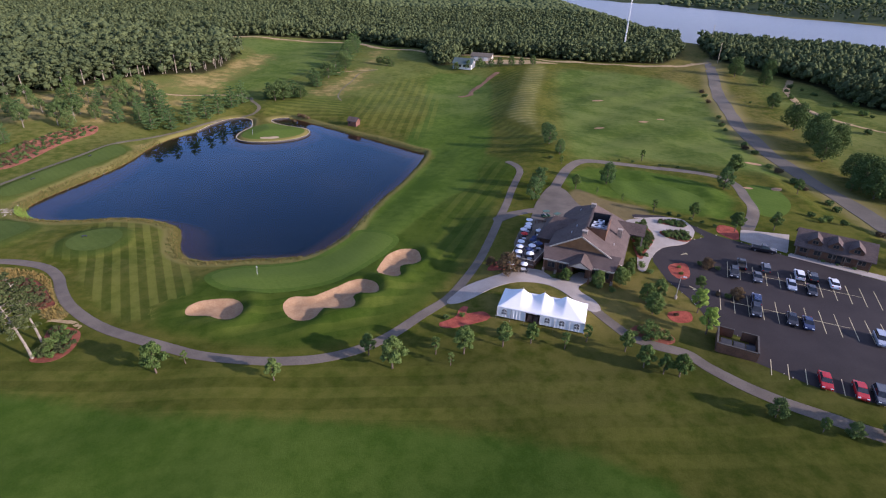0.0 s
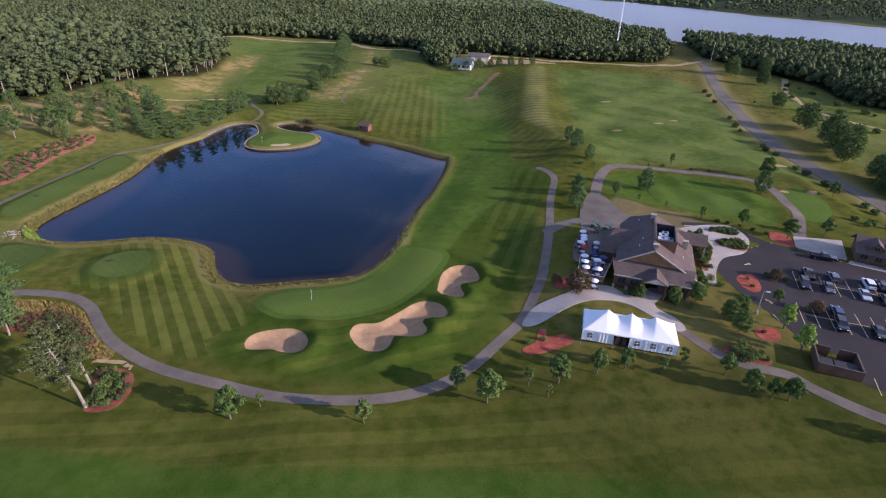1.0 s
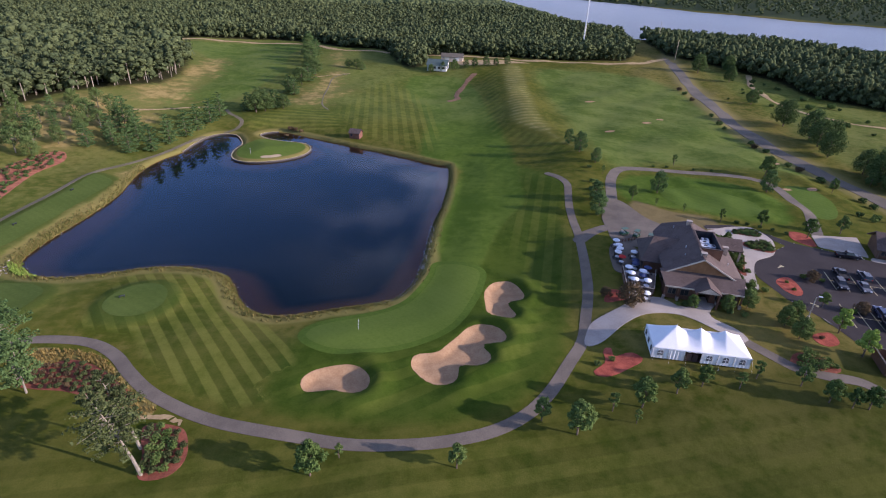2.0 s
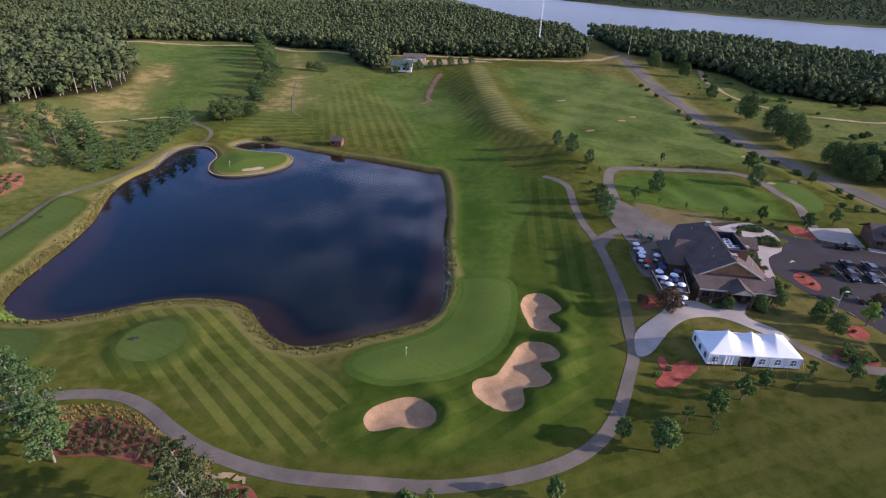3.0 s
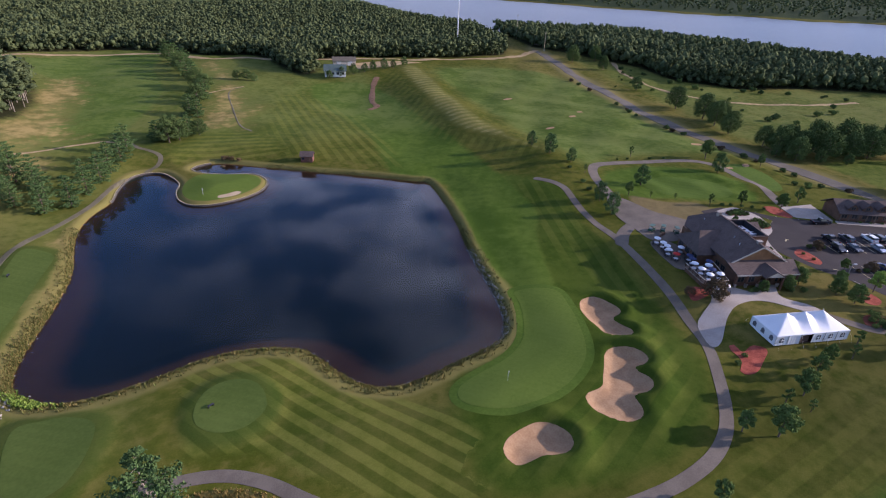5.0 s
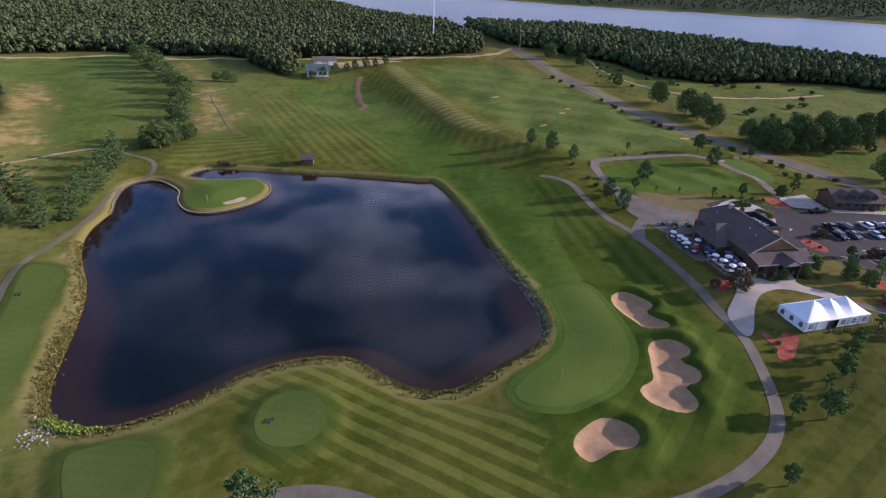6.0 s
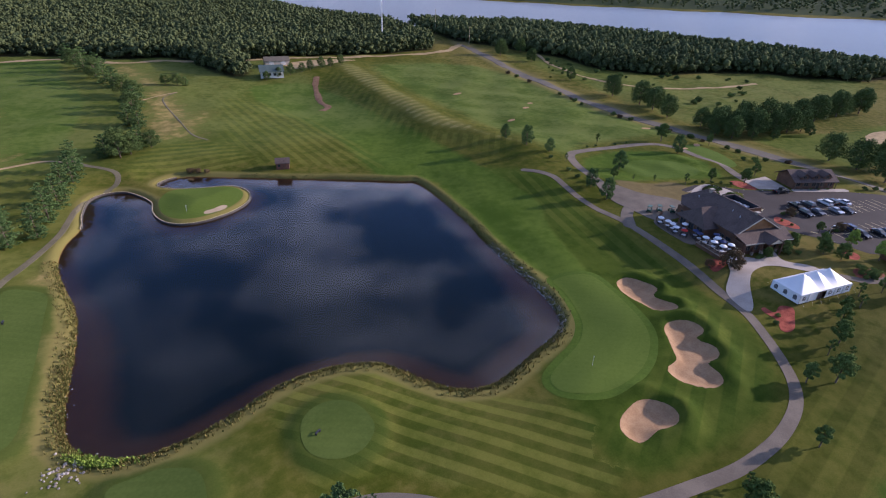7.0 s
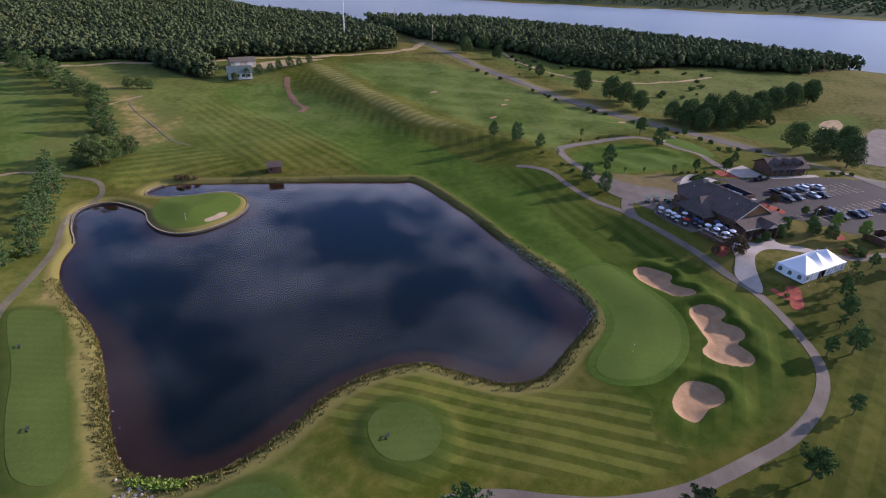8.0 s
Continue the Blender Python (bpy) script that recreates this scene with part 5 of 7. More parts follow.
tagged(new("reeds", mesh_of("reeds", vs, fs, M_LEAF_LIGHT)), "bright green reeds in the pond corner", "reeds", "", "stuff")

# tall dry grass between the cart path and the corner bed
m_dry = Nodes("dry_tall_grass")
m_dry_f = m_dry.n.new("ShaderNodeNewGeometry").outputs["Random Per Island"]
M_DRY_GRASS = m_dry.done(m_dry.mix(m_dry_f, (0.36, 0.25, 0.085), (0.15, 0.125, 0.036)), 0.9, 0, 0.05)
tx, ty = rng0.uniform(-103, -71, 5200), rng0.uniform(84, 105, 5200)
inside = (area_dist(tx, ty, STRAW[3]) < 0.2) & (area_dist(tx, ty, curve(BEDS["path_corner_bed"][0])) > 0.1) & (line_dist(tx, ty, CART_PATH) > 1.5)
vs, fs = [], []
for x, y in zip(tx[inside], ty[inside]):
    z, h = ground(x, y) - 0.04, rng0.uniform(0.25, 0.65)
    for b in range(5):
        a = rng0.uniform(0, 6.28)
        c, q = math.cos(a), math.sin(a)
        k = len(vs)
        w = rng0.uniform(0.04, 0.09)
        o = rng0.uniform(0.1, 0.35)
        vs += [(x - q * w, y + c * w, z), (x + q * w, y - c * w, z), (x + c * o + q * w * 0.4, y + q * o - c * w * 0.4, z + h), (x + c * o - q * w * 0.4, y + q * o + c * w * 0.4, z + h * 0.95)]
        fs.append((k, k + 1, k + 2, k + 3))
tagged(new("dry_grass", mesh_of("dry_grass", vs, fs, M_DRY_GRASS)), "tall yellow dry grass between cart path and mulch bed", "grass", "", "stuff")
drape("sand_strip", near(line_dist, LX, LY, curve([(-75.2, 85.4), (-70.4, 84.9), (-67.8, 83.4)], False), 12.0) - 0.55, M_DIRT, 0.07, None, 0.0, "pale sandy strip between two mulch beds", "earth")

# sheet-pile and timber wall of the peninsula and the bay beside it
M_WALL_DARK = surface("dark_wet_timber", (0.05, 0.045, 0.04), (0.11, 0.095, 0.08), 1.0, 8.0, 0.8, 0, 0.3)
wall = tagged(new("pond_wall"), "low weathered timber retaining wall round the peninsula green", "retaining wall", "", "structure")


def box_bm(bm, c, s, rot=0.0, taper=1.0):
    """A box of size s round c, turned about the upright axis; taper narrows its top."""
    m = Matrix.Translation(c) @ Matrix.Rotation(radians(rot), 4, "Z")
    v = []
    for z in (-0.5, 0.5):
        k = taper if z > 0 else 1.0
        for x, y in ((-0.5, -0.5), (0.5, -0.5), (0.5, 0.5), (-0.5, 0.5)):
            v.append(bm.verts.new(m @ Vector((x * s[0] * k, y * s[1] * k, z * s[2]))))
    for f in ((3, 2, 1, 0), (4, 5, 6, 7), (0, 1, 5, 4), (1, 2, 6, 5), (2, 3, 7, 6), (3, 0, 4, 7)):
        bm.faces.new([v[k] for k in f])
    return bm


def boxes(name, items, material, parent, label="", bevel=0.0):
    bm = bmesh.new()
    for it in items:
        box_bm(bm, *it)
    if bevel:
        bmesh.ops.bevel(bm, geom=list(bm.edges), offset=bevel, segments=1, affect="EDGES")
    return part(name, bm, material, parent, label)


start = min(range(len(POND)), key=lambda k: (POND[k][0] + 109) ** 2 + (POND[k][1] - 232) ** 2)
stop = min(range(len(POND)), key=lambda k: (POND[k][0] + 76) ** 2 + (POND[k][1] - 261) ** 2)
shore = POND[start:stop + 1]
bm = bmesh.new()
prev = None
for p, w in along(shore, 0.5):
    n = np.array((w[1], -w[0]))
    q = p - n * 0.02
    ring = [bm.verts.new((*(q + n * o), z)) for o, z in ((0, -0.6), (0, 0.55), (0.22, 0.6), (0.22, -0.6))]
    if prev:
        for k in range(3):
            bm.faces.new((prev[k], ring[k], ring[k + 1], prev[k + 1]))
    prev = ring
part("sheet_pile", bm, M_WALL_DARK, wall)
bm = bmesh.new()
box_bm(bm, (0, 0, 0.15), (0.42, 0.26, 1.1))
bmesh.ops.bevel(bm, geom=list(bm.edges), offset=0.04, segments=1, affect="EDGES")
post_me = bpy.data.meshes.new("post")
bm.to_mesh(post_me); bm.free()
post_me.materials.append(M_TIMBER)
for p, w in along(shore, 0.85):
    n = np.array((w[1], -w[0]))
    ob = new("post", post_me)
    ob.parent = wall
    ob.matrix_basis = pose(p[0] - n[0] * 0.1, p[1] - n[1] * 0.1, rng0.uniform(-0.05, 0.03), 0, 0, math.degrees(math.atan2(w[1], w[0])))


# ---- event tent ----
M_CLEAR = surface("tent_window_film", (0.1, 0.1, 0.11), (0.17, 0.17, 0.18), 0.6, 4.0, 0.25, 0, 0.0, 0.5)
M_INSIDE = surface("tent_shade", (0.07, 0.045, 0.04), (0.14, 0.08, 0.06), 0.5, 3.0, 0.9)
M_POLE = surface("grey_metal", (0.42, 0.42, 0.42), (0.55, 0.55, 0.55), 1.0, 6.0, 0.45, 0.6, 0.05)


def arch(bm, x, y0, z0, w, h, d, nrm):
    """An arched panel of thickness d in the plane of a wall."""
    pts = [(-w / 2, 0), (w / 2, 0), (w / 2, h * 0.6)] + [(w / 2 * math.cos(a), h * 0.6 + h * 0.4 * math.sin(a)) for a in np.linspace(0.35, math.pi - 0.35, 6)] + [(-w / 2, h * 0.6)]
    rings = []
    for o in (0, d):
        ring = []
        for px, pz in pts:
            ring.append(bm.verts.new((x + px, y0 + o, z0 + pz) if nrm == "y" else (y0 + o, x + px, z0 + pz)))
        rings.append(ring)
    k = len(pts)
    for i in range(k):
        bm.faces.new((rings[0][i], rings[0][(i + 1) % k], rings[1][(i + 1) % k], rings[1][i]))
    bm.faces.new(rings[0]); bm.faces.new(rings[1])


def event_tent():
    L, W, EAVE, PEAK = 17.2, 7.4, 2.35, 5.3
    ang = -17.0
    gz = ground(22.5, 90)
    m = pose(21.8, 86.9, gz - 0.05, 0, 0, ang) @ pose(0, W / 2, 0)
    ob = thing("event_tent", m, "white pole marquee with three peaks and arched window walls", "tent")
    bm = bmesh.new()
    nu, nv = 72, 32
    grid = []
    peaks = (-L / 4, 0.0, L / 4)
    for i in range(nu + 1):
        row = []
        for j in range(nv + 1):
            x, y = -L / 2 + L * i / nu, -W / 2 + W * j / nv
            ey = 1 - abs(y) / (W / 2)
            ex = min(1.0, (L / 2 - abs(x)) / (L / 4))
            d = min(abs(x - c) for c in peaks) / (L / 8)
            saddle = 0.62 + 0.38 * (1 - min(1.0, d)) ** 1.4
            if abs(x) > L / 4:
                saddle = 1.0
            rise = min(ey, ex) ** 1.18 * saddle
            z = EAVE + (PEAK - EAVE) * rise
            row.append(bm.verts.new((x, y, z)))
        grid.append(row)
    for i in range(nu):
        for j in range(nv):
            f = bm.faces.new((grid[i][j], grid[i + 1][j], grid[i + 1][j + 1], grid[i][j + 1]))
            f.smooth = True
    for a, b in [((i, 0), (i + 1, 0)) for i in range(nu)] + [((i + 1, nv), (i, nv)) for i in range(nu)] + [((nu, j), (nu, j + 1)) for j in range(nv)] + [((0, j + 1), (0, j)) for j in range(nv)]:
        va, vb = grid[a[0]][a[1]], grid[b[0]][b[1]]
        wa, wb = (bm.verts.new(v.co - Vector((0, 0, 0.22 + 0.05 * math.sin(v.co.x * 5 + v.co.y * 5)))) for v in (va, vb))
        bm.faces.new((va, wa, wb, vb))
    canopy = part("canopy", bm, M_WHITE, ob)
    bays = 6
    bw = L / bays
    for k in range(bays):
        x = -L / 2 + bw * (k + 0.5)
        for side, y in (("front", -W / 2 + 0.06), ("rear", W / 2 - 0.06)):
            if side == "front" and k == 2:
                continue
            # gently pleated wall panel
            bm = bmesh.new()
            cols = 14
            low, high = [], []
            for c in range(cols + 1):
                px = x - bw / 2 + bw * c / cols
                wv = 0.035 * math.sin(c * 2.1 + k)
                low.append(bm.verts.new((px, y + wv, 0.02)))
                high.append(bm.verts.new((px, y + wv * 0.4, EAVE - 0.03)))
            for c in range(cols):
                bm.faces.new((low[c], low[c + 1], high[c + 1], high[c]))
            wall_panel = part("wall_panel", bm, M_WHITE, ob)
            if side == "front" and k != 1:
                bm = bmesh.new()
                arch(bm, x, y - 0.1, 0.75, 1.0, 1.15, 0.05, "y")
                part("window", bm, M_CLEAR, ob, "arched clear tent window")
                boxes("glazing_bar", [((x, y - 0.12, 1.3), (0.06, 0.04, 1.1)), ((x, y - 0.12, 1.3), (0.95, 0.04, 0.06))], M_WHITE, ob)
    for x in (-L / 2 + 0.06, L / 2 - 0.06):
        for k in range(3):
            y = -W / 2 + W / 3 * (k + 0.5)
            boxes("wall_panel", [((x, y, EAVE / 2), (0.04, W / 3, EAVE - 0.04))], M_WHITE, ob)
            bm = bmesh.new()
            arch(bm, y, x + (-0.1 if x < 0 else 0.05), 0.75, 0.95, 1.15, 0.05, "x")
            part("window", bm, M_CLEAR, ob, "arched clear tent window")
    for c in peaks:
        bm = bmesh.new()
        tube(bm, (c, 0, 0), (c, 0, PEAK + 0.25), 0.06, 0.05)
        part("centre_pole", bm, M_POLE, ob)
    for k in range(bays + 1):
        for y, o in ((-W / 2, -1.5), (W / 2, 1.5)):
            x = -L / 2 + bw * k
            bm = bmesh.new()
            tube(bm, (x, y, 0), (x, y, EAVE + 0.05), 0.04, 0.04)
            part("side_pole", bm, M_POLE, ob)
            bm = bmesh.new()
            tube(bm, (x, y, EAVE), (x, y + o, 0.0), 0.008, 0.008, 4)
            part("guy_rope", bm, M_WHITE, ob)
    # dark blocks and floor carry the tent's inner shade in their colour
    boxes("doorway_shade", [((-L / 2 + bw * 2.5 - 0.55, -W / 2 + 0.5, 0.9), (0.9, 0.6, 1.5)), ((-L / 2 + bw * 2.5 + 0.6, -W / 2 + 0.7, 0.8), (0.9, 0.6, 1.3))], M_INSIDE, ob, "dark blocks inside the open bay, coloured as tent shade")
    boxes("floor", [((0, 0, 0.06), (L - 0.4, W - 0.4, 0.08))], M_INSIDE, ob)
    return ob


event_tent()


# ---- clubhouse ----
m_sh = Nodes("brown_shingles")
vv = m_sh.coords()
br = m_sh.n.new("ShaderNodeTexBrick")
m_sh.l.new(vv, br.inputs["Vector"])
br.inputs["Scale"].default_value = 1.0
br.inputs["Brick Width"].default_value, br.inputs["Row Height"].default_value, br.inputs["Mortar Size"].default_value = 0.45, 0.22, 0.02
br.inputs["Color1"].default_value, br.inputs["Color2"].default_value, br.inputs["Mortar"].default_value = (0.09, 0.065, 0.057, 1), (0.13, 0.096, 0.083, 1), (0.055, 0.041, 0.037, 1)
c_sh = m_sh.mix(m_sh.ramp(m_sh.noise(vv, 0.35, 4), 0.3, 0.7, 0, 0.45), br.outputs["Color"], (0.15, 0.114, 0.097))
m_sh.bump(m_sh.noise(vv, 9.0, 3), 0.3, 0.03)
M_SHINGLE = m_sh.done(c_sh, 0.9, 0, 0.2)
M_WOODWALL = surface("stained_cedar_wall", (0.1, 0.05, 0.03), (0.18, 0.09, 0.052), 0.5, 7.0, 0.7, 0, 0.3)
M_GABLE = surface("orange_cedar_gable", (0.2, 0.095, 0.04), (0.32, 0.16, 0.07), 0.5, 7.0, 0.7, 0, 0.3)
M_TRIM = surface("pale_trim", (0.45, 0.38, 0.3), (0.56, 0.48, 0.39), 0.8, 7.0, 0.7)
M_FRAME = surface("dark_window_trim", (0.1, 0.075, 0.055), (0.16, 0.12, 0.09), 0.8, 7.0, 0.7)
M_STONE = surface("field_stone", (0.2, 0.16, 0.13), (0.4, 0.33, 0.27), 1.5, 5.0, 0.9, 0, 0.6)
M_GLASS = surface("dark_window", (0.02, 0.024, 0.028), (0.04, 0.046, 0.05), 0.5, 3.0, 0.08, 0, 0.0, 0.6)
M_DARKROOF = surface("matt_black", (0.02, 0.021, 0.025), (0.045, 0.045, 0.05), 0.6, 4.0, 0.8)
M_STEEL = surface("painted_unit", (0.5, 0.52, 0.55), (0.66, 0.67, 0.7), 0.8, 5.0, 0.5, 0.1, 0.05)
M_DECK = surface("deck_boards", (0.2, 0.15, 0.12), (0.32, 0.25, 0.2), 0.6, 8.0, 0.8, 0, 0.3)


def slab(bm, pts, thick=0.22):
    """A sheet through four places with thickness below."""
    top = [bm.verts.new(p) for p in pts]
    low = [bm.verts.new(Vector(p) - Vector((0, 0, thick))) for p in pts]
    bm.faces.new(top)
    bm.faces.new(low[::-1])
    k = len(pts)
    for i in range(k):
        bm.faces.new((top[i], low[i], low[(i + 1) % k], top[(i + 1) % k]))


def prism(bm, tri, y0, y1, axis="y"):
    """A triangular or many-sided wall between y0 and y1."""
    rings = []
    for y in (y0, y1):
        rings.append([bm.verts.new((a, y, z) if axis == "y" else (y, a, z)) for a, z in tri])
    k = len(tri)
    bm.faces.new(rings[0]); bm.faces.new(rings[1][::-1])
    for i in range(k):
        bm.faces.new((rings[0][i], rings[1][i], rings[1][(i + 1) % k], rings[0][(i + 1) % k]))


def window(parent, c, w, h, axis):
    """A framed window with two panes on a wall."""
    t = 0.12
    fr = []
    for o, (sx, sz) in (((0, h / 2), (w + 0.2, 0.12)), ((0, -h / 2), (w + 0.2, 0.12)), ((w / 2, 0), (0.12, h)), ((-w / 2, 0), (0.12, h)), ((0, 0), (0.08, h))):
        p = (c[0] + o[0], c[1], c[2] + o[1]) if axis == "y" else (c[0], c[1] + o[0], c[2] + o[1])
        fr.append((p, (sx, t, sz) if axis == "y" else (t, sx, sz)))
    f = boxes("window_frame", fr, M_FRAME, parent)
    for o in (-w / 4, w / 4):
        p = (c[0] + o, c[1], c[2]) if axis == "y" else (c[0], c[1] + o, c[2])
        s = (w / 2 - 0.1, 0.06, h - 0.1) if axis == "y" else (0.06, w / 2 - 0.1, h - 0.1)
        boxes("pane", [(p, s)], M_GLASS, f)


def clubhouse():
    ob = thing("clubhouse", pose(33.8, 109.0, ground(34, 112), 0, 0, -21.5), "brown lodge-style clubhouse with steep shingled gables", "building")
    H, E, HW, V0, V1 = 8.9, 3.4, 9.8, -0.7, 24.4
    drop = (H - E) / HW
    west, hip = -7.6, 20.5
    west_eave = H + west * drop
    bm = bmesh.new()
    slab(bm, [(0, V0, H), (west, V0, west_eave), (west, 21.4, west_eave), (-5.4, V1, H - 5.4 * drop), (0, hip, H)])
    part("roof", bm, M_SHINGLE, ob, "steep shingled slope")
    bm = bmesh.new()
    slab(bm, [(0, hip, H), (-5.4, V1, H - 5.4 * drop), (HW, V1, E)])
    part("roof", bm, M_SHINGLE, ob, "shingled hip at the rear")
    bm = bmesh.new()
    for u0, u1, v0, v1 in ((0, HW, V0, 5.0), (4.6, HW, 5.0, 14.8)):
        slab(bm, [(u0, v0, H - u0 * drop), (u1, v0, H - u1 * drop), (u1, v1, H - u1 * drop), (u0, v1, H - u0 * drop)])
    slab(bm, [(0, 14.8, H), (HW, 14.8, E), (HW, V1, E), (0, hip, H)])
    part("roof", bm, M_SHINGLE, ob, "shingled slope round the sunk roof deck")
    boxes("ridge_cap", [((0, (V0 + hip) / 2, H + 0.02), (0.4, hip - V0, 0.12))], M_SHINGLE, ob)
    boxes("wall", [((1.0, 11.6, E / 2), (15.6, 23.2, E)), ((-6.7, 10.8, E + 0.5), (0.2, 20.6, 1.2))], M_WOODWALL, ob)
    bm = bmesh.new()
    prism(bm, [(-6.8, E - 0.1), (9.0, E - 0.1), (9.0, E + 0.1), (0, H - 0.35), (-6.8, west_eave + 0.1)], 0.0, 0.2)
    part("gable_wall", bm, M_GABLE, ob, "warm orange-brown cedar gable wall")
    for s, u1, z1 in ((-1, west, west_eave), (1, HW, E)):
        bm = bmesh.new()
        slab(bm, [(0, V0 - 0.06, H + 0.05), (u1, V0 - 0.06, z1 + 0.05), (u1, V0 + 0.1, z1 + 0.05), (0, V0 + 0.1, H + 0.05)], 0.34)
        part("barge_board", bm, M_TRIM, ob)
    # porch under a skirt roof along the front, with a gabled entry
    bm = bmesh.new()
    slab(bm, [(-8.4, 0.1, 5.2), (-7.4, -4.3, 3.5), (8.4, -4.3, 3.5), (9.2, 0.1, 5.2)])
    part("porch_roof", bm, M_SHINGLE, ob)
    boxes("porch_fascia", [((0.5, -4.32, 3.32), (15.9, 0.1, 0.34))], M_TRIM, ob)
    boxes("porch_wall", [((-3.9, -1.7, 1.6), (6.4, 3.4, 3.2)), ((5.1, -1.7, 1.6), (6.0, 3.4, 3.2))], M_WOODWALL, ob)
    for x in (-5.6, -3.0, 4.0, 6.6):
        window(ob, (x, -3.44, 1.8), 1.6, 1.4, "y")
    for x in (-7.2, -4.4, -1.4, 3.6, 6.0, 8.2):
        boxes("post", [((x, -4.1, 1.65), (0.28, 0.28, 3.3))], M_WOODWALL, ob)
        boxes("stone_base", [((x, -4.1, 0.45), (0.55, 0.55, 0.95))], M_STONE, ob)
    for s in (-1, 1):
        bm = bmesh.new()
        slab(bm, [(1.1, -6.0, 5.1), (1.1 + s * 2.6, -6.0, 3.6), (1.1 + s * 2.6, -1.2, 3.6), (1.1, -1.2, 5.1)])
        part("entry_roof", bm, M_SHINGLE, ob)
    bm = bmesh.new()
    prism(bm, [(-1.2, 3.5), (3.4, 3.5), (1.1, 4.85)], -5.8, -5.65)
    part("entry_gable", bm, M_TRIM, ob)
    for x in (-1.1, 3.3):
        boxes("entry_post", [((x, -5.7, 1.75), (0.35, 0.35, 3.5))], M_WOODWALL, ob)
    boxes("front_door", [((1.1, -0.1, 1.2), (2.0, 0.2, 2.4))], M_GLASS, ob, "dark glazed double door")
    # west wing with its own gable
    WH, WE, VC, WV = 7.3, 3.3, 12.2, 6.0
    for s in (-1, 1):
        bm = bmesh.new()
        slab(bm, [(-2.6, VC, WH), (-2.6, VC + s * WV, WE), (-11.6, VC + s * WV, WE), (-8.8, VC, WH)])
        part("wing_roof", bm, M_SHINGLE, ob)
    bm = bmesh.new()
    slab(bm, [(-8.8, VC, WH), (-11.6, VC - WV, WE), (-11.6, VC + WV, WE)])
    part("wing_roof", bm, M_SHINGLE, ob)
    boxes("wing_wall", [((-8.8, VC, WE / 2), (3.8, 2 * WV - 1.4, WE))], M_WOODWALL, ob)
    for y in (VC - 3.4, VC, VC + 3.4):
        window(ob, (-10.76, y, 1.7), 2.2, 1.9, "x")
    for y in (2.2, 4.6, 20.6):
        window(ob, (-6.86, y, 1.7), 1.7, 1.5, "x")
    for y in (2.5, 6.0, 10.0, 14.0, 18.0):
        window(ob, (8.86, y, 1.7), 1.8, 1.5, "x")
    # sunk roof well with cooling units behind the ridge
    x0, x1, y0, y1, top = 0.25, 4.6, 5.0, 14.8, 8.95
    boxes("well_parapet", [(((x0 + x1) / 2, y0, 7.0), (x1 - x0, 0.22, 3.9)), (((x0 + x1) / 2, y1, 7.0), (x1 - x0, 0.22, 3.9)), ((x1, (y0 + y1) / 2, 7.0), (0.22, y1 - y0 + 0.22, 3.9)), ((x0, (y0 + y1) / 2, 7.8), (0.22, y1 - y0, 2.3))], M_WOODWALL, ob, "brown parapet of the sunk roof deck")
    boxes("parapet_cap", [(((x0 + x1) / 2, y0, top + 0.05), (x1 - x0 + 0.4, 0.34, 0.1)), (((x0 + x1) / 2, y1, top + 0.05), (x1 - x0 + 0.4, 0.34, 0.1)), ((x1, (y0 + y1) / 2, top + 0.05), (0.34, y1 - y0 + 0.34, 0.1)), ((x0, (y0 + y1) / 2, top + 0.05), (0.34, y1 - y0 + 0.34, 0.1))], M_SHINGLE, ob)
    boxes("well_lining", [(((x0 + x1) / 2, y0 + 0.14, 7.9), (x1 - x0 - 0.3, 0.05, 2.0)), (((x0 + x1) / 2, y1 - 0.14, 7.9), (x1 - x0 - 0.3, 0.05, 2.0)), ((x1 - 0.14, (y0 + y1) / 2, 7.9), (0.05, y1 - y0 - 0.32, 2.0)), ((x0 + 0.14, (y0 + y1) / 2, 7.9), (0.05, y1 - y0 - 0.32, 2.0))], M_DARKROOF, ob, "black lining on the inner faces of the roof deck parapet")
    boxes("roof_deck", [(((x0 + x1) / 2, (y0 + y1) / 2, 6.9), (x1 - x0 - 0.1, y1 - y0 - 0.1, 0.1))], M_DARKROOF, ob, "black roof deck")
    for x, y, sx, sy, h in ((1.9, 8.4, 2.2, 1.5, 1.3), (2.0, 10.4, 2.0, 1.5, 1.3), (3.7, 9.2, 1.1, 1.6, 1.0), (2.6, 12.6, 1.6, 1.5, 1.0)):
        unit = boxes("cooling_unit", [((x, y, 6.96 + h / 2), (sx, sy, h))], M_STEEL, ob, "pale metal cooling unit", 0.05)
        bm = bmesh.new()
        tube(bm, (x, y, 6.96 + h), (x, y, 7.04 + h), 0.4, 0.36, 12)
        part("fan_guard", bm, M_DARKROOF, unit)
    # chimneys and vents
    for x, y, z in ((-0.3, 18.6, 9.6), (7.4, 12.4, 6.6), (0.2, 1.8, 9.3)):
        ch = boxes("chimney", [((x, y, z - 1.2), (1.1, 0.9, 2.4))], M_STONE, ob, "stone chimney")
        boxes("chimney_cap", [((x, y, z + 0.05), (1.3, 1.1, 0.14))], M_CONCRETE, ch)
    for x, y in ((-3.0, 4.0), (-3.4, 19.6), (4.2, 18.0), (-2.4, 7.4), (6.8, 6.0)):
        z = H - abs(x) * (H - E) / HW
        bm = bmesh.new()
        tube(bm, (x, y, z - 0.2), (x, y, z + 0.5), 0.09, 0.09, 8)
        part("vent_pipe", bm, M_STEEL, ob)
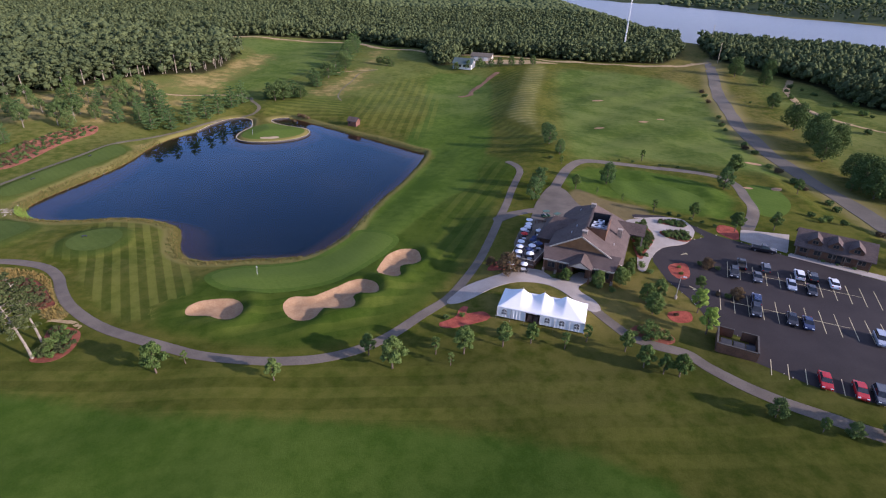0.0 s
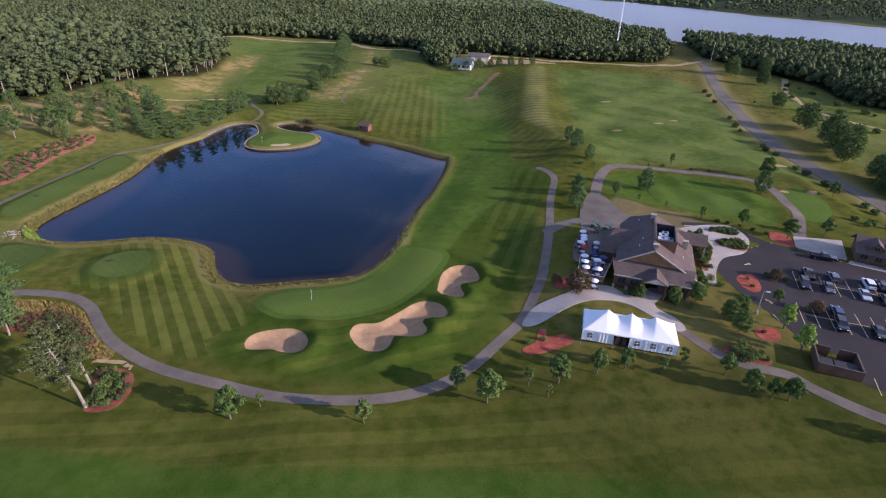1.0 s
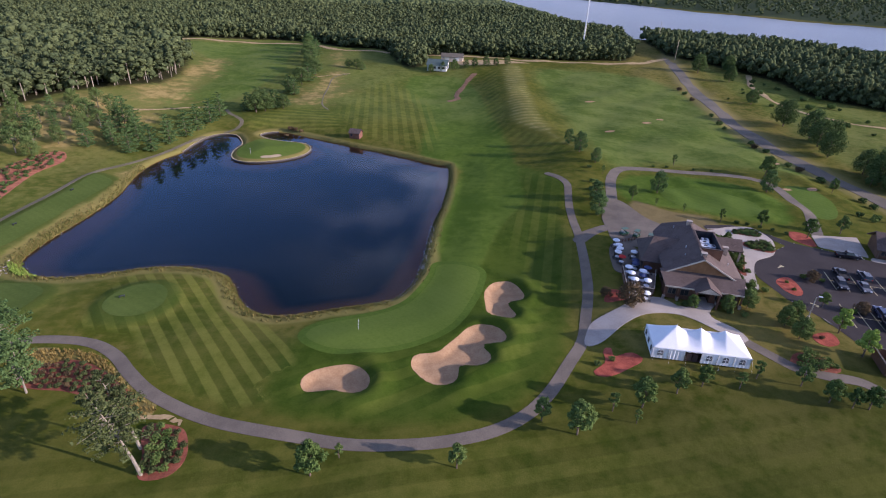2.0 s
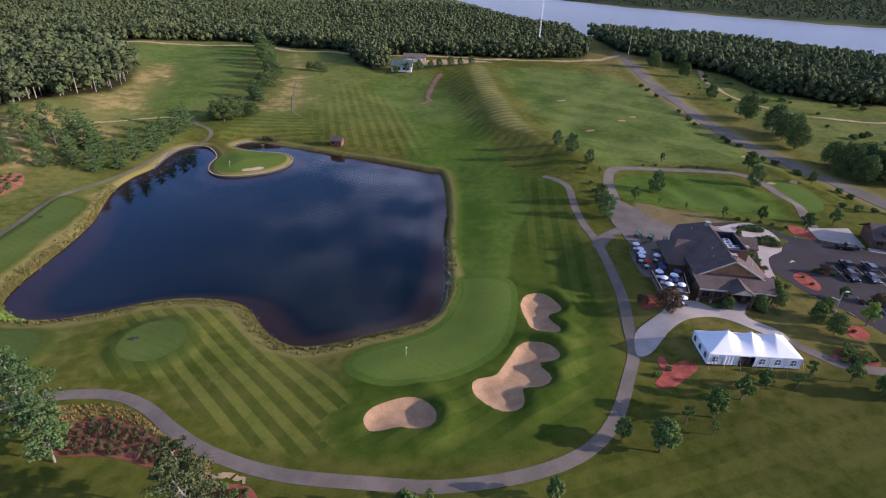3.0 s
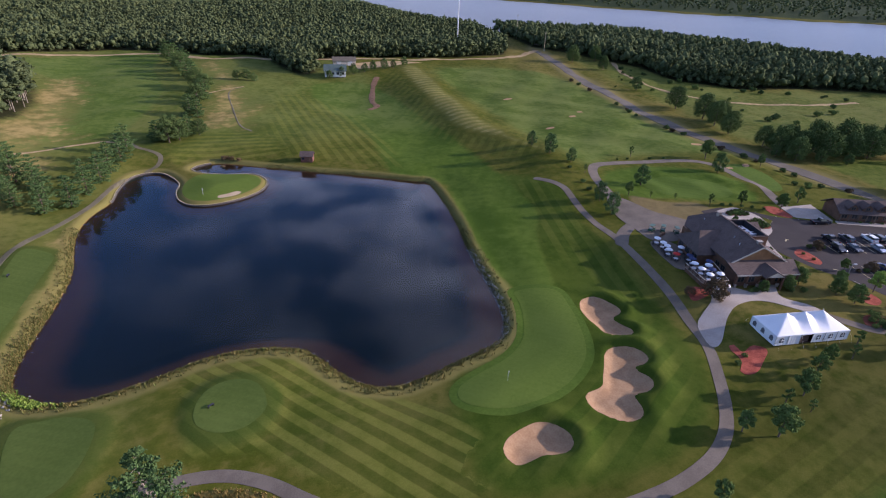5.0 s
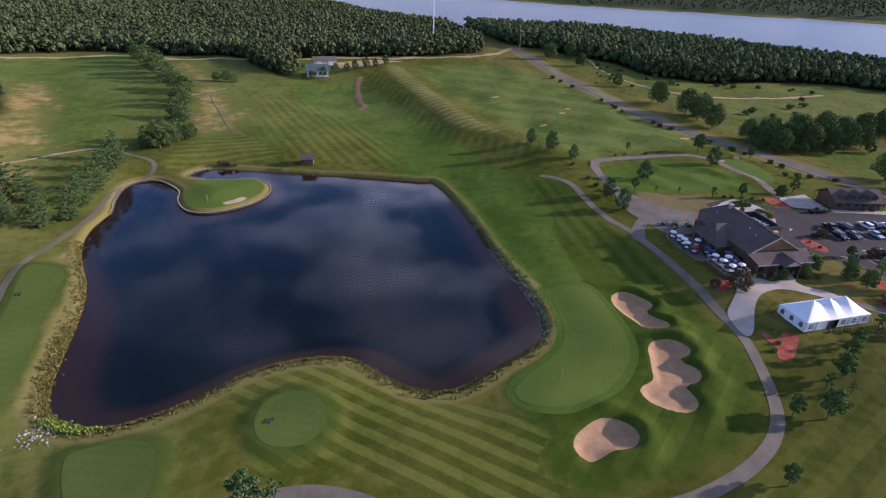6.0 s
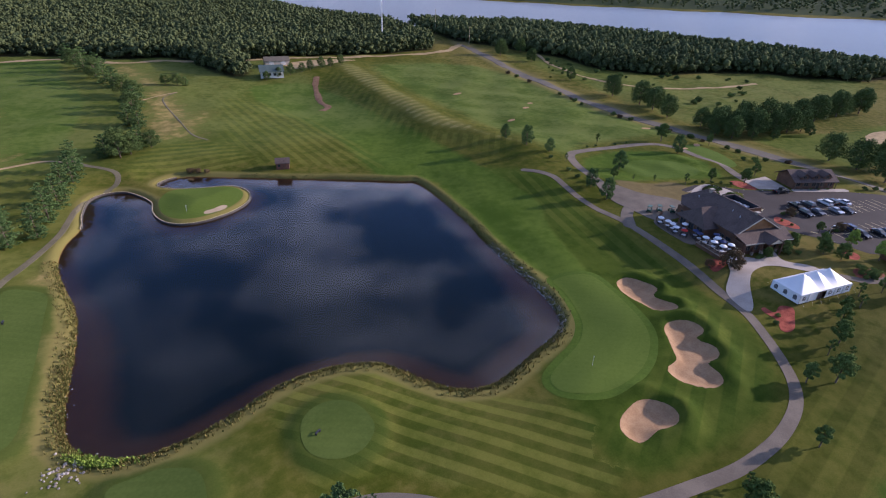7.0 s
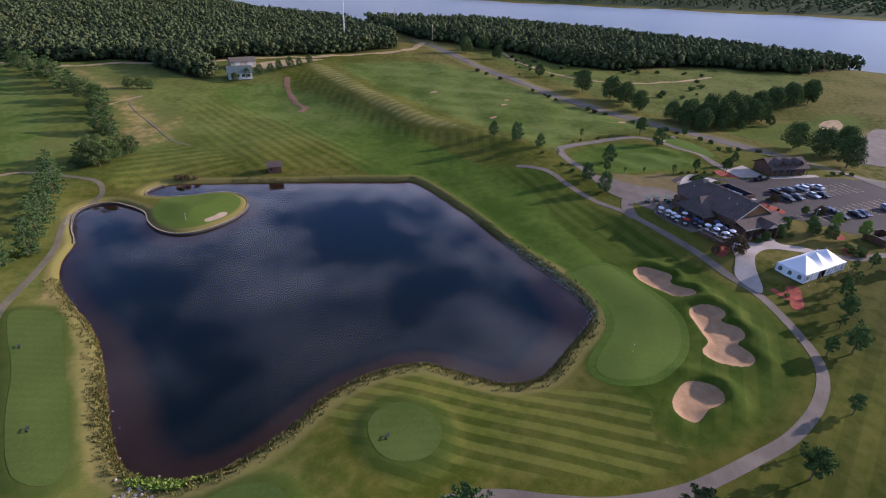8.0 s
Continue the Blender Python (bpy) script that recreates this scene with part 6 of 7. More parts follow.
    # entrance porch on the east side
    for s in (-1, 1):
        bm = bmesh.new()
        slab(bm, [(6.0, 20.6, 5.6), (6.0, 20.6 + s * 3.0, 3.6), (13.2, 20.6 + s * 3.0, 3.6), (13.2, 20.6, 5.6)])
        part("porte_cochere_roof", bm, M_SHINGLE, ob)
    bm = bmesh.new()
    prism(bm, [(18.0, 3.5), (23.2, 3.5), (20.6, 5.3)], 12.9, 13.05, "x")
    part("porte_cochere_gable", bm, M_TRIM, ob)
    for y in (18.0, 23.2):
        boxes("porte_cochere_post", [((12.8, y, 1.75), (0.4, 0.4, 3.5))], M_STONE, ob)
    return ob


clubhouse()

# ---- patio: raised deck, umbrellas, tables ----
DECK_PTS = [(20.9, 118.6), (18.2, 110.6), (23.4, 108.2), (28.0, 116.4)]
DECK_Z = 6.1
deck = thing("raised_deck", pose(0, 0, 0), "raised timber dining deck with an open railing", "deck")
bm = bmesh.new()
slab(bm, [(x, y, DECK_Z) for x, y in DECK_PTS], 0.25)
part("deck_floor", bm, M_DECK, deck)
bm = bmesh.new()
cx, cy = sum(p[0] for p in DECK_PTS) / 4, sum(p[1] for p in DECK_PTS) / 4
slab(bm, [(cx + (x - cx) * 0.97, cy + (y - cy) * 0.97, DECK_Z - 0.26) for x, y in DECK_PTS], DECK_Z - 0.26 - 4.6)
part("deck_skirt", bm, M_WOODWALL, deck)
ring = DECK_PTS + DECK_PTS[:1]
for (ax, ay), (bx, by) in list(zip(ring[:-1], ring[1:]))[:3]:
    d = math.hypot(bx - ax, by - ay)
    a = math.degrees(math.atan2(by - ay, bx - ax))
    boxes("top_rail", [(((ax + bx) / 2, (ay + by) / 2, DECK_Z + 1.05), (d, 0.14, 0.1), a)], M_TRIM, deck, "pale top rail")
    boxes("lower_rail", [(((ax + bx) / 2, (ay + by) / 2, DECK_Z + 0.2), (d, 0.06, 0.08), a)], M_WOODWALL, deck)
    k = int(d / 1.6)
    for i in range(k + 1):
        t = i / k
        boxes("rail_post", [((ax + (bx - ax) * t, ay + (by - ay) * t, DECK_Z + 0.55), (0.14, 0.14, 1.1), a)], M_WOODWALL, deck)
    for i in range(int(d / 0.3)):
        t = (i + 0.5) / int(d / 0.3)
        boxes("baluster", [((ax + (bx - ax) * t, ay + (by - ay) * t, DECK_Z + 0.6), (0.04, 0.04, 0.85), a)], M_WOODWALL, deck)
drape("patio", near(area_dist, LX, LY, curve([(20.6, 119.4), (21.2, 125), (23.6, 131.6), (26.4, 134.4), (30.6, 131), (30, 122), (27.6, 117.4)]), 12.0), M_PATH, 0.1, None, 0.2, "concrete dining patio beside the clubhouse", "patio")

M_RED = surface("red_canvas", (0.45, 0.03, 0.025), (0.6, 0.06, 0.045), 0.6, 5.0, 0.8)
M_NAVY = surface("navy_canvas", (0.035, 0.05, 0.12), (0.06, 0.08, 0.17), 0.6, 5.0, 0.8)
M_CANVAS = surface("white_canvas", (0.72, 0.73, 0.76), (0.82, 0.82, 0.84), 0.8, 5.0, 0.75)
M_CHAIR = surface("dark_patio_metal", (0.03, 0.03, 0.034), (0.07, 0.07, 0.075), 1.0, 6.0, 0.5, 0.3)


def umbrella(material, label):
    ob = thing("patio_umbrella", pose(0, 0, 0), label, "umbrella", "patio umbrellas")
    bm = bmesh.new()
    tube(bm, (0, 0, 0.08), (0, 0, 2.5), 0.03, 0.025)
    part("pole", bm, M_POLE, ob)
    bm = bmesh.new()
    tube(bm, (0, 0, 0), (0, 0, 0.1), 0.3, 0.26, 12)
    part("base", bm, M_CHAIR, ob)
    bm = bmesh.new()
    apex = bm.verts.new((0, 0, 2.5))
    mid, rim, hem = [], [], []
    for k in range(16):
        a = 2 * math.pi * k / 16
        r = 0.92 if k % 2 == 0 else 0.85
        mid.append(bm.verts.new((0.45 * math.cos(a), 0.45 * math.sin(a), 2.36)))
        rim.append(bm.verts.new((r * math.cos(a), r * math.sin(a), 2.12 + (0.0 if k % 2 == 0 else 0.03))))
        hem.append(bm.verts.new((r * 1.01 * math.cos(a), r * 1.01 * math.sin(a), 2.0)))
    for k in range(16):
        n = (k + 1) % 16
        bm.faces.new((apex, mid[k], mid[n])); bm.faces.new((mid[k], rim[k], rim[n], mid[n])); bm.faces.new((rim[k], hem[k], hem[n], rim[n]))
    part("canopy", bm, material, ob)
    return ob


def patio_table():
    ob = thing("patio_table", pose(0, 0, 0), "round dark metal patio table", "table", "patio tables")
    bm = bmesh.new()
    tube(bm, (0, 0, 0.7), (0, 0, 0.74), 0.6, 0.6, 16)
    part("tabletop", bm, M_STEEL, ob)
    bm = bmesh.new()
    tube(bm, (0, 0, 0.0), (0, 0, 0.7), 0.06, 0.05, 8)
    part("pedestal", bm, M_CHAIR, ob)
    return ob


def patio_chair():
    ob = thing("patio_chair", pose(0, 0, 0), "dark metal patio chair", "chair", "patio chairs")
    boxes("seat", [((0, 0, 0.44), (0.46, 0.46, 0.04))], M_CHAIR, ob)
    boxes("backrest", [((0, 0.22, 0.72), (0.46, 0.04, 0.5))], M_CHAIR, ob)
    for x in (-0.2, 0.2):
        for y in (-0.2, 0.2):
            boxes("leg", [((x, y, 0.21), (0.04, 0.04, 0.42))], M_CHAIR, ob)
    return ob


U = {"white": umbrella(M_CANVAS, "white canvas patio umbrella over a table"), "red": umbrella(M_RED, "red canvas patio umbrella over a table"), "navy": umbrella(M_NAVY, "navy blue patio umbrella over a table")}
TABLE, CHAIR = patio_table(), patio_chair()
first = set()


def place(proto, m):
    if proto not in first:
        first.add(proto)
        proto.matrix_basis = m
        return proto
    return copy_thing(proto, m @ Matrix.Diagonal([1 / s for s in proto.scale] + [1]))


SEATS = [("white", 25.3, 132.0), ("white", 24.8, 129.4), ("white", 24.3, 127.6), ("white", 23.0, 125.8), ("white", 27.0, 125.4), ("red", 22.9, 123.2), ("navy", 25.4, 121.2), ("navy", 24.6, 119.6), ("white", 21.2, 116.4), ("white", 20.6, 113.8), ("white", 20.0, 111.0), ("white", 23.6, 114.3), ("navy", 22.6, 112.4), ("white", 22.6, 110.2), ("navy", 25.4, 115.6), ("white", 18.0, 107.2), ("white", 20.9, 106.9)]
for k, (tone, x, y) in enumerate(SEATS):
    z = DECK_Z + 0.01 if k in range(8, 15) else ground(x, y) + 0.11
    place(U[tone], pose(x, y, z, 0, 0, 23 * k))
    place(TABLE, pose(x, y, z, 0, 0, 11 * k))
    for j in range(4):
        a = radians(90 * j + 31 * k)
        place(CHAIR, pose(x + 0.95 * math.cos(a), y + 0.95 * math.sin(a), z, 0, 0, math.degrees(a) - 90))


# ---- parking lot ----
lot = bpy.data.objects["parking_lot"]


def stall_lines(a, b, lo, hi, gap, long_line=True):
    """Painted stall lines across a row from a to b."""
    ax, ay = a
    bx, by = b
    d = math.hypot(bx - ax, by - ay)
    ux, uy = (bx - ax) / d, (by - ay) / d
    nx_, ny_ = -uy, ux
    ang = math.degrees(math.atan2(ny_, nx_))
    me = None
    k = 0
    while k * gap <= d:
        x, y = ax + ux * k * gap, ay + uy * k * gap
        if me is None:
            bm = bmesh.new()
            box_bm(bm, (0, 0, 0), (hi - lo, 0.13, 0.012))
            me = bpy.data.meshes.new("stall_line")
            bm.to_mesh(me); bm.free()
            me.materials.append(M_PAINT)
        cx, cy = x + nx_ * (lo + hi) / 2, y + ny_ * (lo + hi) / 2
        ob = new("stall_line", me)
        ob.parent = lot
        ob.matrix_basis = pose(cx, cy, ground(cx, cy) + 0.042, 0, 0, ang)
        k += 1
    if long_line:
        m = ((ax + bx) / 2, (ay + by) / 2)
        boxes("centre_line", [((m[0], m[1], ground(*m) + 0.042), (d, 0.12, 0.012), math.degrees(math.atan2(uy, ux)))], M_PAINT, lot)


stall_lines((70.4, 111.9), (104.0, 96.9), -4.3, 4.3, 2.72)
stall_lines((62.4, 97.9), (97.5, 83.4), -4.5, 4.5, 2.72)
stall_lines((60.6, 73.5), (92.0, 58.2), 0.1, 4.9, 2.72, False)
boxes("arrow", [((62.6, 119.0, ground(62.6, 119) + 0.045), (1.5, 0.35, 0.012), 20), ((63.4, 119.3, ground(62.6, 119) + 0.045), (0.5, 0.9, 0.012), 20)], M_PAINT, lot, "white painted arrow")
boxes("arrow", [((58.2, 102.5, ground(58, 102) + 0.045), (1.5, 0.35, 0.012), -60), ((58.5, 101.8, ground(58, 102) + 0.045), (0.5, 0.9, 0.012), -60)], M_PAINT, lot, "white painted arrow")

M_TYRE = surface("tyre_rubber", (0.012, 0.012, 0.012), (0.03, 0.03, 0.03), 2.0, 9.0, 0.8)
M_RIM = surface("wheel_alloy", (0.4, 0.4, 0.42), (0.55, 0.55, 0.57), 2.0, 9.0, 0.3, 0.8, 0.0)
M_CARGLASS = surface("car_glass", (0.012, 0.015, 0.02), (0.025, 0.03, 0.036), 0.5, 3.0, 0.06, 0, 0.0, 0.6)
M_LAMP = surface("headlamp_glass", (0.6, 0.62, 0.65), (0.75, 0.76, 0.78), 1.0, 5.0, 0.15, 0, 0.0, 0.6)
M_TAIL = surface("tail_lamp", (0.3, 0.01, 0.01), (0.45, 0.02, 0.02), 1.0, 5.0, 0.2, 0, 0.0, 0.6)
CAR_PAINT = {
    "white": surface("white_car_paint", (0.7, 0.71, 0.73), (0.78, 0.79, 0.8), 0.3, 3, 0.22, 0, 0, 0.6),
    "silver": surface("silver_car_paint", (0.42, 0.45, 0.5), (0.5, 0.53, 0.57), 0.3, 3, 0.25, 0.5, 0, 0.6),
    "black": surface("black_car_paint", (0.012, 0.013, 0.017), (0.022, 0.023, 0.028), 0.3, 3, 0.18, 0, 0, 0.6),
    "blue": surface("dark_blue_car_paint", (0.02, 0.035, 0.09), (0.035, 0.055, 0.13), 0.3, 3, 0.2, 0.2, 0, 0.6),
    "grey": surface("grey_car_paint", (0.09, 0.095, 0.105), (0.13, 0.135, 0.145), 0.3, 3, 0.22, 0.4, 0, 0.6),
    "red": surface("red_car_paint", (0.36, 0.012, 0.014), (0.46, 0.02, 0.02), 0.3, 3, 0.2, 0, 0, 0.6),
}
SHAPES = {
    "sedan": ([(-2.3, 0.3), (-2.34, 0.66), (-2.2, 0.92), (-1.5, 0.98), (0.85, 0.95), (2.1, 0.8), (2.34, 0.6), (2.3, 0.3)], [(-1.72, 0.95), (-1.1, 1.4), (0.25, 1.42), (1.1, 0.94)], 1.8),
    "suv": ([(-2.3, 0.36), (-2.36, 0.8), (-2.3, 1.06), (0.9, 1.06), (2.1, 0.98), (2.34, 0.74), (2.3, 0.36)], [(-2.26, 1.05), (-2.0, 1.66), (0.25, 1.68), (1.05, 1.04)], 1.88),
    "pickup": ([(-2.8, 0.42), (-2.85, 0.8), (-2.82, 1.08), (-0.7, 1.08), (1.3, 1.12), (2.6, 1.02), (2.82, 0.78), (2.78, 0.42)], [(-0.75, 1.08), (-0.6, 1.78), (0.7, 1.8), (1.4, 1.1)], 1.95),
}


def car(shape, tone, x, y, turn):
    body_line, cabin, width = SHAPES[shape]
    words = {"sedan": "sedan", "suv": "sport utility vehicle", "pickup": "pickup truck"}[shape]
    ob = thing("car", pose(x, y, ground(x, y) + 0.035, 0, 0, turn), "parked %s %s on the dark asphalt" % ("dark " + tone if tone == "blue" else tone, words), "car", "parked cars")
    bm = bmesh.new()
    rings = []
    for yy, k in ((-width / 2, 0.94), (-width / 2 + 0.14, 1.0), (width / 2 - 0.14, 1.0), (width / 2, 0.94)):
        rings.append([bm.verts.new((px * (0.985 if k < 1 else 1), yy, 0.3 + (pz - 0.3) * k)) for px, pz in body_line])
    n = len(body_line)
    for r in range(3):
        for i in range(n):
            f = bm.faces.new((rings[r][i], rings[r][(i + 1) % n], rings[r + 1][(i + 1) % n], rings[r + 1][i]))
    bm.faces.new(rings[0][::-1]); bm.faces.new(rings[3])
    bmesh.ops.recalc_face_normals(bm, faces=bm.faces)
    part("body", bm, CAR_PAINT[tone], ob)
    bm = bmesh.new()
    w = width / 2 - 0.08
    v = {}
    for s in (-1, 1):
        for i, (px, pz) in enumerate(cabin):
            v[s, i] = bm.verts.new((px, s * (w if i in (0, 3) else w - 0.17), pz))
    for f in (((-1, 0), (-1, 1), (-1, 2), (-1, 3)), ((1, 3), (1, 2), (1, 1), (1, 0)), ((-1, 0), (1, 0), (1, 1), (-1, 1)), ((-1, 2), (1, 2), (1, 3), (-1, 3)), ((-1, 1), (1, 1), (1, 2), (-1, 2))):
        bm.faces.new([v[k] for k in f])
    part("cabin_glass", bm, M_CARGLASS, ob, "dark tinted glass")
    (x1, z1), (x2, z2) = cabin[1], cabin[2]
    boxes("roof", [(((x1 + x2) / 2, 0, z1 + 0.025), (x2 - x1 + 0.12, width - 0.46, 0.06), 0, 0.94)], CAR_PAINT[tone], ob)
    if shape == "pickup":
        boxes("load_bed", [((-1.75, 0, 1.085), (1.85, width - 0.3, 0.03))], M_TYRE, ob, "black load bed")
    reach = body_line[0][0] * -1 - 0.85
    for sx in (-reach, reach):
        for sy in (-1, 1):
            bm = bmesh.new()
            tube(bm, (sx, sy * (width / 2 - 0.2), 0.33), (sx, sy * (width / 2 + 0.01), 0.33), 0.33, 0.32, 14)
            tyre = part("wheel", bm, M_TYRE, ob)
            bm = bmesh.new()
            tube(bm, (sx, sy * (width / 2 - 0.02), 0.33), (sx, sy * (width / 2 + 0.025), 0.33), 0.2, 0.19, 10)
            part("rim", bm, M_RIM, tyre)
    front = body_line[-2][0] - 0.04
    rear = body_line[1][0] + 0.03
    for sy in (-1, 1):
        boxes("headlight", [((front, sy * (width / 2 - 0.28), 0.68 if shape == "sedan" else 0.82), (0.16, 0.38, 0.14))], M_LAMP, ob)
        boxes("tail_light", [((rear, sy * (width / 2 - 0.22), 0.76 if shape == "sedan" else 0.9), (0.12, 0.3, 0.2))], M_TAIL, ob)
    return ob


T = 65.8
for shape, tone, x, y, turn in [("pickup", "black", 74.4, 113.6, T), ("suv", "grey", 79.4, 112.0, T), ("suv", "black", 70.6, 109.2, T + 180), ("sedan", "grey", 75.2, 107.6, T + 180), ("suv", "white", 85.8, 109.2, T), ("suv", "black", 88.4, 108.4, T),
                                ("sedan", "silver", 81.3, 104.5, T + 180), ("sedan", "black", 84.6, 102.4, T + 180), ("sedan", "white", 91.8, 105.8, T), ("suv", "blue", 69.9, 97.6, T), ("suv", "black", 67.6, 93.2, T + 180), ("sedan", "black", 73.6, 90.6, T + 180), ("sedan", "blue", 76.1, 89.3, T + 180),
                                ("suv", "silver", 87.2, 84.4, T + 180), ("sedan", "red", 68.8, 71.9, T + 180), ("sedan", "red", 73.3, 69.6, T + 180), ("suv", "grey", 75.8, 68.4, T + 180), ("pickup", "black", 84.2, 122.2, -25)]:
    car(shape, tone, x, y, turn)

# lamp post
LAMP_H = 5.4
pole = thing("lamp_post", pose(52.6, 97.6, ground(52.6, 97.6)), "tall grey parking lot lamp post with a flat head", "street lamp")
bm = bmesh.new(); tube(bm, (0, 0, 0), (0, 0, LAMP_H), 0.11, 0.07, 8); part("shaft", bm, M_POLE, pole)
bm = bmesh.new(); tube(bm, (0, 0, -0.2), (0, 0, 0.7), 0.32, 0.3, 10); part("footing", bm, M_CONCRETE, pole)
bm = bmesh.new(); tube(bm, (0, 0, LAMP_H - 0.1), (0.6, -0.2, LAMP_H + 0.1), 0.04, 0.04, 6); part("arm", bm, M_POLE, pole)
boxes("lamp_head", [((0.75, -0.25, LAMP_H + 0.1), (0.7, 0.34, 0.14), -18)], M_STEEL, pole)

# bin enclosure
ex, ey = 57.9, 81.2
enc = thing("bin_enclosure", pose(ex, ey, ground(ex, ey), 0, 0, -26), "brown timber-walled bin enclosure open at the top", "enclosure")
for c, s in (((0, -3.0, 0.95), (6.8, 0.2, 1.9)), ((-3.4, 0, 0.95), (0.2, 6.0, 1.9)), ((3.4, 0, 0.95), (0.2, 6.0, 1.9)), ((-2.0, 3.0, 0.95), (2.6, 0.14, 1.8)), ((2.0, 3.0, 0.95), (2.6, 0.14, 1.8))):
    boxes("wall", [(c, s)], M_WOODWALL, enc)
    boxes("coping", [((c[0], c[1], 1.95), (s[0] + 0.12, s[1] + 0.12, 0.1))], M_WALL_DARK, enc)
for k, x in enumerate((-1.9, 0.3, 2.2)):
    w = 1.9 if k < 2 else 1.5
    bin_ = thing("waste_bin", pose(ex, ey, ground(ex, ey), 0, 0, -26) @ pose(x, -1.2, 0.05), "dark steel waste container with a black lid", "bin", "waste bins")
    boxes("container", [((0, 0, 0.65), (w, 2.2, 1.3))], M_CHAIR, bin_, "", 0.04)
    boxes("lid", [((0, 0, 1.34), (w + 0.06, 2.26, 0.1))], M_DARKROOF, bin_)


# ---- golf carts on the plaza ----
M_CARTBODY = surface("green_cart_shell", (0.02, 0.07, 0.045), (0.04, 0.11, 0.07), 0.5, 4.0, 0.35)
M_CREAM = surface("cream_plastic", (0.5, 0.46, 0.38), (0.62, 0.58, 0.5), 0.5, 4.0, 0.5)


def golf_cart():
    ob = thing("golf_cart", pose(0, 0, 0), "dark green golf cart with a flat roof on the plaza", "golf cart", "golf carts")
    bm = bmesh.new()
    prism(bm, [(-1.2, 0.35), (1.2, 0.35), (1.2, 0.62), (0.7, 0.85), (0.45, 0.45), (-0.3, 0.45), (-0.35, 0.8), (-1.2, 0.85)], -0.6, 0.6)
    part("shell", bm, M_CARTBODY, ob)
    boxes("seat", [((-0.25, 0, 0.72), (0.5, 1.1, 0.14)), ((-0.52, 0, 1.0), (0.1, 1.1, 0.45))], M_CREAM, ob)
    boxes("roof", [((0, 0, 1.85), (1.9, 1.25, 0.08), 0, 0.96)], M_CARTBODY, ob)
    for x in (-0.85, 0.75):
        for y in (-0.55, 0.55):
            bm = bmesh.new(); tube(bm, (x, y, 0.7), (x * 0.95, y, 1.82), 0.025, 0.025, 5); part("roof_post", bm, M_CHAIR, ob)
            bm = bmesh.new(); tube(bm, (x, y - 0.08, 0.23), (x, y + 0.08, 0.23), 0.23, 0.23, 12); part("wheel", bm, M_TYRE, ob)
    return ob


CART = golf_cart()
for x, y, a in ((33.8, 137.6, 40), (36.4, 135.0, 55), (38.6, 133.4, 60), (31.0, 139.2, 20)):
    place(CART, pose(x, y, ground(x, y) + 0.09, 0, 0, a))
rail = thing("timber_fence", pose(0, 0, 0), "low dark timber fence at the edge of the plaza", "fence")
for k in range(6):
    x, y = 27.4 + 1.0 * k, 134.4 + 0.25 * k
    boxes("post", [((x, y, ground(x, y) + 0.5), (0.16, 0.16, 1.1))], M_WOODWALL, rail)
for z in (0.5, 0.9):
    boxes("rail", [((29.9, 135.0, ground(30, 135) + z), (5.2, 0.08, 0.14), 14)], M_WOODWALL, rail)


# ---- annex with dormers ----
def annex():
    ob = thing("cart_annex", pose(91.2, 121.2, ground(98, 120), 0, 0, -32), "long brown annex with three dormers and a shingled roof", "building")
    L, D, E, H = 16.2, 10.0, 2.9, 5.7
    boxes("wall", [((L / 2, D / 2, E / 2), (L - 0.8, D - 1.2, E))], M_WOODWALL, ob)
    for y0, y1 in ((-0.5, D / 2), (D + 0.5, D / 2)):
        bm = bmesh.new()
        slab(bm, [(-0.4, y0, E - 0.1), (L + 0.4, y0, E - 0.1), (L + 0.4, y1, H), (-0.4, y1, H)])
        part("roof", bm, M_SHINGLE, ob)
    for x in (0.42, L - 0.62):
        bm = bmesh.new()
        prism(bm, [(0.5, E - 0.15), (D - 0.5, E - 0.15), (D / 2, H - 0.3)], x, x + 0.2, "x")
        part("gable_wall", bm, M_WOODWALL, ob)
    for x in (3.8, 8.1, 12.4):
        for s in (-1, 1):
            bm = bmesh.new()
            slab(bm, [(x, 0.4, 5.7), (x + s * 1.7, 0.4, 4.2), (x + s * 1.7, D / 2 - 1.2, 4.6), (x, D / 2 - 0.4, 5.75)], 0.16)
            part("dormer_roof", bm, M_SHINGLE, ob)
        bm = bmesh.new()
        prism(bm, [(x - 1.5, 3.3), (x + 1.5, 3.3), (x + 1.5, 4.2), (x, 5.5), (x - 1.5, 4.2)], 0.75, 0.9)
        part("dormer_face", bm, M_WOODWALL, ob)
        window(ob, (x, 0.7, 4.2), 1.2, 0.9, "y")
    for k in range(5):
        window(ob, (1.9 + 3.05 * k, 0.56, 1.6), 1.6, 1.2, "y")
    boxes("door", [((9.5, 0.56, 1.1), (1.1, 0.1, 2.1))], M_GLASS, ob)
    for k in range(7):
        boxes("post", [((0.4 + 2.55 * k, -0.3, 1.4), (0.2, 0.2, 2.8))], M_FRAME, ob)
    return ob


annex()


M_EARTH = surface("bare_red_earth", (0.15, 0.076, 0.04), (0.24, 0.138, 0.07), 0.5, 4.0, 0.95)

# ---- shed by the water, far house, mast, poles ----
M_REDWALL = surface("red_brown_boards", (0.13, 0.055, 0.038), (0.21, 0.095, 0.065), 0.8, 7.0, 0.8)
M_GREENROOF = surface("green_metal_roof", (0.055, 0.085, 0.08), (0.085, 0.12, 0.112), 0.3, 4.0, 0.85)
M_SIDING = surface("white_siding", (0.6, 0.58, 0.54), (0.7, 0.68, 0.64), 0.5, 5.0, 0.7)


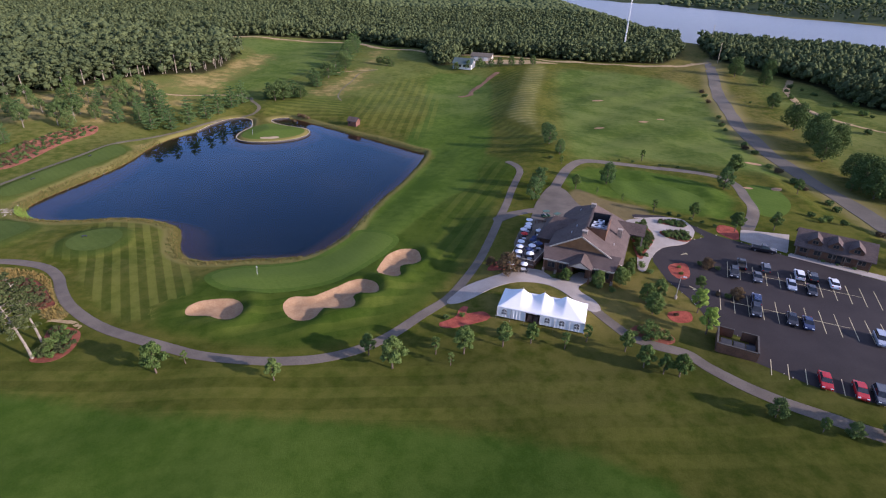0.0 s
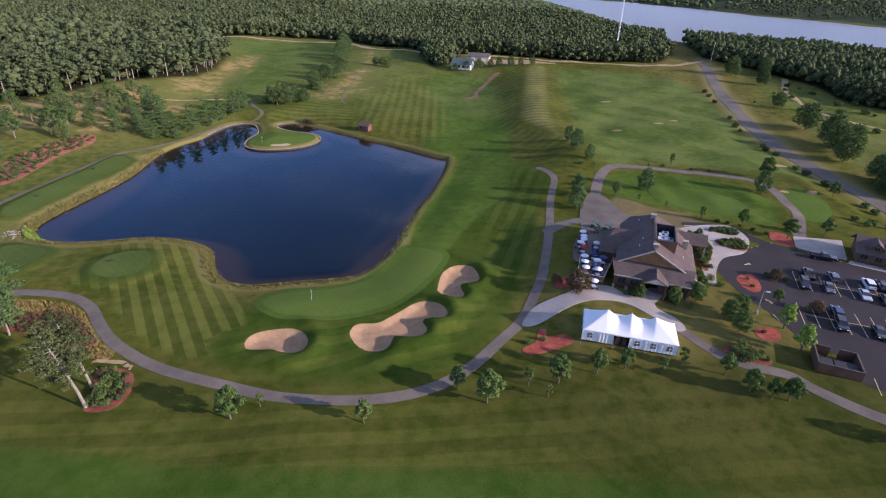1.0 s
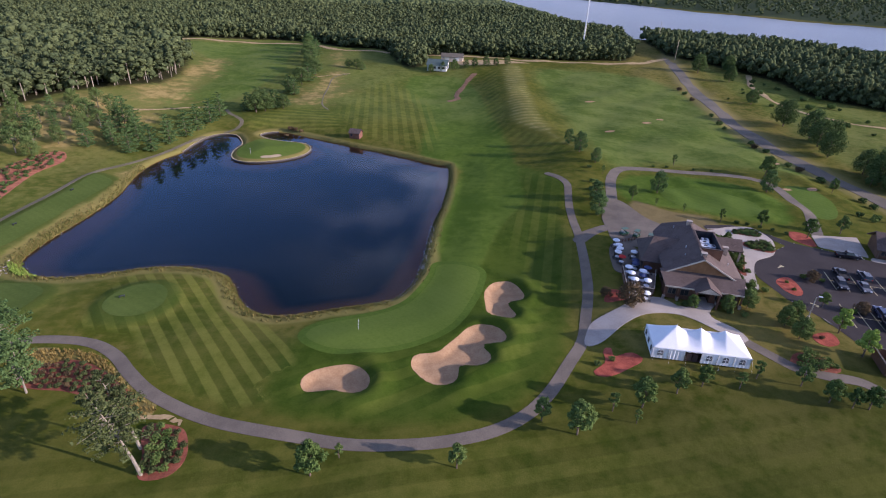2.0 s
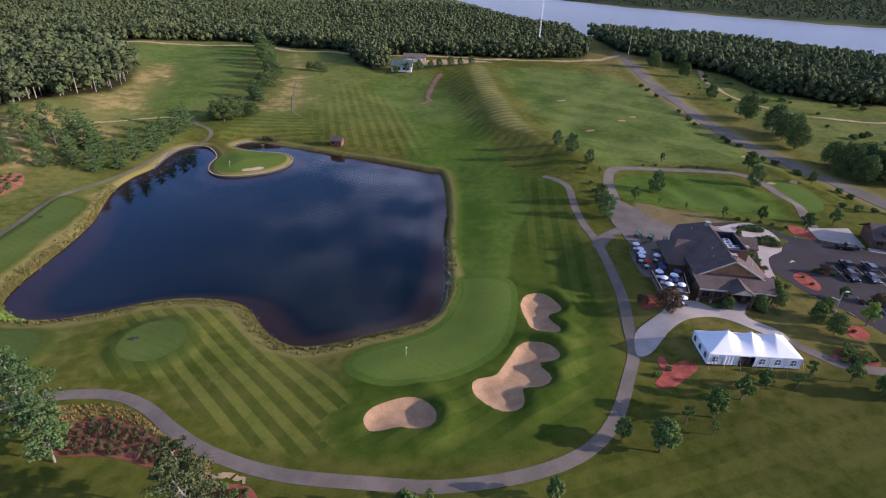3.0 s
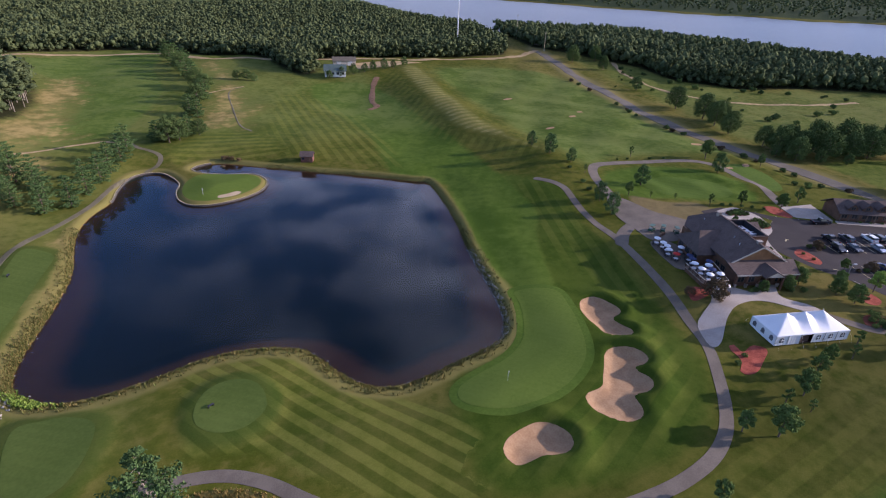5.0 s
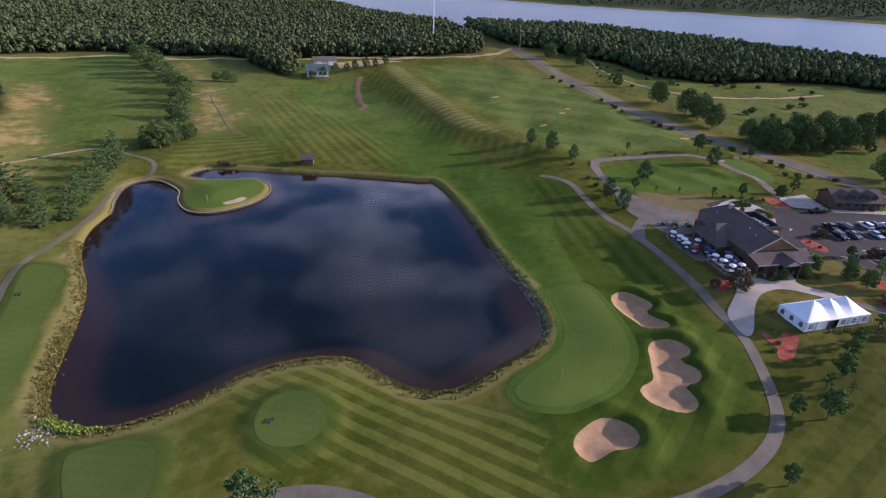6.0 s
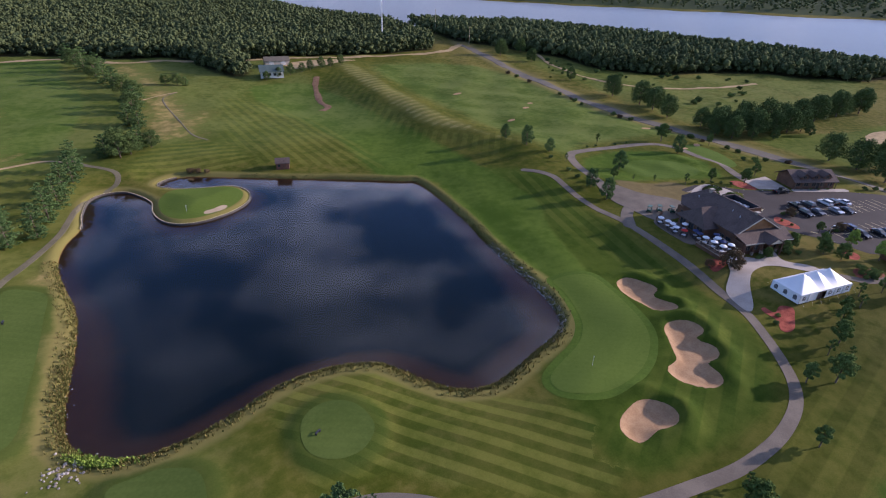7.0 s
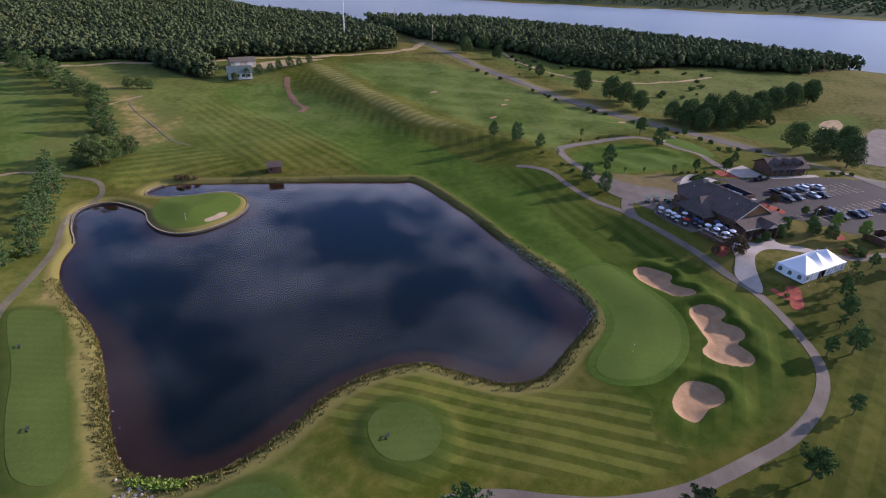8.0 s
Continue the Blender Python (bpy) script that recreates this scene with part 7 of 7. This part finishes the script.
def gable_house(name, at, size, eave, ridge, wall, roof, label, category, overhang=0.4):
    w, d = size
    ob = thing(name, at, label, category)
    boxes("wall", [((0, 0, eave / 2 - 0.2), (w, d, eave + 0.4))], wall, ob)
    for s in (-1, 1):
        bm = bmesh.new()
        slab(bm, [(-w / 2 - overhang, s * (d / 2 + overhang), eave - 0.1), (w / 2 + overhang, s * (d / 2 + overhang), eave - 0.1), (w / 2 + overhang, 0, ridge), (-w / 2 - overhang, 0, ridge)], 0.16)
        part("roof", bm, roof, ob)
    for x in (-w / 2, w / 2 - 0.15):
        bm = bmesh.new()
        prism(bm, [(-d / 2, eave - 0.1), (d / 2, eave - 0.1), (0, ridge - 0.2)], x, x + 0.15, "x")
        part("gable_wall", bm, wall, ob)
    return ob


def ribbon(name, pts, half, material, lift, label, category):
    """A strip of even width laid over the land along a line of points."""
    line_pts = curve(pts, False, 10)
    seg = np.hypot(*np.diff(line_pts, axis=0).T)
    run = np.concatenate([[0], np.cumsum(seg)])
    d = np.arange(0, run[-1], 2.5)
    px, py = np.interp(d, run, line_pts[:, 0]), np.interp(d, run, line_pts[:, 1])
    tx, ty = np.gradient(px), np.gradient(py)
    ln = np.hypot(tx, ty)
    bm = bmesh.new()
    rows = []
    for k in range(len(d)):
        w = half * (1 + 0.2 * math.sin(0.23 * d[k]) + 0.12 * math.sin(0.71 * d[k]))
        row = []
        for u in (-1, -0.5, 0, 0.5, 1):
            x, y = px[k] - ty[k] / ln[k] * w * u, py[k] + tx[k] / ln[k] * w * u
            row.append(bm.verts.new((x, y, ground(x, y) + lift * (1 - 0.6 * u * u))))
        rows.append(row)
    for a, b in zip(rows, rows[1:]):
        for k in range(4):
            bm.faces.new((a[k], a[k + 1], b[k + 1], b[k]))
    me = bpy.data.meshes.new(name)
    bm.normal_update()
    bm.to_mesh(me)
    bm.free()
    me.materials.append(material)
    return tagged(new(name, me), label, category, "", "structure")


sh = gable_house("pump_shed", pose(-42.0, 247.2, ground(-42.0, 247.2), 0, 0, -25), (4.6, 3.4), 2.3, 3.8, M_REDWALL, M_SHINGLE, "small red-brown timber shed beside the pond", "shed")
boxes("door", [((0.6, -1.74, 1.0), (1.1, 0.1, 2.0))], M_WOODWALL, sh)
boxes("louvre", [((-1.3, -1.74, 1.3), (0.9, 0.1, 0.8))], M_GLASS, sh)
hs = gable_house("house", pose(11.5, 386.5, ground(12, 388), 0, 0, -18), (13, 10), 3.4, 6.6, M_SIDING, M_GREENROOF, "pale house with a green metal roof behind small trees", "house", 0.6)
for x in (-4.4, -1.4, 1.6, 4.6):
    window(hs, (x, -5.05, 1.8), 1.5, 1.4, "y")
boxes("garage_door", [((-6.54, 0, 1.3), (0.1, 4.0, 2.5))], M_GLASS, hs)
barn = gable_house("storage_barn", pose(25, 411, ground(25, 411), 0, 0, -14), (15, 9), 3.2, 5.2, M_TRIM, M_ROAD, "long tan storage barn by the wood edge", "barn", 0.5)
for x in (-3.6, 3.6):
    boxes("barn_door", [((x, -4.55, 1.4), (3.0, 0.1, 2.7))], M_SIDING, barn)
drape("gravel_yard", near(area_dist, LX, LY, curve([(24, 396), (36, 390), (62, 397), (84, 408), (60, 414), (34, 412)]), 20.0), M_DIRT, 0.12, None, 0.1, "pale gravel yard beside the house", "yard")
ribbon("earth_track", [(34, 372), (27, 360), (20, 343), (15.4, 330), (14, 319), (7, 314)], 1.6, M_EARTH, 0.14, "bare reddish earth track on the fairway edge", "track")
ribbon("field_track", [(-56, 290), (-59.7, 301.4), (-58.6, 330), (-56, 361), (-46, 371)], 0.38, M_WORN_PATH, 0.12, "dry wheel track through the straw field", "track")
ribbon("west_track", [(-150, 280), (-132.6, 285.3), (-123, 290.4), (-111.6, 292), (-103.5, 284)], 0.8, M_DIRT, 0.14, "thin pale track across the western rough", "track")
ribbon("straw_track", [(-73, 357), (-58, 367), (-46, 371)], 0.6, M_DIRT, 0.12, "faint pale track across the straw field", "track")
ribbon("wood_edge_road", [(-240, 478), (-205, 482), (-157, 499), (-124, 512), (-82, 505), (-57, 472), (-30, 467), (-6, 450), (42, 430), (100, 416), (160, 412), (205, 440)], 3.2, M_DIRT, 0.3, "pale dirt road along the wood edge", "road")
drape("east_lot", near(area_dist, LX, LY, np.array([(150, 104), (168, 112), (230, 112), (230, 70), (160, 70)], float), 20.0), M_PATH, 0.1, None, 0.1, "second worn asphalt parking lot past the road", "pavement")
drape("sand_patch", near(area_dist, LX, LY, curve([(196, 128), (212, 134), (230, 132), (226, 126), (204, 123)]), 20.0), M_DIRT, 0.1, None, 0.0, "bare sandy patch in the field", "earth")
ribbon("shoulder_track", [(230, 372), (206, 330), (196, 270), (236, 240), (300, 226)], 1.7, M_DIRT, 0.3, "pale dirt track through the eastern field", "track")

mast = thing("radio_mast", pose(146.5, 475, ground(146.5, 475)), "slender white lattice radio mast above the woods", "mast")
MH = 62.0 - ground(146.5, 475)
for k in range(3):
    a = 2.1 * k
    bm = bmesh.new(); tube(bm, (0.55 * math.cos(a), 0.55 * math.sin(a), 0), (0.45 * math.cos(a), 0.45 * math.sin(a), MH), 0.16, 0.13, 5); part("leg", bm, M_WHITE, mast)
bm = bmesh.new()
for k in range(24):
    z = MH * k / 24
    for j in range(3):
        a, b = 2.1 * j, 2.1 * (j + 1)
        tube(bm, (0.5 * math.cos(a), 0.5 * math.sin(a), z), (0.5 * math.cos(b), 0.5 * math.sin(b), z + MH / 24), 0.06, 0.06, 3)
part("lattice", bm, M_WHITE, mast)


def utility_pole(x, y, h):
    ob = thing("utility_pole", pose(x, y, ground(x, y), 0, 0, 30), "grey wooden utility pole with a crossarm", "utility pole", "utility poles")
    bm = bmesh.new(); tube(bm, (0, 0, -0.5), (0, 0, h), 0.22, 0.15, 7); part("pole", bm, M_TIMBER, ob)
    boxes("crossarm", [((0, 0, h - 0.8), (2.4, 0.16, 0.16))], M_TIMBER, ob)
    for s in (-1.0, 0, 1.0):
        bm = bmesh.new(); tube(bm, (s, 0, h - 0.72), (s, 0, h - 0.5), 0.07, 0.05, 6); part("insulator", bm, M_GLASS, ob)


for x, y, h in ((206, 430, 15), (238, 520, 22)):
    utility_pole(x, y, h)


# ---- flags, tee markers ----
def flagstick(x, y, tone, label):
    ob = thing("flagstick", pose(x, y, ground(x, y) + 0.05), label, "flag", "flagsticks")
    bm = bmesh.new(); tube(bm, (0, 0, 0), (0, 0, 2.3), 0.025, 0.02, 6); part("stick", bm, M_WHITE, ob)
    bm = bmesh.new()
    prev = None
    for k in range(7):
        x_ = 0.2 * k / 6
        pair = [bm.verts.new((x_, 0.03 * math.sin(k), 2.28 - 0.05 * k)), bm.verts.new((x_, 0.03 * math.sin(k + 0.4), 2.1 - 0.05 * k))]
        if prev:
            bm.faces.new((prev[0], pair[0], pair[1], prev[1]))
        prev = pair
    part("flag", bm, tone, ob)


flagstick(-40.3, 105.1, M_CANVAS, "white flag on a thin stick in the green")
flagstick(-82.3, 225.4, M_CANVAS, "white flag on a stick in the peninsula green")
for x, y, a in ((-90.2, 121.1, 25), (-128.6, 186, 80), (-131.6, 160.6, 70)):
    tm = thing("tee_bench", pose(x, y, ground(x, y) + 0.04, 0, 0, a), "small dark tee marker stand on the tee", "tee marker", "tee markers")
    boxes("board", [((0, 0, 0.42), (1.1, 0.36, 0.08))], M_CHAIR, tm)
    for s in (-0.45, 0.45):
        boxes("foot", [((s, 0, 0.2), (0.1, 0.34, 0.4))], M_CHAIR, tm)

# ---- tall pale-barked trees and shrubs of the corner beds ----
T_TALL = bough_pine(41, 15.5, 4.6, 0.42, M_OLIVE, "tall sparse leaning pine with a pale bare trunk", M_PALE_BARK, 9, 0.17, 26, (-4.0, 0.6))
T_TALL_B = bough_pine(42, 14.0, 3.4, 0.45, M_OLIVE, "slender tall pine with a pale bare trunk", M_PALE_BARK, 8, 0.17, 26, (-3.0, 0.8))
T_TALL.matrix_basis = pose(-70.5, 74.1, ground(-70.5, 74.1))
T_TALL_B.matrix_basis = pose(-72.2, 78.9, ground(-72.2, 78.9))
T_EVER = bough_pine(43, 18.5, 5.6, 0.34, M_PINE, "tall broad pine with layered boughs beside the cart path", M_PALE_BARK, 11, 0.19, 30)
T_EVER.matrix_basis = pose(-98.2, 97.0, ground(-98.2, 97.0), 0, 0, 30)
T_LOW = bough_pine(44, 11.0, 3.8, 0.3, M_PINE, "smaller pine with spreading boughs beside the bed", M_PALE_BARK, 8, 0.18, 30, (0.6, 0.4))
T_LOW.matrix_basis = pose(-94.8, 93.0, ground(-94.8, 93.0))

S_ROUND = shrub(51, 0.9, 1.1, M_LEAF, "rounded green shrub in red mulch")
S_DARK = shrub(52, 0.8, 0.9, M_LEAF_DARK, "low dark green shrub in red mulch")
S_RUST = shrub(53, 0.8, 0.9, M_LEAF_RUST, "low rust-tinted shrub in red mulch")
S_OLIVE = shrub(55, 0.75, 0.95, M_OLIVE, "rounded olive-brown shrub in red mulch")
S_TALL = shrub(54, 1.1, 1.7, M_LEAF, "tall leafy shrub beside the walk")
rs = np.random.default_rng(5)


def bed_of(pts, protos, gap, group, jitter=0.3, scale=(0.8, 1.15), inset=0.7):
    """Shrubs in loose rows over a bed."""
    c = curve(pts)
    lo, hi = c.min(0), c.max(0)
    for x in np.arange(lo[0], hi[0], gap):
        for y in np.arange(lo[1], hi[1], gap):
            px, py = x + rs.normal(0, jitter * gap * 0.6), y + rs.normal(0, jitter * gap * 0.6)
            if area_dist(np.array([px]), np.array([py]), c)[0] < -inset:
                p = protos[rs.integers(len(protos))]
                s = rs.uniform(*scale)
                tagged(place(p, pose(px, py, ground(px, py) + 0.03, 0, 0, rs.uniform(0, 360)) @ Matrix.Scale(s, 4)), "", "", group)


bed_of(BEDS["trunk_bed"][0], [S_ROUND, S_OLIVE, S_OLIVE], 1.4, "corner shrubs", 0.15, (0.8, 1.05), 0.5)
bed_of(BEDS["path_corner_bed"][0], [S_OLIVE, S_OLIVE, S_RUST], 1.4, "corner shrubs", 0.14, (0.62, 0.85), 0.45)
bed_of(BEDS["west_bed"][0], [S_DARK, S_RUST, S_DARK], 2.2, "bank shrubs", 0.3, (0.8, 1.3))
bed_of(BEDS["lot_edge_bed"][0], [S_ROUND, S_TALL, S_DARK], 1.5, "walk shrubs", 0.3, (0.8, 1.1), 0.5)
for key in ("entry_island_bed", "entry_north_bed", "building_bed"):
    bed_of(BEDS[key][0], [S_DARK, S_ROUND, S_OLIVE], 1.2, "entry shrubs", 0.25, (0.7, 1.05), 0.25)
bed_of(BEDS["lot_corner_bed"][0], [S_RUST, S_ROUND], 2.6, "lot shrubs", 0.3, (0.7, 0.9), 0.8)
bed_of(BEDS["lot_island_bed"][0], [S_ROUND], 2.6, "lot shrubs", 0.2, (0.5, 0.7), 1.2)
for x, y, p, s in [(51.5, 119, S_TALL, 1.0), (52.6, 121.5, S_ROUND, 1.0), (53.2, 124, S_TALL, 0.9), (54, 126.6, S_ROUND, 0.9), (52.4, 117, S_DARK, 1.0), (63, 137.6, S_DARK, 0.9), (66, 137, S_ROUND, 0.9), (68.6, 135.6, S_DARK, 0.9), (70.4, 143, S_DARK, 0.9),
                   (73, 141, S_DARK, 0.9), (75.4, 139, S_DARK, 0.9), (68, 144.4, S_ROUND, 0.9), (78, 136.6, S_DARK, 0.8), (64.4, 113.6, S_ROUND, 0.9), (66.4, 112.6, S_DARK, 0.9), (67.8, 111.6, S_ROUND, 0.8), (62.6, 99.6, S_RUST, 0.9), (64.4, 98.8, S_ROUND, 0.9),
                   (48, 113.6, S_ROUND, 1.1), (49.4, 111, S_TALL, 1.0), (50.6, 108.4, S_ROUND, 1.0), (29, 104.6, S_DARK, 1.0), (27.4, 104.8, S_ROUND, 0.8), (37, 101, S_DARK, 1.0), (39.4, 99.6, S_ROUND, 1.0), (-72.6, 257, S_RUST, 1.6), (-71, 261.6, S_RUST, 2.0), (-69, 260.4, S_RUST, 1.7), (-66.4, 258.6, S_RUST, 1.4),
                   (3.4, 89.6, S_DARK, 0.9), (6.6, 90.6, S_ROUND, 0.8), (112, 148, S_DARK, 1.6), (115, 145, S_ROUND, 1.6), (118, 142, S_DARK, 1.6), (112, 143, S_ROUND, 1.4), (113, 106, S_DARK, 1.4), (116, 103.6, S_DARK, 1.4), (119, 101, S_DARK, 1.4), (96.5, 117.4, S_ROUND, 0.6), (99, 115.8, S_DARK, 0.6), (102, 114, S_ROUND, 0.6),
                   (71, 190.6, S_DARK, 0.9), (66, 191, S_ROUND, 0.8), (80, 187.6, S_DARK, 0.9), (86, 186, S_ROUND, 0.8), (40, 188, S_DARK, 1.2), (36.4, 176, S_ROUND, 1.2), (34, 170, S_DARK, 1.4)]:
    tagged(place(p, pose(x, y, ground(x, y) + 0.02, 0, 0, (x * 53) % 360) @ Matrix.Scale(s, 4)), "leafy shrub planted on the clubhouse grounds" if y < 160 else "leafy shrub in the rough grass", "", "grounds shrubs")
# dark bushes and tall grass along the road verge
rv = np.random.default_rng(9)
for p, w in along(ROAD[(ROAD[:, 1] > 118) & (ROAD[:, 1] < 330)], 5.5):
    if rv.uniform() < 0.6:
        side = -1 if rv.uniform() < 0.75 else 1
        n = np.array((w[1], -w[0]))
        q = p + n * side * (-1 if n[0] * side * -1 < 0 and side < 0 else 1) * rv.uniform(7.0, 10.0)
        tagged(place(S_DARK if rv.uniform() < 0.6 else S_RUST, pose(q[0], q[1], ground(q[0], q[1]), 0, 0, rv.uniform(0, 360)) @ Matrix.Scale(rv.uniform(1.2, 2.4), 4)), "dark bush in the dry grass of the road verge", "", "verge bushes")
# scrub in the eastern field
for k in range(46):
    x, y = rv.uniform(158, 300), rv.uniform(196, 360)
    if ZONES["road"][np.searchsorted(GX, x), np.searchsorted(GY, y)] < 14 or area_dist(np.array([x]), np.array([y]), WOODS_EAST)[0] < 4:
        continue
    tagged(place(S_DARK if k % 3 else S_ROUND, pose(x, y, ground(x, y), 0, 0, rv.uniform(0, 360)) @ Matrix.Scale(rv.uniform(1.2, 3.0), 4)), "dark scrub bush in the open eastern field", "", "field scrub")
